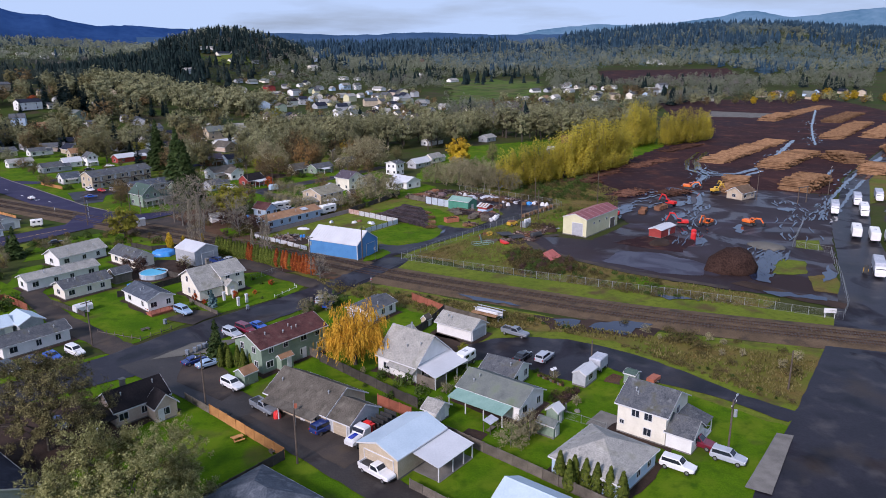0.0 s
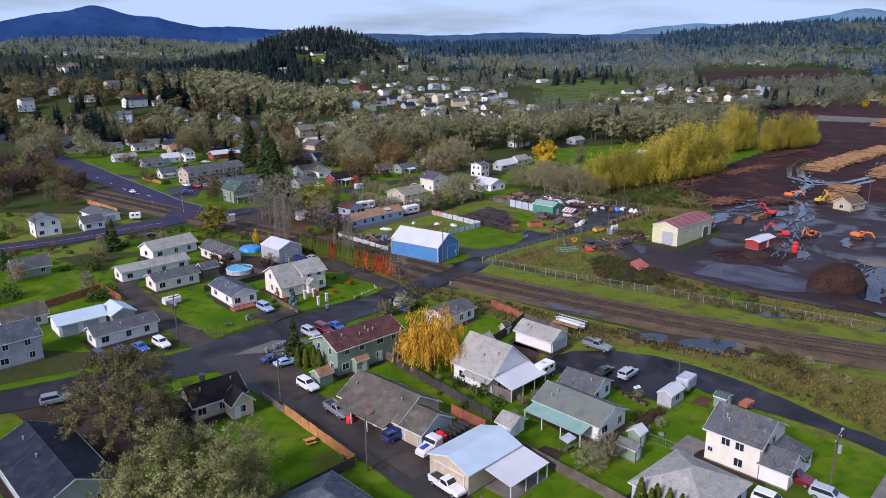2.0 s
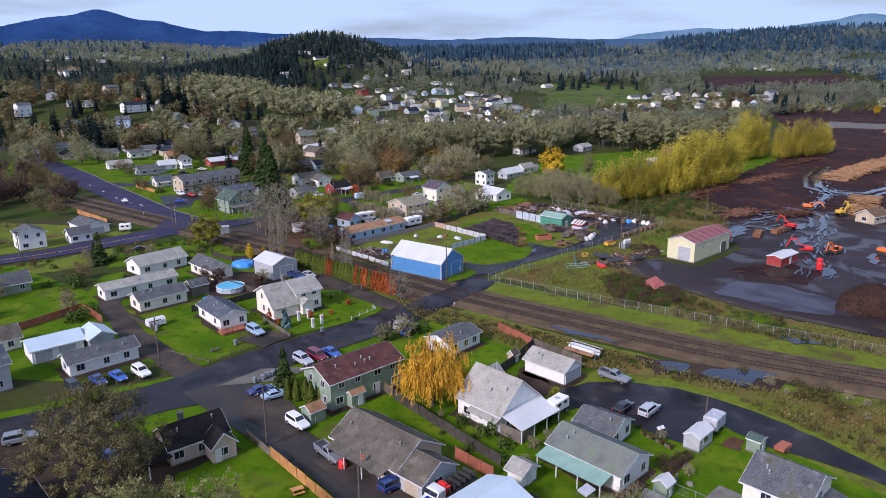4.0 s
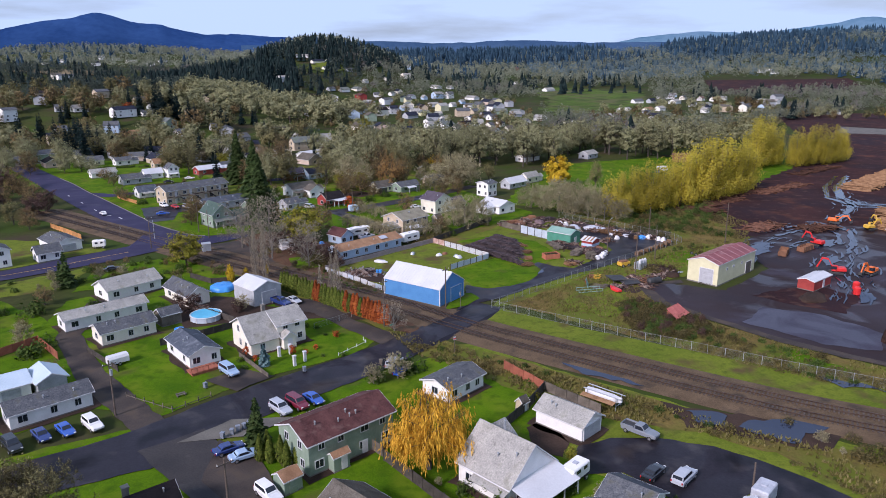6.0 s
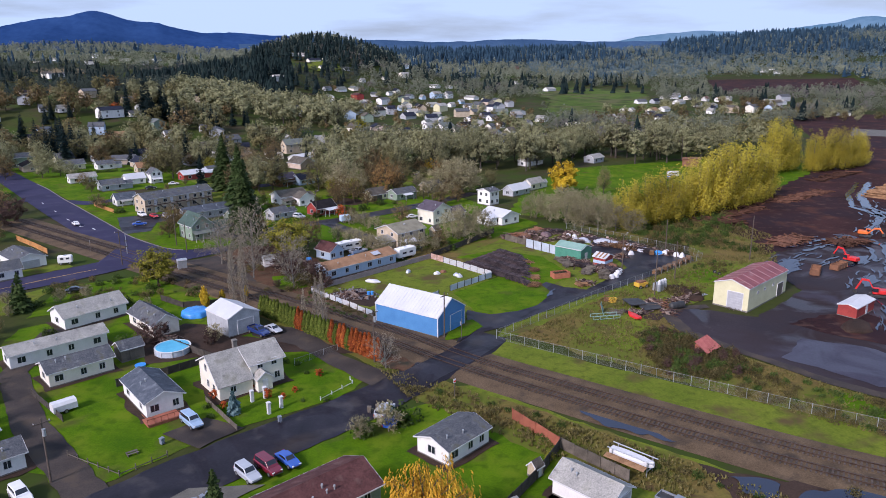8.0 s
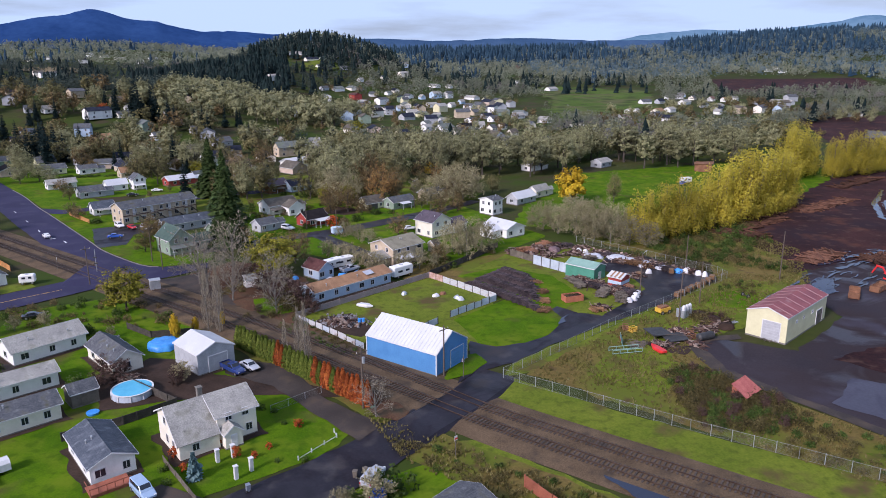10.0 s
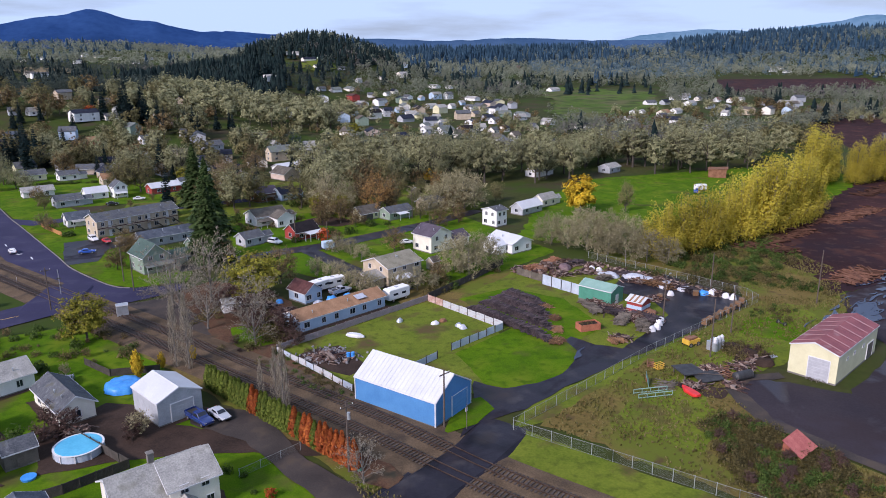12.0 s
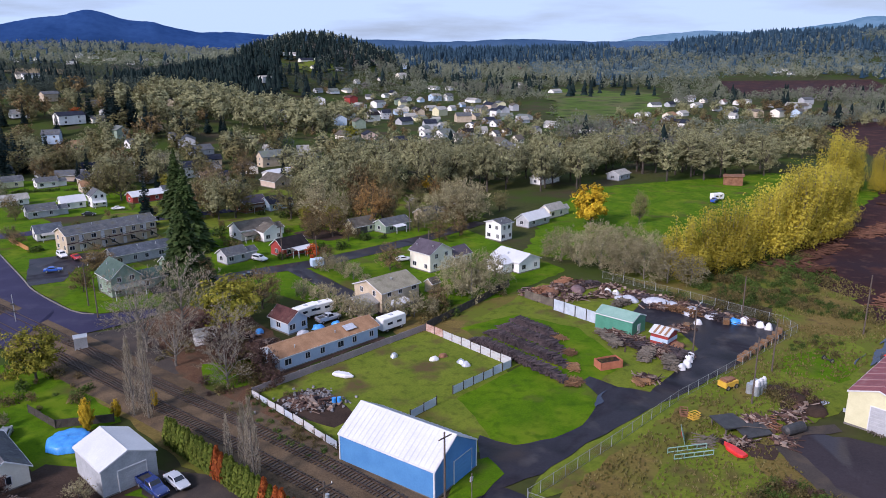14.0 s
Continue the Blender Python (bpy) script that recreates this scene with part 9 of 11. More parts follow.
for x, y in ((-2.2, -1.5), (1.6, -1.8), (2.0, 1.5), (-1.8, 1.7)):
    part("leg", Shape().box(x - 0.1, x + 0.1, y - 0.1, y + 0.1, 0, 0.95), OLDWOOD, c)
c = thing("platform", 44.6, 201.4, 10, "second dark platform leaning on scrap", "platform")
part("deck", Shape().slab([(-2.2, -1.6, 0.5), (2.2, -1.4, 0.7), (2.0, 1.6, 1.1), (-2.4, 1.4, 0.9)], 0.18), BLACKM, c)
part("brace", Shape().tube((-2.4, 1.5, 0.9), (2.2, -1.5, 1.5), 0.06, 0.06, 6), POLE, c)
part("leg", Shape().box(-2, -1.8, -1.4, -1.2, 0, 0.5).box(1.7, 1.9, 1.2, 1.4, 0, 0.9), OLDWOOD, c)
solid("black_tank", Shape().tube((-1.7, 0, 0.85), (1.7, 0, 0.85), 0.8, 0.8, 16).tube((1.7, 0, 0.85), (2.0, 0, 0.85), 0.8, 0.4, 16).tube((-2.0, 0, 0.85), (-1.7, 0, 0.85), 0.4, 0.8, 16), BLACKM, "long black steel tank lying in the grass", "tank", at=pose(50.5, 201.5, 0.05, 0, 0, 25))
for x, y, a, m_ in ((46.4, 204.2, 20, RUST), (48.6, 204.6, 60, RUST), (37.4, 206.2, 30, MACHYEL), (36.2, 207.4, 80, RUST), (48.3, 202.6, 120, RUST)):
    c = thing("steel_crate", x, y, a, "rusty orange steel crate frame", "crate", "rusty crates")
    for z in (0.1, 0.5, 0.9):
        part("bar", Shape().box(-0.8, 0.8, -0.6, -0.52, z, z + 0.12).box(-0.8, 0.8, 0.52, 0.6, z, z + 0.12).box(-0.8, -0.72, -0.6, 0.6, z, z + 0.12).box(0.72, 0.8, -0.6, 0.6, z, z + 0.12), m_, c)
    part("floor", Shape().box(-0.78, 0.78, -0.58, 0.58, 0.02, 0.12), m_, c)
c = solid("rowing_boat", loft(Shape(), [(-1.9, 0.5, 0.3, 0.7, 0.1), (-1.2, 0.75, 0.05, 0.7, 0.15), (0.8, 0.7, 0.05, 0.72, 0.15), (1.9, 0.12, 0.35, 0.85, 0.05)]), MACHRED, "small red rowing boat in the grass", "boat", at=pose(39.8, 196.2, 0.05, 0, 0, 115))
c = thing("welded_stand", 33.5, 195.8, 12, "pale green welded steel frame on the grass", "frame")
for y in (-0.9, 0.9):
    part("rail", Shape().tube((-3, y, 0.9), (3, y, 0.9), 0.08, 0.08, 6).tube((-3, y, 0.25), (3, y, 0.25), 0.08, 0.08, 6), TEALROOF, c)
    for k in range(5):
        part("upright", Shape().tube((-3 + 1.5 * k, y, 0), (-3 + 1.5 * k, y, 0.9), 0.06, 0.06, 6), TEALROOF, c)
c = thing("signboard", 34, 199.6, 70, "leaning faded green and red board", "board")
part("board", Shape().slab([(-1.4, 0, 0.1), (1.4, 0.2, 0.1), (1.2, 0.8, 2.0), (-1.2, 0.6, 2.2)], 0.06), TEALROOF, c)
part("red_panel", Shape().slab([(-1.2, 0.42, 1.1), (1.1, 0.5, 1.1), (1.0, 0.72, 1.8), (-1.1, 0.62, 1.8)], 0.08), REDW, c)
for x, y, a in ((36.2, 198.6, 80), (37, 199.5, 100), (62.2, 203.5, 20), (63, 202, 150)):
    log_pile(x, y, a, 2.2, 1.5, 0.5, 0.4, OLDWOOD, "loose grey poles on the ground", int(x * 10), 0.05, 0.09, 3.4, "loose_poles", 14)
for x, y, a in ((55.5, 212, 30), (54, 215, 80), (57, 208, 0)):
    lumpy("brush_mound", x, y, 2.0, 1.6, 1.1, EARTH, "dark heap of brush and roots", "heap", int(x))
for x, y, a, sx in ((59.5, 211, 30, 2.6), (62, 208.5, 60, 1.6), (-13, 205, 40, 2.2)):
    solid("metal_sheet", Shape().box(-sx / 2, sx / 2, -0.5, 0.5, 0.05, 0.1), GREYTARP, "loose pale metal sheet on the grass", "sheet", at=pose(x, y, 0.06, 2, 3, a))
c = thing("axle", 68.6, 227.4, 20, "old axle with two wheels in the grass", "axle")
part("beam", Shape().tube((0, -0.9, 0.4), (0, 0.9, 0.4), 0.1, 0.1, 8), BLACKM, c)
wheels(c, [(0, -0.9), (0, 0.9)], 0.45)
lumpy("bark_mound", 92, 164, 5.6, 6.6, 5.6, MOUND, "large dark brown heap of bark and soil", "heap", 77)
lumpy("gravel_mound", 112, 182, 5, 4, 1.0, PALEGRAVEL, "low pale heap of crushed stone", "heap", 78)
lumpy("bark_mound", 84, 190, 5, 3, 0.8, EARTH, "low dark heap of bark", "heap", 79)
for x, y, a in ((94, 228, 60), (102, 232, 40)):
    c = thing("skip", x, y, a, "rusty orange-brown steel skip in the yard", "skip", "steel skips", 0.1)
    part("body", Shape().box(-3, 3, -1.1, -1.0, 0.2, 1.5).box(-3, 3, 1.0, 1.1, 0.2, 1.5).box(-3, -2.9, -1.1, 1.1, 0.2, 1.5).box(2.9, 3, -1.1, 1.1, 0.2, 1.5).box(-3, 3, -1.1, 1.1, 0.1, 0.25), RUST, c)
    for k in range(4):
        part("rib", Shape().box(-2.6 + 1.7 * k, -2.45 + 1.7 * k, -1.2, 1.2, 0.15, 1.4), RUST, c)
solid("signboard", Shape().box(-1.2, 1.2, -0.04, 0.04, 1.2, 2.2).box(-1.0, -0.9, -0.03, 0.03, 0, 1.2).box(0.9, 1.0, -0.03, 0.03, 0, 1.2), TRIM, "blank white signboard by the gate", "sign", at=pose(95, 129, 0, 0, 0, -20))
# things in the paddock
c = solid("upturned_boat", loft(Shape(), [(-2.0, 0.15, 0.2, 0.5, 0.05), (-0.8, 0.75, 0.0, 0.75, 0.2), (1.2, 0.7, 0.0, 0.75, 0.2), (1.9, 0.5, 0.1, 0.55, 0.15)]), TRIM, "small white boat hull in the paddock", "boat", at=pose(-19, 221, 0.08, 0, 0, 160))
for i, (x, y, mt) in enumerate([(-10.7, 229.6, STEEL), (-3.2, 228.1, TRIM), (2.6, 225.6, GREYTARP), (1.8, 226.8, STEEL), (-1.6, 229.6, RUST)]):
    lumpy("scrap_lump", x, y, 0.9, 0.7, 0.8, mt, "lump of pale scrap in the grass", "scrap", i + 90)
solid("blue_barrel", Shape().tube((0, 0, 0), (0, 0, 1.0), 0.36, 0.36, 12).tube((0.8, 0.2, 0), (0.8, 0.2, 1.0), 0.36, 0.36, 12), TARP, "pair of blue plastic barrels", "barrel", at=pose(-19, 211, 0.08))
rng = random.Random(5)
s = Shape()
for i in range(260):
    x, y = rng.gauss(-23, 2.6), rng.gauss(211.5, 1.8)
    s.box(-rng.uniform(0.08, 0.35), rng.uniform(0.08, 0.35), -0.1, rng.uniform(0.05, 0.3), 0, rng.uniform(0.1, 0.5), pose(x, y, 0.05, rng.uniform(-20, 20), rng.uniform(-20, 20), rng.uniform(0, 360)))
solid("rubbish", s, surface("mixed rubbish", (0.05, 0.045, 0.045), (0.3, 0.29, 0.3), 0.8, 1.2, 4, 0.2), "strewn rubbish on bare earth behind the barn", "rubbish", kind="stuff")
patch("bare_earth", [(-29, 211), (-24, 206.5), (-18, 203), (-15, 206), (-18, 212), (-22, 217), (-27, 215)], EARTH, 0.026, "bare earth patch in the paddock", "ground", 0.8)

# ---- gardens ----
# Soil borders, added as a painted dark contact edge that grounds each house.
for x, y, rot, lx, ly in [(-16, 125, 43, 15.2, 8.6), (-8.7, 104.2, 48, 9.5, 13.8), (7.8, 116.5, 45, 9.9, 9.6), (18.3, 131, 46, 5.9, 9.2), (20.5, 101.9, 45, 7.9, 12.3), (41.3, 91.4, 45, 9, 8.1), (-48.6, 157.9, 41, 6.6, 12.2), (-35.8, 165, 40, 12.6, 9), (-75.1, 177.6, 44, 17.8, 6),
                           (-66.4, 168.3, 44, 11.5, 6.6), (-44.9, 190.6, 47, 7.5, 8.9), (-64.2, 135.6, 44, 12.8, 5.8), (-37, 106.5, 40, 9.1, 9), (30.6, 81.5, 42, 11.2, 10.5), (0.8, 143.5, 48, 9.5, 6.8), (-78, 196.4, 50, 13.9, 8), (-61.7, 190.9, 46, 6.1, 12.7), (-51.4, 85.7, 45, 10.3, 20), (-24.7, 232.9, 45, 23, 7), (-14.6, 259.7, 45, 11.6, 10.5)]:
    q = pose(x, y, 0, 0, 0, rot)
    k = 0.7
    patch("garden_bed", [tuple((q @ Vector((sx * (lx / 2 + k), sy * (ly / 2 + k), 0)))[:2]) for sx, sy in ((-1, -1), (1, -1), (1, 1), (-1, 1))], EARTH, 0.0335, "strip of bare soil round a house", "garden bed", 0.7, 1.2, x)
p = thing("swimming_pool", -53, 178.2, 0, "round turquoise above-ground swimming pool", "pool")
part("wall", Shape().tube((0, 0, 0), (0, 0, 1.2), 3.3, 3.3, 32), BLUESHEET, p)
part("rim", Shape().tube((0, 0, 1.2), (0, 0, 1.27), 3.4, 3.4, 32), TRIM, p)
part("cover", Shape().tube((0, 0, 1.27), (0, 0, 1.31), 3.1, 3.05, 32), POOLBLUE, p)
for k in range(10):
    a = 2 * math.pi * k / 10
    part("upright", Shape().box(-0.08, 0.08, -0.05, 0.05, 0, 1.25), TRIM, p, m=pose(3.36 * math.cos(a), 3.36 * math.sin(a), 0, 0, 0, math.degrees(a) + 90))
p = thing("covered_pool", -55.6, 198.4, 20, "round garden pool under a crumpled blue tarpaulin", "pool")
c = Shape()
rng = random.Random(8)
rims = [(0.0, 1.35), (1.1, 1.3), (2.0, 1.2), (2.6, 1.25), (2.85, 0.9), (3.0, 0.15)]
for k, (r, z) in enumerate(rims):
    for j in range(26):
        a = 2 * math.pi * j / 26
        w = 1 + (0.07 * math.sin(9 * a) + rng.uniform(-0.05, 0.05)) * (k / 5)
        c.v.append((math.cos(a) * r * w, math.sin(a) * r * w, z + rng.uniform(-0.07, 0.07)))
c.f = [(k * 26 + j, k * 26 + (j + 1) % 26, (k + 1) * 26 + (j + 1) % 26, (k + 1) * 26 + j) for k in range(5) for j in range(26)]
part("cover", c, TARP, p, smooth=True)
part("pool_wall", Shape().tube((0, 0, 0), (0, 0, 1.0), 2.5, 2.5, 24), TRIM, p)
tree("gold", -54.9, 202.6, 5.5, 0.45, label="small upright golden shrub beside the garage")
tree("gold", -52, 206, 3.6, 0.5, label="small upright golden shrub beside the garage")
solid("paddling_pool", Shape().tube((0, 0, 0), (0, 0, 0.35), 0.9, 1.0, 16), TARP, "small blue paddling pool on the grass", "pool", at=pose(-56.5, 171.5, 0.06))
t_ = thing("utility_trailer", -61.6, 154.5, 45, "white covered garden trailer on the lawn", "trailer")
part("body", Shape().prism([(-1.0, 0.5), (1.0, 0.5), (1.0, 1.5), (0.6, 1.95), (-0.6, 1.95), (-1.0, 1.5)], -1.8, 1.8, "x"), TRIM, t_)
wheels(t_, [(0, -1), (0, 1)], 0.35)


def bin_(x, y, col=BINGREY, label="grey wheeled bin at the roadside"):
    b = thing("wheelie_bin", x, y, random.Random(int(x * 9)).uniform(0, 360), label, "bin", "wheeled bins", 0.15)
    part("tub", Shape().prism([(-0.24, 0.05), (0.24, 0.05), (0.3, 0.95), (-0.3, 0.95)], -0.26, 0.26, "y"), col, b)
    part("lid", Shape().box(-0.33, 0.33, -0.29, 0.29, 0.95, 1.03), col, b)
    wheels(b, [(-0.2, -0.25), (-0.2, 0.25)], 0.12)


for x, y in ((-26, 150.6), (-11.2, 154.5), (-12.5, 153.8), (-41.8, 144.2), (-32.5, 128.4), (-31.9, 129.4), (-31.1, 130.1), (-30.6, 130.9), (-33.6, 127.4)):
    bin_(x, y, BINGREY if x < -20 else OLDWOOD)
# white garden arches
for x, y in ((-32.2, 157.6), (-30.4, 158.9), (-28.4, 153.5), (-26.9, 155.5)):
    solid("gate_post", Shape().box(-0.25, 0.25, -0.25, 0.25, 0, 1.9).box(-0.32, 0.32, -0.32, 0.32, 1.9, 2.05), TRIM, "white square garden gate post", "gate post", "garden gate posts", at=pose(x, y, 0.03, 0, 0, 40))
for x, y in ((-45.2, 141.7), (-14, 92)):
    b = thing("picnic_bench", x, y, 40, "small weathered wooden garden bench", "bench")
    part("seat", Shape().box(-0.8, 0.8, -0.2, 0.2, 0.4, 0.47).box(-0.8, 0.8, -0.75, -0.5, 0.4, 0.46), OLDWOOD, b)
    for k in (-0.65, 0.65):
        part("leg", Shape().box(k - 0.06, k + 0.06, -0.7, 0.15, 0, 0.4), OLDWOOD, b)
b = thing("picnic_table", -19.5, 95.5, 30, "small pale wooden picnic table on the lawn", "table")
part("tabletop", Shape().box(-0.8, 0.8, -0.4, 0.4, 0.68, 0.75), CEDAR, b)
for sd in (-0.75, 0.75):
    part("bench", Shape().box(-0.8, 0.8, sd - 0.14, sd + 0.14, 0.4, 0.46), CEDAR, b)
for k in (-0.6, 0.6):
    part("leg", Shape().box(k - 0.05, k + 0.05, -0.7, 0.7, 0.3, 0.4).box(k - 0.05, k + 0.05, -0.3, -0.2, 0, 0.7).box(k - 0.05, k + 0.05, 0.2, 0.3, 0, 0.7), CEDAR, b)
d = thing("deck", -44.6, 151.4, 41, "brown wooden deck with rails beside the mobile home", "deck")
part("platform", Shape().box(-2.6, 2.6, -1.3, 1.3, 0.45, 0.6).box(-2.5, 2.5, -1.2, -1.1, 0.0, 0.45).box(-2.5, -2.4, -1.2, 1.2, 0.0, 0.45).box(2.4, 2.5, -1.2, 1.2, 0.0, 0.45), REDWOOD, d)
part("railing", Shape().box(-2.6, 2.6, -1.3, -1.22, 1.4, 1.5).box(-2.6, -2.52, -1.3, 1.3, 1.4, 1.5), REDWOOD, d)
for k in range(6):
    part("baluster", Shape().box(-2.6 + 1.024 * k, -2.52 + 1.024 * k, -1.3, -1.22, 0.6, 1.4), REDWOOD, d)
part("step", Shape().box(2.6, 3.1, -0.6, 0.6, 0.0, 0.3), OLDWOOD, d)
for x, y, a in ((-12.9, 174.2, 130), (-15.4, 176.4, 130)):
    p = thing("planter", x, y, a, "long green wooden planter beside the hedge", "planter")
    part("box", Shape().box(-1.4, 1.4, -0.4, -0.34, 0.05, 0.6).box(-1.4, 1.4, 0.34, 0.4, 0.05, 0.6).box(-1.4, -1.34, -0.4, 0.4, 0.05, 0.6).box(1.34, 1.4, -0.4, 0.4, 0.05, 0.6), GREENM, p)
    part("soil", Shape().box(-1.34, 1.34, -0.34, 0.34, 0.05, 0.5), EARTH, p)
for x, y, r in ((-22.2, 103.4, 0.5), (-21.2, 101.2, 0.55)):
    solid("tyre_planter", Shape().tube((0, 0, 0), (0, 0, 0.25), r, r, 14), RUBBER, "old tyre lying on the lawn", "tyre", at=pose(x, y, 0.06))
house(-21, 114.8, 45, 3.0, 3.0, 2.1, 0.8, "x", SAGE, R_TAN, "small sage green shed with an orange-brown roof", "", [("R", 0, SAGE, 1.2, 1.8)], over=0.15, vents=0, name="garden_shed", category="shed")
house(36, 107.3, 46, 4.4, 2.6, 2.2, 0.7, "x", GREYW, M_WHITE, "grey garden shed with a pale roof", "R1x1", over=0.1, vents=0, name="garden_shed", category="shed")
house(27.6, 95.2, 46, 2.2, 2.2, 2.0, 0.7, "x", SAGE, M_WHITE, "small green playhouse with a pale roof", "", [("R", 0, TRIM, 0.7, 1.6)], over=0.15, vents=0, name="garden_shed", category="shed")
house(11.8, 136.4, 45, 1.8, 1.8, 1.6, 0.8, "x", BEIGE, R_BROWN, "tiny wooden playhouse in a garden", "", [("R", 0, TRIM, 0.6, 1.1)], over=0.15, vents=0, name="playhouse", category="playhouse")
house(-60.3, 175.8, 44, 4.6, 4.2, 2.5, 1.1, "x", OLDWOOD, R_GREY, "weathered board garden shed", "", [("R", 0, OLDWOOD, 1.2, 1.9)], over=0.2, vents=0, name="garden_shed", category="shed")
house(-4.5, 268, 45, 3, 3, 2.4, 1.0, "x", BEIGE, R_BROWN, "small brown garden hut", "", over=0.2, vents=0, name="garden_shed", category="shed")
house(-48.4, 236.5, 30, 4.5, 3.5, 2.3, 0.7, "x", WHITE, R_LIGHT, "small white shed near the rails", "", over=0.2, vents=0, name="garden_shed", category="shed")
house(-71.3, 233.4, 30, 2.4, 2.0, 2.6, 0.2, "x", STEEL, STEEL, "grey railway equipment cabinet", "", over=0.05, vents=0, name="equipment_cabinet", category="cabinet")
# gazebo frame and swing beside the carport
s = thing("garden_swing", 17.4, 93.4, 45, "small wooden garden swing with a pale canopy", "swing")
part("canopy", Shape().slab([(-1.1, -0.7, 1.8), (1.1, -0.7, 1.8), (1.1, 0.7, 2.1), (-1.1, 0.7, 2.1)], 0.06), GREYTARP, s)
for x, y in ((-1, -0.6), (1, -0.6), (1, 0.6), (-1, 0.6)):
    part("post", Shape().box(x - 0.05, x + 0.05, y - 0.05, y + 0.05, 0, 1.8), OLDWOOD, s)
part("seat", Shape().box(-0.9, 0.9, -0.3, 0.3, 0.4, 0.5), OLDWOOD, s)
# boat on a rack behind the white garage
b = thing("boat_rack", 25.2, 138.2, 318, "white boat hulls and poles on a rack behind the garage", "boat rack")
part("hull", loft(Shape(), [(-3.2, 0.6, 1.2, 2.1, 0.2), (-1.5, 0.9, 0.9, 2.1, 0.25), (1.5, 0.85, 0.9, 2.1, 0.25), (3.2, 0.15, 1.4, 2.2, 0.05)]), TRIM, b)
part("pole", Shape().tube((-3.4, 0.8, 2.4), (3.4, 0.7, 2.4), 0.08, 0.08, 6).tube((-3.4, -0.8, 2.3), (3.4, -0.8, 2.3), 0.08, 0.08, 6), STEEL, b)
for x in (-2.6, 2.6):
    part("stand", Shape().box(x - 0.06, x + 0.06, -0.9, 0.9, 0.8, 0.92).box(x - 0.06, x + 0.06, -0.9, -0.78, 0, 2.3).box(x - 0.06, x + 0.06, 0.78, 0.9, 0, 2.4), STEEL, b)
part("cover", Shape().slab([(-3.2, -2.2, 1.6), (2.8, -2.2, 1.6), (2.8, -1.2, 1.8), (-3.2, -1.2, 1.8)], 0.06), LOGWOOD, b)
# inflatable red decoration and flag before the brown-roofed house
lumpy("inflatable_decoration", -14.5, 101.4, 0.7, 0.7, 1.3, MACHRED, "bright red inflatable garden decoration", "decoration", 4)
f_ = thing("flagpole", -11.6, 98.8, 0, "short flagpole with a faded red and white flag", "flag")
part("pole", Shape().tube((0, 0, 0), (0, 0, 4.2), 0.04, 0.03, 6), STEEL, f_)
part("flag", Shape().box(0.03, 0.5, -0.012, 0.012, 2.9, 3.7), REDWOOD, f_)

# yard and garden behind the green-porched house
patch("garden_bed", [(28.4, 101.2), (29.6, 99.4), (32.5, 101.4), (34.6, 104.2), (33.4, 105.2), (31, 103.6)], EARTH, 0.034, "dark soil bed with withered plants", "garden bed", 0.5, 1.0, 71)
patch("bare_patch", [(39.4, 107.2), (42, 110), (43.4, 108.2), (41.2, 105.6)], LITTER, 0.034, "brown worn patch in the grass", "ground", 0.8, 1.0, 72)
patch("garden_bed", [(11.6, 92.4), (14.4, 89.6), (17, 92.4), (14.4, 94.6)], EARTH, 0.034, "dark soil bed round the garden swing", "garden bed", 0.5, 1.0, 73)
patch("bare_patch", [(20, 96.4), (24.6, 99.4), (26.6, 97.2), (22, 94.2)], EARTH, 0.0345, "bare damp earth beside the porch", "ground", 0.6, 1.0, 74)
patch("bare_patch", [(12, 131), (15, 133.4), (18, 126), (16, 122), (12.6, 124)], EARTH, 0.0335, "damp earth beside the garage", "ground", 0.8, 1.0, 75)
s = Shape()
for z0, z1, r0, r1 in ((0, 0.25, 0.28, 0.26), (0.25, 0.8, 0.15, 0.2), (0.8, 1.25, 0.2, 0.12), (1.25, 1.55, 0.13, 0.1)):
    s.tube((0, 0, z0), (0, 0, z1), r0, r1, 10)
solid("garden_statue", s, CONCRETE, "slim pale stone garden statue on the grass", "statue", at=pose(30, 97.6, 0.03))
lumpy("garden_stone", 31.8, 97.4, 0.55, 0.45, 0.5, CONCRETE, "grey garden boulder on the grass", "stone", 171)
c = thing("mast_lamp", 30.8, 108.1, 30, "short mast with white panels beside the parking place", "mast")
part("pole", Shape().tube((0, 0, 0), (0, 0, 2.3), 0.05, 0.04, 6), STEEL, c)
for k in (-0.35, 0.35):
    part("panel", Shape().slab([(k - 0.3, -0.25, 2.25), (k + 0.3, -0.25, 2.25), (k + 0.3, 0.25, 2.5), (k - 0.3, 0.25, 2.5)], 0.05), TRIM, c)
for k in range(11):
    c = thing("plant_pot", 28.8 + 0.31 * k, 110.3 - 0.43 * k + 0.15 * math.sin(k * 2.1), k * 40, "weathered clay pot with a withered plant", "plant pot", "pots along the parking place")
    part("pot", Shape().tube((0, 0, 0), (0, 0, 0.45), 0.17, 0.25, 9), (LOGWOOD, EARTH, CONCRETE)[k % 3], c)
    w = Shape()
    rng = random.Random(900 + k)
    for j in range(40):
        d = Vector((rng.gauss(0, 0.3), rng.gauss(0, 0.3), 1))
        twig(w, rng, Vector((rng.gauss(0, 0.08), rng.gauss(0, 0.08), 0.45)) + d * rng.uniform(0, 0.35), d, 0.05, rng.uniform(0.15, 0.35))
    part("plant", w, F_BRAMBLE if k % 3 else F_BUSH, c)
c = thing("garden_cart", 47.5, 105.7, 40, "small red wooden garden cart", "cart")
part("tray", Shape().box(-1.2, 1.2, -0.7, 0.7, 0.45, 1.0), REDWOOD, c)
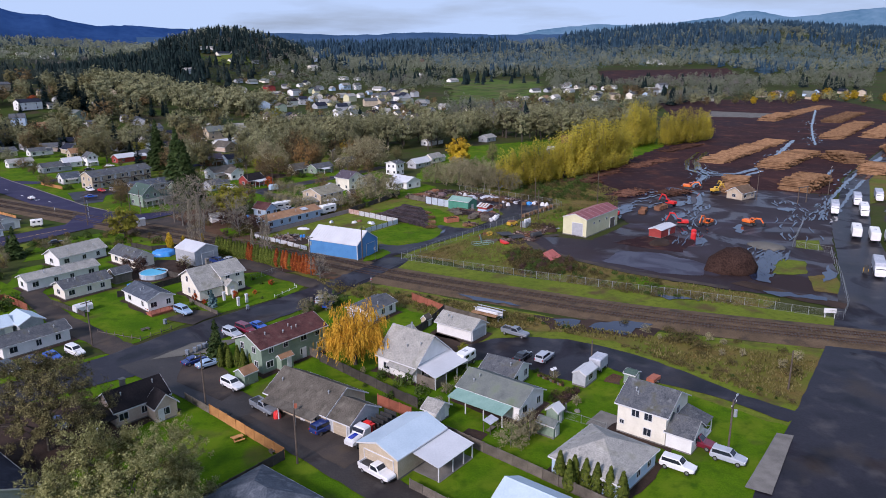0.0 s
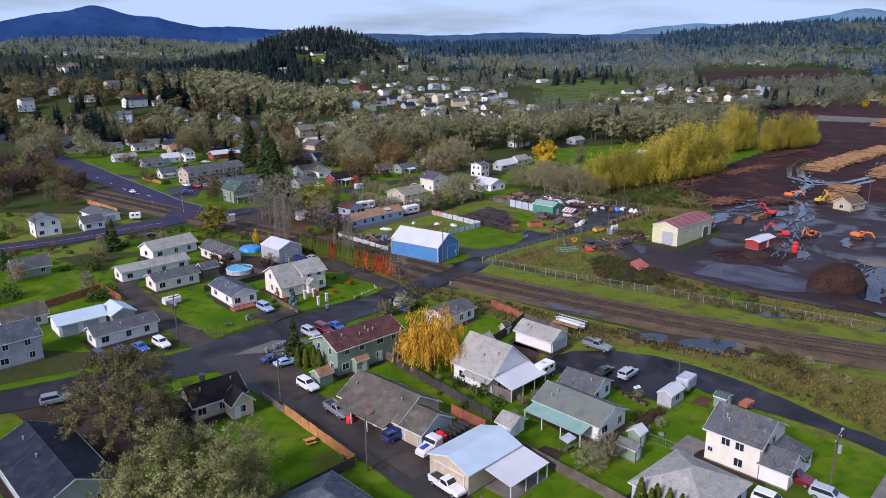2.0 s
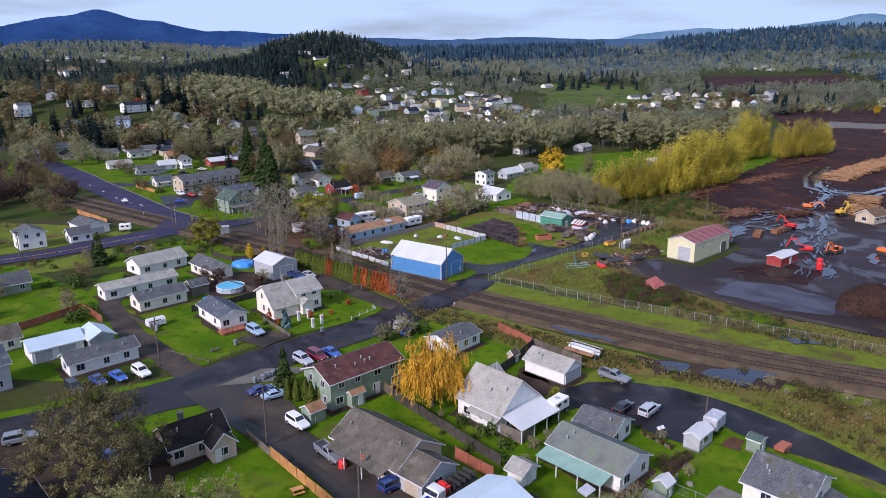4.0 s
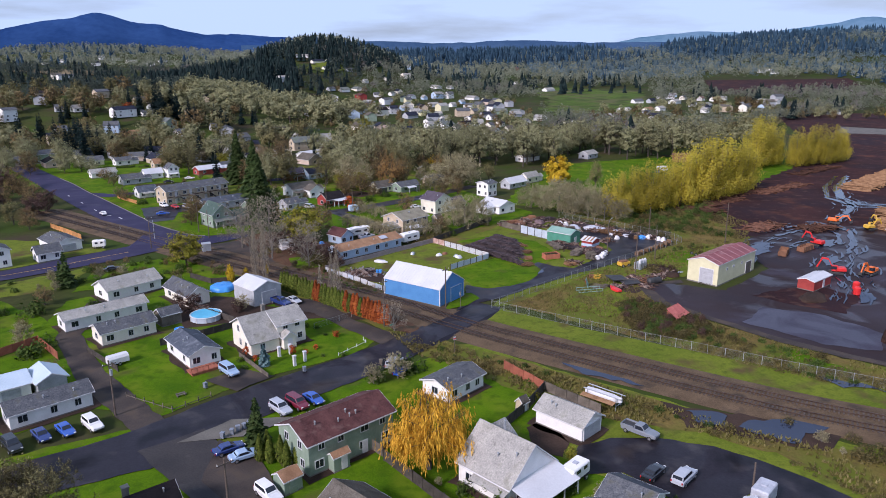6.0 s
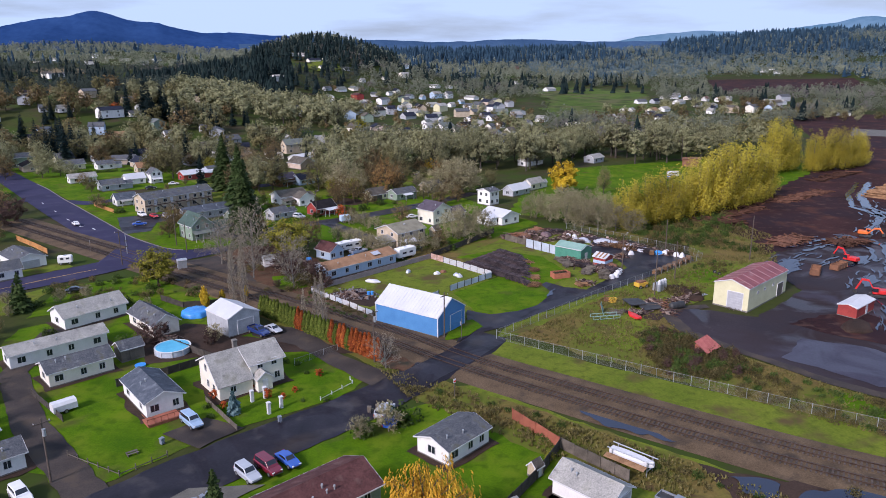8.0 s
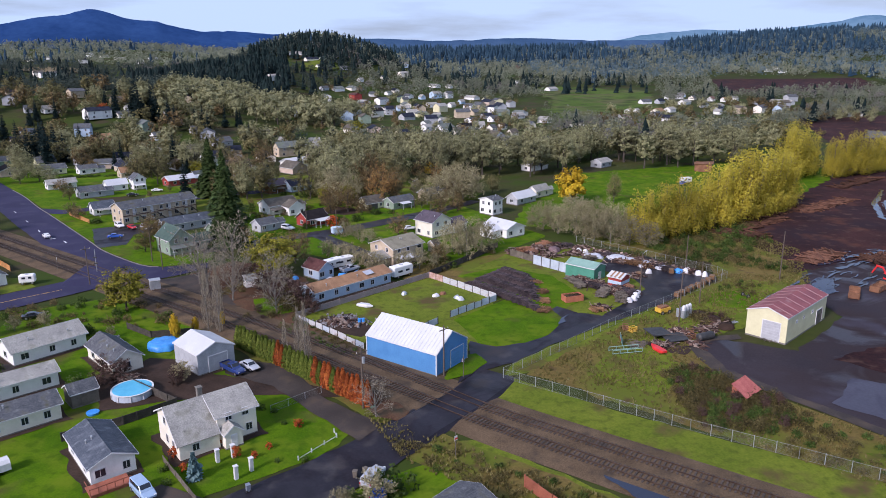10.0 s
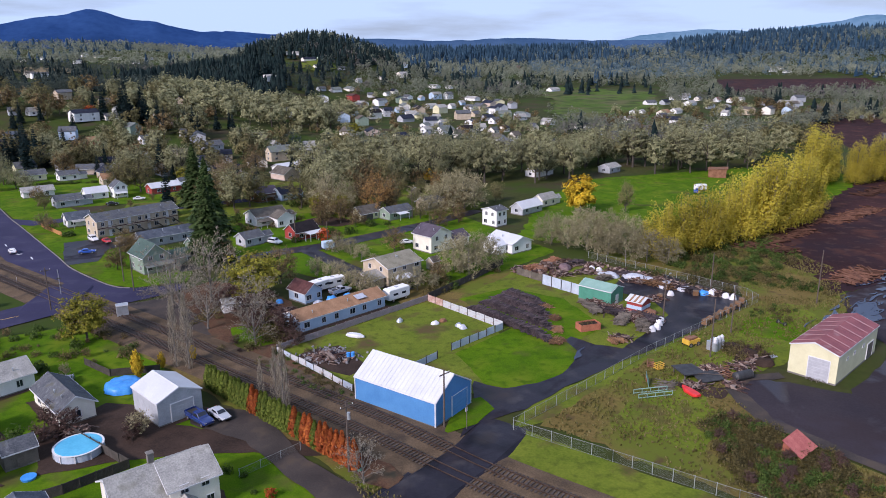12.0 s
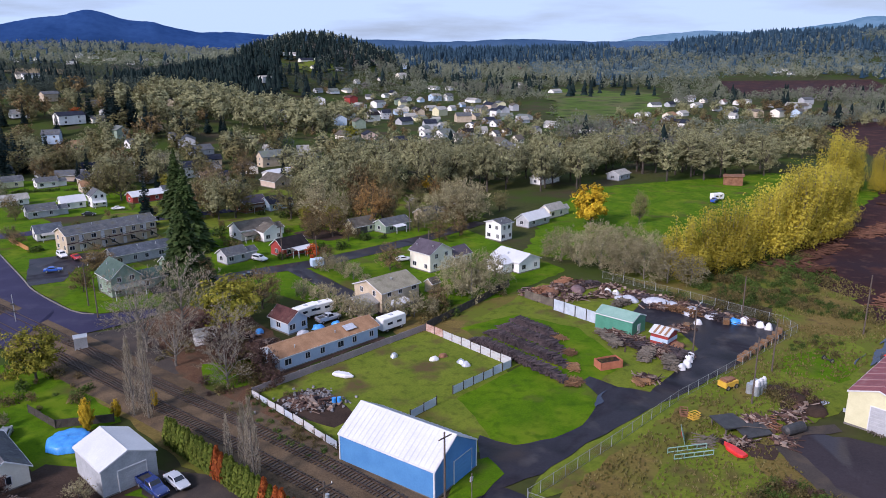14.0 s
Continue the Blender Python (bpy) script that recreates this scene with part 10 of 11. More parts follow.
wheels(c, [(0, -0.8), (0, 0.8)], 0.35)
house(43.8, 106, 45, 2.4, 2.2, 1.9, 0.4, "y", SAGE, R_TEAL, "low green garden shed behind the cream house", "", [("R", 0, TRIM, 0.8, 1.6)], over=0.12, vents=0, name="garden_shed", category="shed")
c = thing("bird_house", 11.8, 136, 20, "little white bird house on a post", "bird house")
part("post", Shape().tube((0, 0, 0), (0, 0, 1.0), 0.06, 0.05, 6), OLDWOOD, c)
part("box", Shape().prism([(-0.4, 1.0), (0.4, 1.0), (0.4, 1.5), (0, 1.85), (-0.4, 1.5)], -0.35, 0.35, "y"), TRIM, c)

def junk(x, y, rx, ry, tall, count, seed, label):
    """A tangled heap of boards, sheets and bars."""
    rng = random.Random(seed)
    s = Shape()
    for i in range(count):
        u, v = rng.gauss(0, 0.45), rng.gauss(0, 0.45)
        z = tall * max(0.04, 1 - (u * u + v * v) * 1.3) * rng.uniform(0.1, 1.0)
        l, w, h = rng.choice(((1.3, 0.09, 0.05), (0.9, 0.12, 0.04), (0.5, 0.35, 0.03), (0.35, 0.3, 0.25), (1.7, 0.06, 0.05)))
        s.box(-l, l, -w, w, -h, h, pose(x + u * rx, y + v * ry, z + 0.25, rng.gauss(0, 14), rng.gauss(0, 12), rng.uniform(0, 360)))
    solid("junk_heap", s, JUNK, label, "scrap heap", kind="stuff")


for i, (x, y, rx, ry, tall, n) in enumerate([(25, 268, 4, 3, 1.6, 130), (31, 271, 4, 2.4, 1.5, 120), (38, 270, 3, 2, 1.1, 80), (42.5, 264, 4, 2.5, 1.2, 110), (48, 261, 3, 2, 1.0, 70), (51, 256, 3.4, 2, 1.2, 100), (55, 252, 3, 2, 1.1, 90), (58.5, 249, 2.6, 1.8, 1.0, 70), (35.5, 236, 3.4, 2.4, 1.3, 120), (39.5, 231, 3.6, 2.4, 1.4, 130), (33, 240, 3, 2, 1.0, 80), (33.5, 219.5, 2.4, 1.5, 0.9, 60), (47, 243, 2.4, 1.6, 1.0, 60), (28, 262, 3, 2, 1.2, 80), (22, 262, 3, 2.4, 1.3, 100), (35, 264, 3, 2.2, 1.2, 90), (46, 256, 3, 2, 1.1, 80), (18, 266, 2.4, 2, 1.2, 70), (38, 250, 2, 1.4, 0.9, 50), (62, 246, 2.6, 1.4, 0.9, 60),
                                       (46, 204, 3.0, 2.2, 1.2, 90), (52, 206, 2.6, 2, 0.9, 60), (41, 198.5, 2.4, 1.6, 0.7, 50), (56, 209, 2.4, 1.6, 0.8, 50), (48, 199, 2, 1.6, 0.6, 40), (-23, 211, 3.6, 2.4, 0.8, 120), (-56, 183, 2.4, 2, 1.0, 70), (-41, 239, 3, 2, 0.8, 60), (-46, 235, 3, 1.6, 0.8, 60), (-36, 236, 2, 1.6, 0.7, 40)]):
    junk(x, y, rx, ry, tall, n, 300 + i, "tangled heap of old boards, sheets and scrap metal")
for i, (x, y, mt) in enumerate([(-39, 241.5, TARP), (-27.5, 244, TARP), (-30, 241, GREYTARP), (-44, 240.5, GREYTARP), (-24, 246, TARP)]):
    lumpy("covered_stack", x, y, 1.3, 0.9, 0.9, mt, "garden goods under a crumpled tarpaulin", "covered stack", 140 + i, 0.0)

# ---- trees and shrubs ----
tree("willow", -2.6, 119.5, 11.4, 1.0)
tree("oak", -29, 75, 10.6, 1.02)
tree("oak_brown", -45.8, 96.2, 12.6, 0.92)
tree("bigfir", -66, 276, 23, 1.0)
tree("bigfir", -76, 306, 25, 1.05)
tree("gold", 46, 337, 14)
for x, y, h, w in [(58, 278, 17.5, 1.15), (65, 283, 18, 1.2), (72, 287, 20, 1.1), (79, 293, 20, 1.1), (86, 297, 22, 1.1), (93, 303, 24, 1.1), (100, 308, 25.5, 1.05), (107, 315, 25, 1.1), (114, 320, 24, 1.0), (122, 328, 22, 0.95), (104, 319, 24, 1.0), (150, 386, 26, 0.95), (157, 394, 27, 0.95), (166, 402, 22, 0.9), (172, 391, 19, 0.95), (179, 395, 21, 1.0), (187, 398, 21.5, 1.0), (196, 404, 20.5, 1.0), (204, 409, 18, 0.9)]:
    tree("poplar", x, y, h, w, "row of poplars")
for i in range(32):
    k = i / 31
    tree("cypress" if (k < 0.62 and i not in (11, 12)) or i in (21, 24) else "redhedge", -41 + 28 * k, 198.5 - 24.7 * k, 4.4 + 0.5 * ((i * 7) % 3) / 2, 1.22, "hedge beside the rails")
for x, y, h in ((-49.7, 207, 13), (-47, 206, 14), (-25.7, 187.8, 12.5), (-27.2, 189.4, 11), (-30.6, 193, 7.5)):
    tree("lombardy", x, y, h, 0.8)
for x, y in ((-26.4, 121.4), (-24.9, 121), (-23.4, 121.2), (-21.9, 121.5), (-20.8, 120.2), (-22.2, 119.6), (-25.6, 122.6), (24, 79.6), (25.6, 78.4), (26.8, 77.4), (27.9, 76.3), (29.2, 75.2), (24.6, 77.4), (30.4, 74)):
    tree("cypress", x, y, 4.2 if x < 0 else 4.6, 1.05, "columnar evergreens beside the house")
tree("greenfir", -28, 126, 7.5, 1.0)
tree("spruce", -34, 153.6)
tree("greenfir", -95.5, 201, 9)
tree("greenfir", -98, 203, 6)
tree("olive", 62, 337, 12, 0.6, label="slender loose olive-green tree standing in the meadow")
tree("bare", -11.4, 170.5, 6.5)
tree("bare", -62, 238, 14)
tree("bare", -55, 243, 15)
tree("bare", -58, 232, 12)
tree("bare", -38, 217, 10)
tree("bare", -42, 232, 10)
tree("ygreen", -45, 243.5, 12.5, 1.2)
tree("brown", -42, 256, 10, 1.1)
tree("ygreen", -72.2, 219.5, 10.5, 1.05)
tree("bare", -50, 225.5, 11)
tree("gold", -54.3, 201.5, 4.5, 0.4)
tree("gold", -47.5, 209.5, 3.5, 0.4)
tree("twiggy", 22.5, 90.5, 4.6)
tree("twiggy", -9, 148, 5, 1.1)
tree("bush", -7, 150.5, 4.2)
tree("bush", -12.5, 147, 3)
tree("twiggy", -13, 146, 4)
tree("bush", 5.5, 110, 3.4, 0.8)
tree("twiggy", -46.5, 183.5, 4.0, 1.1)
tree("twiggy", -85, 164, 5)
tree("redtree", -29.8, 158.6, 2.2, 0.8)
tree("redtree", -38.8, 159, 1.8)
tree("redtree", -33, 162.5, 2.2)
tree("bush", -64, 181, 3.5, 0.9)
for x, y, h in ((-58, 184, 4), (-62, 187, 3.5), (-60, 181, 3.2), (-47, 182, 3.0), (-33, 222, 5), (-36, 227, 4.5), (-30, 217, 3.5), (-40, 225, 5), (-44, 232, 5.5), (-50, 238, 6)):
    tree("purple", x, y, h, 1.1)
for x, y in ((-24, 252), (-21, 249), (-18, 247.5), (-27, 256), (-8, 250.5), (-12, 248.5), (-30, 259), (-4, 253), (-20, 268), (-34, 262)):
    tree("twiggy", x, y, 4 + (x * 7 + y) % 2.5)
for x, y, k, h in [(-209, 438, "fir", 20), (-205, 447, "fir", 17), (-214, 444, "fir", 18), (-232, 474, "fir", 20), (-238, 480, "fir", 17), (-216, 486, "fir", 16), (-161, 538, "fir", 19), (-168, 545, "fir", 17), (-155, 530, "fir", 16), (-219, 600, "fir", 20), (-240, 622, "fir", 18), (-208, 574, "fir", 17), (-74, 419, "fir", 12), (-68, 424, "fir", 10),
                   (-236, 560, "redtree", 10), (-168, 453, "redtree", 6), (-38, 296, "redtree", 5), (-34, 293, "brown", 5), (-26, 403, "brown", 12), (-100, 405, "brown", 12), (-47, 348, "ygreen", 7), (-38, 339, "ygreen", 6), (-118, 400, "ygreen", 8), (-10, 402, "gold", 6)]:
    tree(k, x, y, h)
for x, y, k, h in [(-2, 340, "bushy", 13), (5, 342, "bushy", 14), (-28, 281, "bushy", 5), (-24.5, 277, "bushy", 4.5), (-33, 285, "bushy", 4.5), (-38, 331, "bushy", 9), (-23, 339, "brown", 14), (34, 288, "bushy", 9), (39, 286, "bushy", 10), (44, 281, "bushy", 9), (48, 277, "bushy", 9.5), (53, 274, "bushy", 8.5), (40, 295, "bushy", 10.5), (46, 290, "bushy", 10.5), (30, 294, "bushy", 9), (52, 284, "bushy", 10), (58, 272, "bushy", 7),
                   (4.8, 263, "bushy", 10), (1, 267, "bushy", 8.5), (9, 268, "bushy", 9), (-16, 285, "brown", 8), (-44, 338, "bushy", 13), (-31, 346, "brown", 13), (-55, 346, "olive", 14), (-88, 345, "brown", 13), (-84, 352, "olive", 16),
                   (-62, 276, "brown", 7), (-88, 268, "brown", 7), (-92, 282, "brown", 6), (-150, 290, "purple", 9), (-149, 281, "purple", 8), (-170, 290, "purple", 10), (-160, 300, "brown", 10), (-150, 270, "olive", 9), (-185, 302, "brown", 11), (-175, 318, "brown", 9), (-140, 262, "brown", 8), (-160, 255, "olive", 10), (-175, 270, "brown", 11), (-190, 285, "olive", 12),
                   (-106, 171, "twiggy", 6), (-115, 181, "greenfir", 6), (-9, 262, "bush", 4), (-3, 256, "brown", 6), (-50, 262, "brown", 6), (-100, 335, "fir", 18), (-205, 430, "fir", 22), (-220, 440, "fir", 20), (-185, 460, "lichen", 16), (-147, 412, "lichen", 14), (-80, 346, "lichen", 15), (-174, 414, "brown", 7)]:
    tree(k, x, y, h)
for x, y, h in ((-221, 458, 23), (-228, 468, 21), (-213, 453, 20), (-234, 455, 22), (-222, 449, 18), (-200, 560, 22), (-214, 566, 24), (-222, 577, 22), (-190, 556, 18), (-207, 550, 20), (-228, 562, 21), (-183, 548, 16), (-140, 430, 17), (-270, 480, 22), (-262, 490, 20)):
    tree("fir", x, y, h, 1.25)
tree("bigfir", -96, 352, 24, 1.0)
for line in ([(-140, 322), (-118, 338), (-94, 352), (-60, 372)], [(-72, 268), (-50, 284), (-36, 292), (-22, 305), (-5, 322), (10, 340)], [(-44, 290), (-32, 275), (-22, 262), (-10, 250)], [(-116, 298), (-100, 288), (-84, 306)]):
    for p, way in along(line, 3.0):
        PLACED.append((p.x, p.y, 5.5))
for k, x, y, h, w in (("lichen", -142, 404, 17, 1.25), ("lichen", -188, 434, 13, 1.2), ("lichen", -122, 409, 17, 1.2), ("tan", -87, 359, 16, 0.95), ("lichen", -49, 379, 18, 1.25), ("lichen", -38, 374, 17, 1.15), ("lichen", -60, 397, 17, 1.2), ("olive", -29, 378, 15, 1.1), ("rusty", -25, 335, 14, 0.95), ("ygreen", -47, 337, 8, 1.0), ("ygreen", -38, 330, 9, 0.85),
                      ("brown", -42, 334, 10, 1.2), ("rusty", -5, 372, 9, 0.9), ("lichen", -86, 604, 18, 1.3), ("ygreen", -64, 567, 10, 1.2), ("brown", -129, 311, 5, 1.2), ("olive", -133, 314, 6, 1.0), ("bush", -120, 304, 3, 1.4), ("brown", -95, 289, 6.5, 1.3), ("brown", -90, 284, 6, 1.2), ("olive", -150, 345, 7, 1.0), ("brown", -162, 362, 6, 1.2)):
    tree(k, x, y, h, w)
thicket([(-96, 206), (-80, 212), (-66, 208), (-58, 212), (-66, 222), (-84, 226), (-98, 216)], 40, ["bush", "bramble", "brown"], 0.8, 2.6, 2.2, 63, 0.9)
thicket([(28.6, 101.4), (29.6, 99.8), (34.2, 104), (33.2, 105), (31, 103.6)], 14, ["bramble", "purple", "bush"], 0.6, 1.7, 0.7, 64, 0.0)
thicket([(46, 121.5), (55, 110), (66, 95), (67.5, 97), (60, 108), (50, 120)], 40, ["bramble", "bush", "bramble"], 0.4, 1.1, 1.4, 65, 0.0)
tree("ygreen", 14.1, 139.8, 1.8, 1.0, label="small yellow-green shrub by the fence")
tree("ygreen", 17.2, 121, 2.6, 0.8, label="small yellow-green shrub by the garage")
tree("bushy", 19.5, 89.1, 3.6, 1.2)
thicket([(-132, 212), (-150, 200), (-185, 200), (-190, 240), (-140, 246)], 34, ["bush", "brown", "bramble", "olive"], 1.2, 4.5, 4.0, 66, 0.9)
thicket([(-104, 206), (-120, 190), (-146, 168), (-150, 176), (-116, 202)], 26, ["bush", "bramble", "brown"], 0.8, 3.0, 2.4, 67, 0.9)
thicket([(-188, 393), (-158, 401), (-157, 404), (-188, 397)], 26, ["bush"], 1.4, 2.2, 1.3, 61, 0.0)
thicket([(-130, 335), (-80, 290), (-62, 280), (-30, 300), (-14, 326), (-20, 345), (-60, 352), (-110, 384)], 75, ["bush", "bramble", "brown", "bush", "olive"], 1.0, 3.8, 3.2, 62, 0.95)
scatter([(-60, 388), (60, 398), (150, 432), (165, 470), (60, 450), (-75, 430)], 70, ["tall_lichen", "tall_lichen", "lichen"], 15, 21, 5.5, 5)
grove("street_trees", "bare lichened and brown trees between houses beyond the road", [(-240, 370), (-130, 375), (-60, 335), (-20, 350), (20, 378), (-60, 430), (-110, 445), (-260, 445)], 52, ["olive", "brown", "lichen", "lichen", "olive", "brown", "fir"], 8, 16, 6.5, 6, 0.75)
scatter([(-260, 250), (-160, 240), (-175, 330), (-215, 360), (-300, 340)], 70, ["purple", "brown", "brown", "purple", "twiggy", "olive"], 7, 12, 4.5, 7)
scatter([(-60, 330), (-20, 300), (5, 320), (20, 360), (-30, 372)], 22, ["brown", "twiggy", "olive"], 6, 11, 5, 8)
grove("tree_belt", "belt of bare olive-grey trees behind the meadow", [(-75, 425), (60, 445), (170, 470), (260, 560), (150, 580), (60, 515), (-90, 490)], 100, ["far_olive", "far_lichen", "far_lichen"], 9, 15, 5.5, 9)
grove("undergrowth", "brown and olive undergrowth between the tree belt and the town", [(-70, 470), (60, 480), (170, 500), (270, 570), (250, 660), (120, 690), (60, 640), (-90, 600)], 120, ["far_brown", "far_olive", "far_lichen"], 2.5, 6.5, 3.5, 37, 0.7, "shrubs")
grove("garden_trees", "mossy and brown trees between town houses", [(-300, 440), (-110, 435), (-90, 520), (-200, 640), (-420, 660)], 165, ["far_olive", "far_lichen", "far_olive", "far_brown", "far_lichen", "fir"], 8, 17, 5.5, 31, 0.7)
grove("mossy_trees", "row of round mossy grey-green trees before dark firs", [(-240, 590), (-90, 590), (-60, 690), (-230, 720)], 70, ["far_lichen"], 14, 20, 8.5, 34)
grove("town_trees", "small trees among the far town houses", [(-120, 530), (60, 530), (80, 800), (60, 900), (-150, 900)], 125, ["far_brown", "far_lichen", "far_olive", "far_lichen"], 5, 9, 5, 32, 0.7)
grove("roadside_trees", "autumn trees among houses along the valley", [(100, 580), (240, 560), (400, 800), (300, 860), (130, 720)], 85, ["far_olive", "far_lichen", "far_brown"], 7, 12, 8, 33, 0.7)
grove("yellow_trees", "remote yellow autumn trees beyond the log yard", [(300, 660), (380, 640), (500, 600), (540, 700), (420, 720), (320, 720)], 9, ["gold"], 8, 14, 12, 35)
grove("yard_edge_trees", "bare olive and brown trees beyond the log yard", [(250, 640), (380, 625), (440, 600), (560, 560), (640, 700), (440, 740), (300, 740)], 60, ["far_lichen", "far_brown", "far_olive"], 7, 12, 7, 36, 0.7)
thicket([(-62, 240), (-46, 214), (-34, 206), (-26, 214), (-34, 236), (-48, 250)], 30, ["bramble", "bramble", "purple"], 0.8, 2.2, 2.2, 42)
thicket([(58, 268), (80, 262), (96, 276), (98, 296), (76, 298), (60, 286)], 80, ["bush", "bramble", "bush"], 1.4, 3.0, 2.2, 41)
thicket([(60, 240), (92, 262), (86, 285), (60, 276), (46, 270)], 24, ["bramble", "bush", "bramble"], 1.6, 3.0, 2.4, 10)
thicket([(38, 184), (43, 190), (47, 186), (54, 176), (54, 170), (48, 165), (38, 167)], 135, ["bramble", "bush", "bush", "bramble", "purple"], 0.9, 2.2, 0.95, 11, 0.0)
thicket([(50, 168), (58, 158), (74, 148), (80, 140), (66, 146), (48, 160)], 40, ["bramble", "bramble", "bush"], 0.8, 1.6, 1.8, 43, 0.0)
thicket([(-8, 163), (6, 158.5), (20, 148), (36, 135), (46, 129.5), (41, 128), (26, 137), (8, 149), (-6, 158)], 60, ["bramble", "bramble", "bramble", "bramble", "bush"], 0.7, 1.5, 1.8, 12)
thicket([(52, 132), (68, 123), (80, 114), (72, 104), (60, 112)], 22, ["bramble", "twiggy", "bramble"], 1.0, 2.6, 2.2, 13)
thicket([(-40, 222), (-33, 216), (-20, 230), (-36, 232)], 16, ["bramble", "brown", "bramble"], 1.5, 3.5, 2.4, 14)
thicket([(55, 172), (63, 162), (71, 155), (67, 152), (59, 160), (53, 167)], 24, ["bramble", "bush"], 0.8, 1.8, 2, 15)
thicket([(-5, 246), (10, 262), (16, 270), (4, 272), (-10, 252)], 16, ["bramble", "bush", "twiggy"], 1.5, 3.2, 2.4, 16)
thicket([(-36, 212), (-24, 203.8), (-15, 195), (-12, 193), (-16, 191), (-34, 206)], 26, ["bramble", "bush"], 0.6, 1.4, 1.6, 17)
scatter([(-120, 120), (-60, 132), (-80, 165), (-62, 205), (-100, 215), (-130, 170)], 34, ["bush", "twiggy", "brown", "bush"], 1.6, 5, 4, 18)
scatter([(-44, 150), (-20, 158), (-22, 170), (-40, 178)], 12, ["bush", "redtree"], 0.8, 1.6, 2.5, 19)
scatter([(-10, 108), (20, 96), (36, 100), (30, 112), (10, 124), (-4, 114)], 22, ["bush", "twiggy", "bush"], 1.0, 2.4, 2.5, 20)

# grass tufts standing up out of the rough ground
def tufts(name, poly, count, size, mat, label, seed):
    rng = random.Random(seed)
    xs, ys = [p[0] for p in poly], [p[1] for p in poly]
    s = Shape()
    n = 0
    while n < count:
        x, y = rng.uniform(min(xs), max(xs)), rng.uniform(min(ys), max(ys))
        if not inside(x, y, poly) or noise.noise((x * 0.16, y * 0.16, seed)) < rng.uniform(-0.5, 0.25):
            n += 0.15
            continue
        n += 1
        for k in range(4):
            a, w, h = rng.uniform(0, 6.28), size * rng.uniform(0.2, 0.45), size * rng.uniform(0.6, 1.3)
            dx, dy = math.cos(a) * w, math.sin(a) * w
            lx, ly = rng.gauss(0, 0.3) * h, rng.gauss(0, 0.3) * h
            s.add([(x - dx, y - dy, 0.03), (x + dx, y + dy, 0.03), (x + dx * 0.4 + lx, y + dy * 0.4 + ly, h)], [(0, 1, 2)])
    solid(name, s, mat, label, "grass", kind="stuff")


thicket([(53, 210), (58, 209), (60, 214), (56, 217), (52, 215)], 14, ["bramble", "purple"], 1.0, 2.2, 1.3, 51, 0.0)
thicket([(36, 184), (46, 180), (50, 184), (45, 188), (38, 189)], 12, ["bramble", "bramble", "bush"], 0.7, 1.4, 1.6, 52, 0.0)
thicket([(62, 232), (72, 228), (78, 236), (70, 240)], 12, ["bramble", "bush"], 0.8, 1.5, 1.8, 53, 0.0)
thicket([(58, 262), (74, 254), (88, 246), (90, 252), (78, 264), (64, 270)], 80, ["bush", "bramble", "bush", "bramble"], 1.0, 2.2, 1.9, 54, 0.0)
thicket([(-34, 212), (-26, 205), (-17, 196), (-14, 193), (-13, 195), (-24, 206), (-33, 215)], 26, ["bramble", "bush"], 0.6, 1.2, 1.4, 55, 0.0)
tufts("dry_grass", [(14, 186), (60, 149), (84, 136), (92, 141), (75, 155), (65, 163), (57, 173), (48, 185), (46, 198), (51, 203), (60, 214), (88, 236), (100, 268), (92, 300), (72, 262), (66, 240), (40, 214)], 14000, 0.42, F_GRASS, "tall dry grass and weeds", 3)
tufts("dry_grass", [(-14, 172), (2, 162), (22, 148), (45, 130), (70, 116), (80, 110), (65, 95), (59, 104), (47, 123), (38, 129), (22, 134), (6, 148), (-6, 158)], 6000, 0.55, F_GRASS, "dry grass beside the railway", 4)
tufts("dry_grass", [(-64, 222), (-40, 204), (-14, 180), (-12, 184), (-36, 206), (-60, 226)], 900, 0.4, F_BRAMBLE, "dead leaves and grass beside the rails", 5)
tufts("dead_leaves", [(-15, 172), (-8, 165), (-4, 170), (-10, 177)], 420, 0.13, F_BROWN, "fallen leaves under the bare tree", 6)

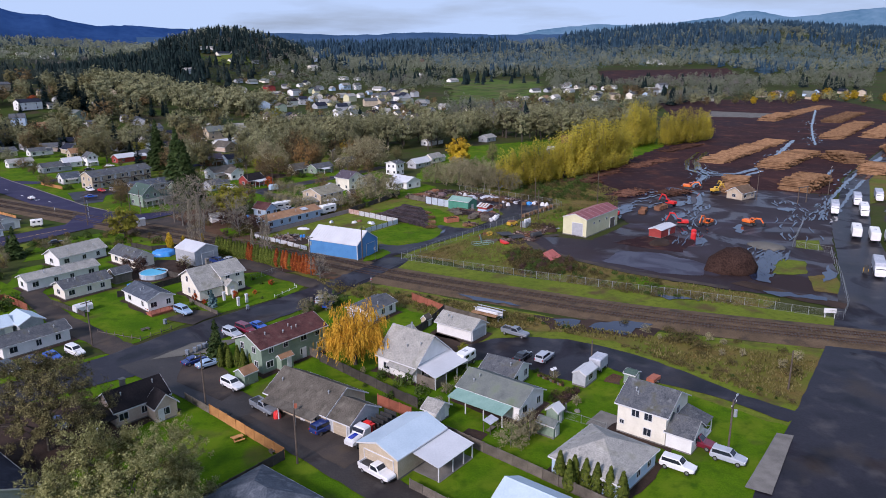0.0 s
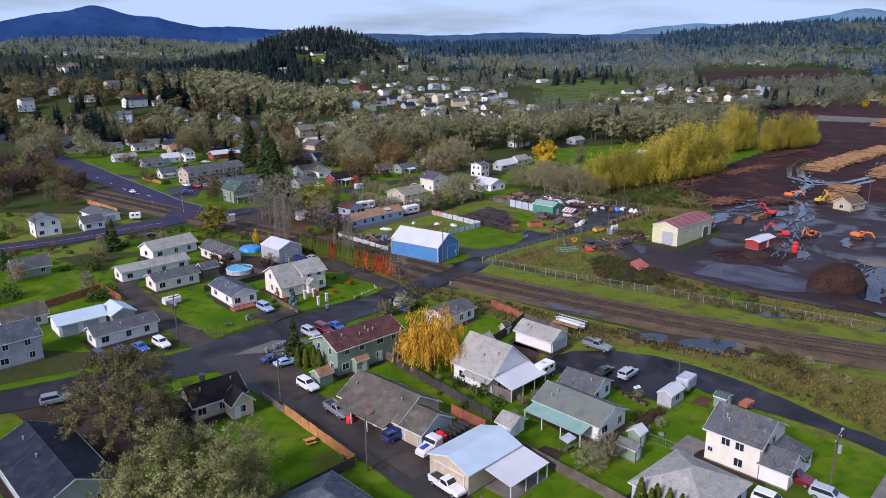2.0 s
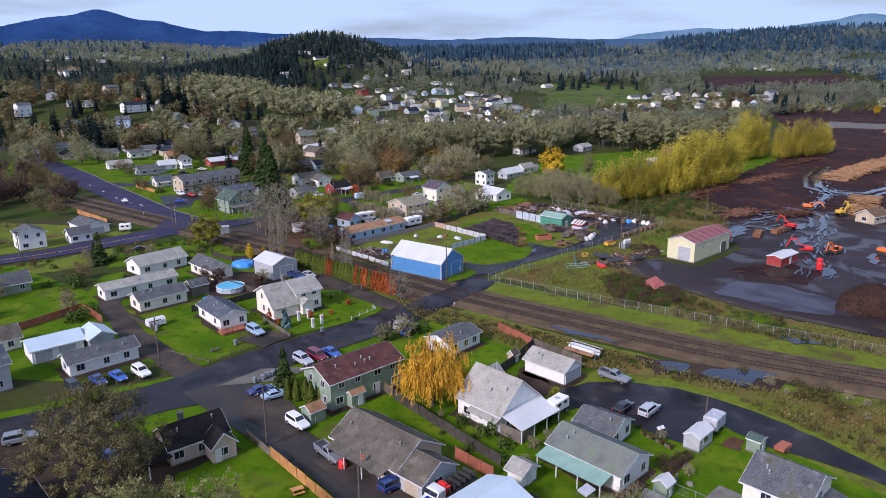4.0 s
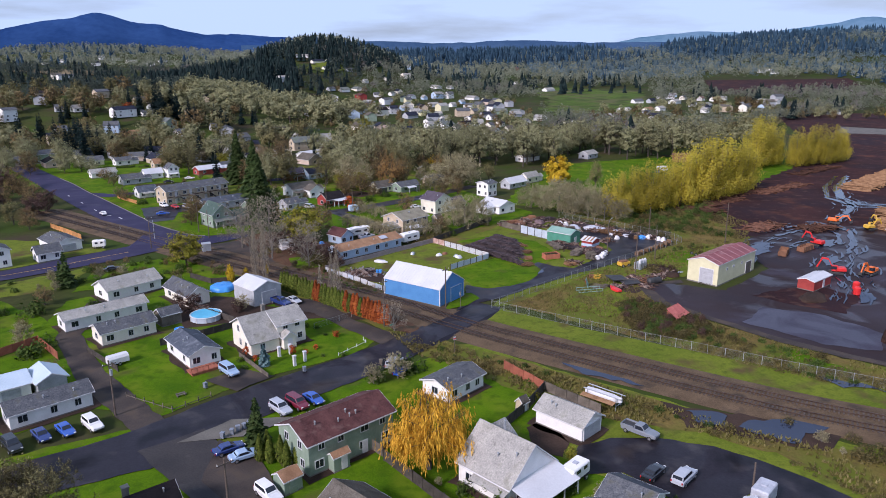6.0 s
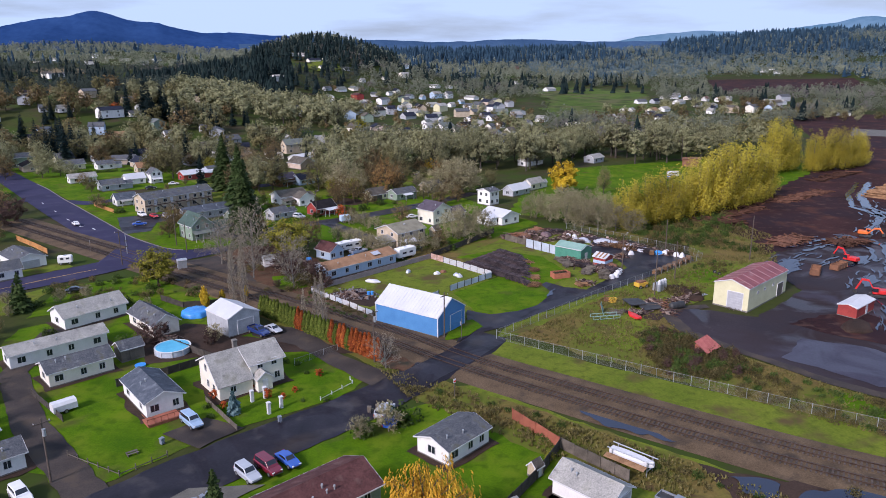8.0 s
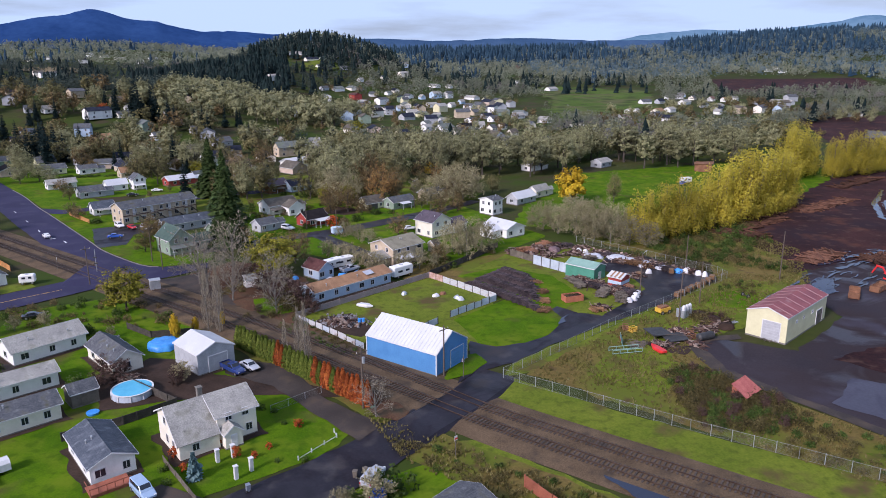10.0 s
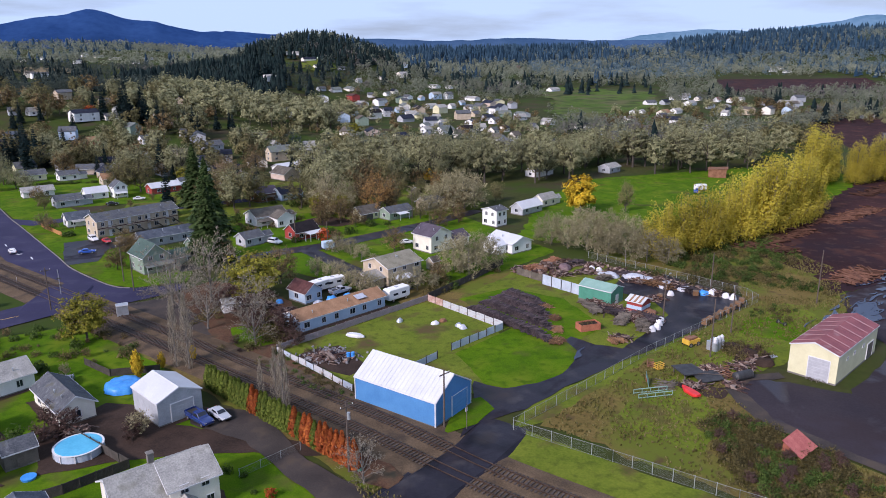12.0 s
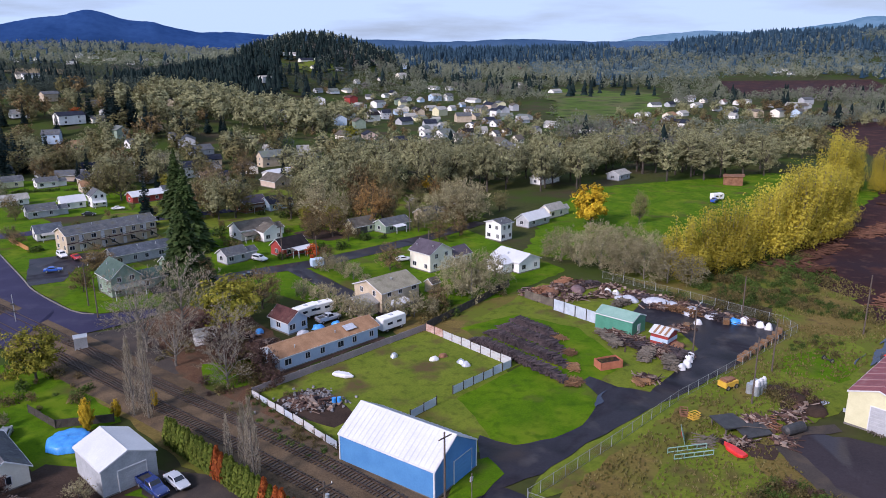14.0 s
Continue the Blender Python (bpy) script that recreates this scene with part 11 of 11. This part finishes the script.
# ---- woods beyond ----
def woods(name, label, regions, seed, firs, mat_a, h0, h1):
    """Trees too far off to tell apart: firs of ragged tiers, or round crowns of many uneven lumps."""
    rng = random.Random(seed)
    s = Shape()
    for (x0, x1, y0, y1, count, test) in regions:
        for i in range(count):
            x, y = rng.uniform(x0, x1), rng.uniform(y0, y1)
            if not test(x, y):
                continue
            z = land(x, y)
            h = rng.uniform(h0, h1)
            if firs:
                tiers = 5 if y < 1150 else 4
                for k in range(tiers):
                    zz, r = z + h * (0.08 + 0.84 * k / tiers), h * 0.27 * (1 - 0.85 * k / tiers)
                    a0 = rng.uniform(0, 6.28)
                    ring = [(x + math.cos(a0 + a * 1.0472) * r * rng.uniform(0.6, 1.2), y + math.sin(a0 + a * 1.0472) * r * rng.uniform(0.6, 1.2), zz + rng.uniform(-0.05, 0.03) * h) for a in range(6)]
                    s.add(ring + [(x + rng.gauss(0, 0.15), y, min(z + h, zz + h * 0.34))], [(a, (a + 1) % 6, 6) for a in range(6)])
            else:
                near = y < 900
                w = h * rng.uniform(0.3, 0.46)
                lobes = []
                for k in range(5):
                    a, u = rng.uniform(0, 6.28), rng.uniform(-0.5, 0.9)
                    ro = w * math.sqrt(1 - u * u) * rng.uniform(0.4, 0.75)
                    lobes.append((x + math.cos(a) * ro, y + math.sin(a) * ro, z + h * (0.52 + 0.3 * u), h * rng.uniform(0.17, 0.27)))
                for k in range(66 if near else 30):
                    cx, cy, cz, r = lobes[k % 5]
                    nx, ny, nz = rng.gauss(0, 1), rng.gauss(0, 1), rng.gauss(0.35, 1)
                    q = r * rng.uniform(0.75, 1.05) / math.sqrt(nx * nx + ny * ny + nz * nz + 1e-6)
                    leaf(s, rng, Vector((cx + nx * q, cy + ny * q, max(z + 0.3, cz + nz * q))), Vector((nx, ny, nz)).normalized(), h * (rng.uniform(0.03, 0.055) if near else rng.uniform(0.055, 0.085)))
    return solid(name, s, mat_a, label, "woods", kind="stuff")


def fan(x, y, a, b):
    return a * y < x < b * y


TOWN = [[(-120, 500), (60, 520), (95, 800), (70, 850), (-130, 850), (-130, 700)], [(110, 590), (230, 600), (420, 860), (300, 860), (120, 720)], [(-300, 445), (-110, 440), (-90, 520), (-200, 640), (-420, 660)], [(88, 640), (155, 635), (195, 720), (240, 900), (262, 1030), (160, 1110), (95, 1050), (105, 900), (85, 760)], [(325, 950), (610, 1060), (690, 1310), (410, 1270)]]


def open_land(x, y):
    return not any(inside(x, y, p) for p in TOWN)


def clear_of(x, y, k=0.9):
    """Away from houses and from the open gardens on their near side."""
    return all(abs(x - a) > r * k or not -(34 if b > 560 else r) < y - b < r * k for a, b, r in PLACED)


VALLEY = [(-420, 620, 480, 800, 3600, lambda x, y: fan(x, y, -0.75, 0.3 + (y - 480) * 0.001) and noise.noise((x * 0.009, y * 0.009, 1)) > -0.2 and open_land(x, y) and clear_of(x, y)),
          (-900, 900, 800, 1150, 4200, lambda x, y: fan(x, y, -0.78, 0.75) and noise.noise((x * 0.007, y * 0.007, 1)) > -0.25 and open_land(x, y) and clear_of(x, y))]
woods("valley_woods", "olive-green lichened woods on the valley floor", [(a, b, c, d, n, (lambda x, y, f=f: x > -0.12 * y and f(x, y))) for a, b, c, d, n, f in VALLEY], 3, False, F_HAZEOLIVE, 9, 16)
woods("valley_woods", "dark olive woods below the fir hill", [(a, b, c, d, n, (lambda x, y, f=f: x <= -0.12 * y and f(x, y))) for a, b, c, d, n, f in VALLEY], 5, False, F_HAZEDARK, 9, 16)
woods("valley_woods", "bare brown-grey autumn woods on the valley floor", [(a, b, c, d, n // 2, (lambda x, y, f=f: f(x, y) and noise.noise((x * 0.006, y * 0.006, 9)) > (0 if x > -0.12 * y else 0.25))) for a, b, c, d, n, f in VALLEY], 23, False, F_HAZEBROWN, 8, 14)
woods("valley_firs", "dark firs standing among the valley woods", [(a, b, c, d, n // 5, (lambda x, y, f=f: f(x, y) and noise.noise((x * 0.008, y * 0.008, 4)) > (0.12 if x > -0.1 * y else -0.12))) for a, b, c, d, n, f in VALLEY], 24, True, F_FIR, 11, 19)
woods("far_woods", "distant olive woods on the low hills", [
    (-1300, 1600, 1150, 1900, 6500, lambda x, y: fan(x, y, -0.78, 0.85) and noise.noise((x * 0.005, y * 0.005, 1)) > -0.35 and open_land(x, y))], 13, False, F_HAZEOLIVE, 13, 21)
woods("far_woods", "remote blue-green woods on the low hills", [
    (-1300, 1600, 1200, 1950, 6000, lambda x, y: fan(x, y, 0.1, 0.85) and noise.noise((x * 0.004, y * 0.004, 7)) > -0.2 and open_land(x, y))], 15, False, F_HAZEBLUE, 14, 22)
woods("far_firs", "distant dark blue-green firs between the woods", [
    (-1300, 1600, 1150, 1900, 2600, lambda x, y: fan(x, y, -0.78, 0.85) and noise.noise((x * 0.005, y * 0.005, 6)) > 0.08 and open_land(x, y))], 16, True, F_HAZEFIR, 14, 24)
woods("hill_fir_woods", "dark fir woods on the near hill", [
    (-480, 40, 1040, 1420, 1800, lambda x, y: hill(-196, 1200, 1, 125, 220, 8, x, y) > 0.45),
    (-420, -120, 720, 980, 1700, lambda x, y: -0.46 * (y - 106) < x < -0.235 * (y - 106) and noise.noise((x * 0.007, y * 0.007, 8)) > -0.45 and clear_of(x, y)),
    (-700, -390, 700, 1000, 130, lambda x, y: clear_of(x, y)),
    (-300, 300, 950, 1300, 160, lambda x, y: clear_of(x, y))], 4, True, F_FIR, 11, 21)
woods("far_fir_woods", "distant blue-green fir woods on the ridges", [
    (-1900, 2300, 1650, 2400, 12000, lambda x, y: fan(x, y, -0.2, 0.95) and noise.noise((x * 0.003, y * 0.003, 5)) > -0.25)], 14, True, F_HAZEFIR, 20, 32)


# ---- mountains on the horizon ----
def ridge(name, dist, a0, a1, shape, mat, label):
    """A far range: its height along the bearing, in degrees from +y."""
    s = Shape()
    n = 160
    for i in range(n + 1):
        a = radians(a0 + (a1 - a0) * i / n)
        z = shape(math.degrees(a)) + dist * 0.0014 * noise.noise((math.degrees(a) * 0.9, 1.0, 0)) + dist * 0.0007 * noise.noise((math.degrees(a) * 4, 2.0, 0))
        for d, k in ((0, -40.0), (0, z * 0.5), (dist * 0.06, z)):
            r = dist + d
            s.v.append((r * math.sin(a), 60 + r * math.cos(a), k))
    for i in range(n):
        for j in range(2):
            k = i * 3 + j
            s.f.append((k, k + 3, k + 4, k + 1))
    solid(name, s, mat, label, "mountains", kind="structure", smooth=True)


def bell(a, c, w, h):
    return h * math.exp(-((a - c) / w) ** 2)


ridge("backdrop", 4300, -50, -8, lambda a: 166 + bell(a, -25.4, 1.6, 50) + bell(a, -26, 4.5, 80) + bell(a, -21.5, 2.2, 40) + bell(a, -29, 2, 25) + bell(a, -16.5, 2.5, 20) + bell(a, -40, 8, 60), MOUNT_HAZEBLUE, "dark blue forested mountain on the horizon")
ridge("backdrop", 4000, -16, 24, lambda a: 118 + bell(a, -6, 4, 20) + bell(a, 5, 4, 18), MOUNT_HAZEMID, "low blue hills across the valley")
ridge("backdrop", 4450, 4, 52, lambda a: 100 + 68 / (1 + math.exp(13 - a)) + bell(a, 18.5, 2, 15) + bell(a, 25.5, 2, 25) + bell(a, 29, 2.2, 68) + bell(a, 37, 5, 70), MOUNT_HAZEGREY, "pale grey-blue mountains on the horizon")
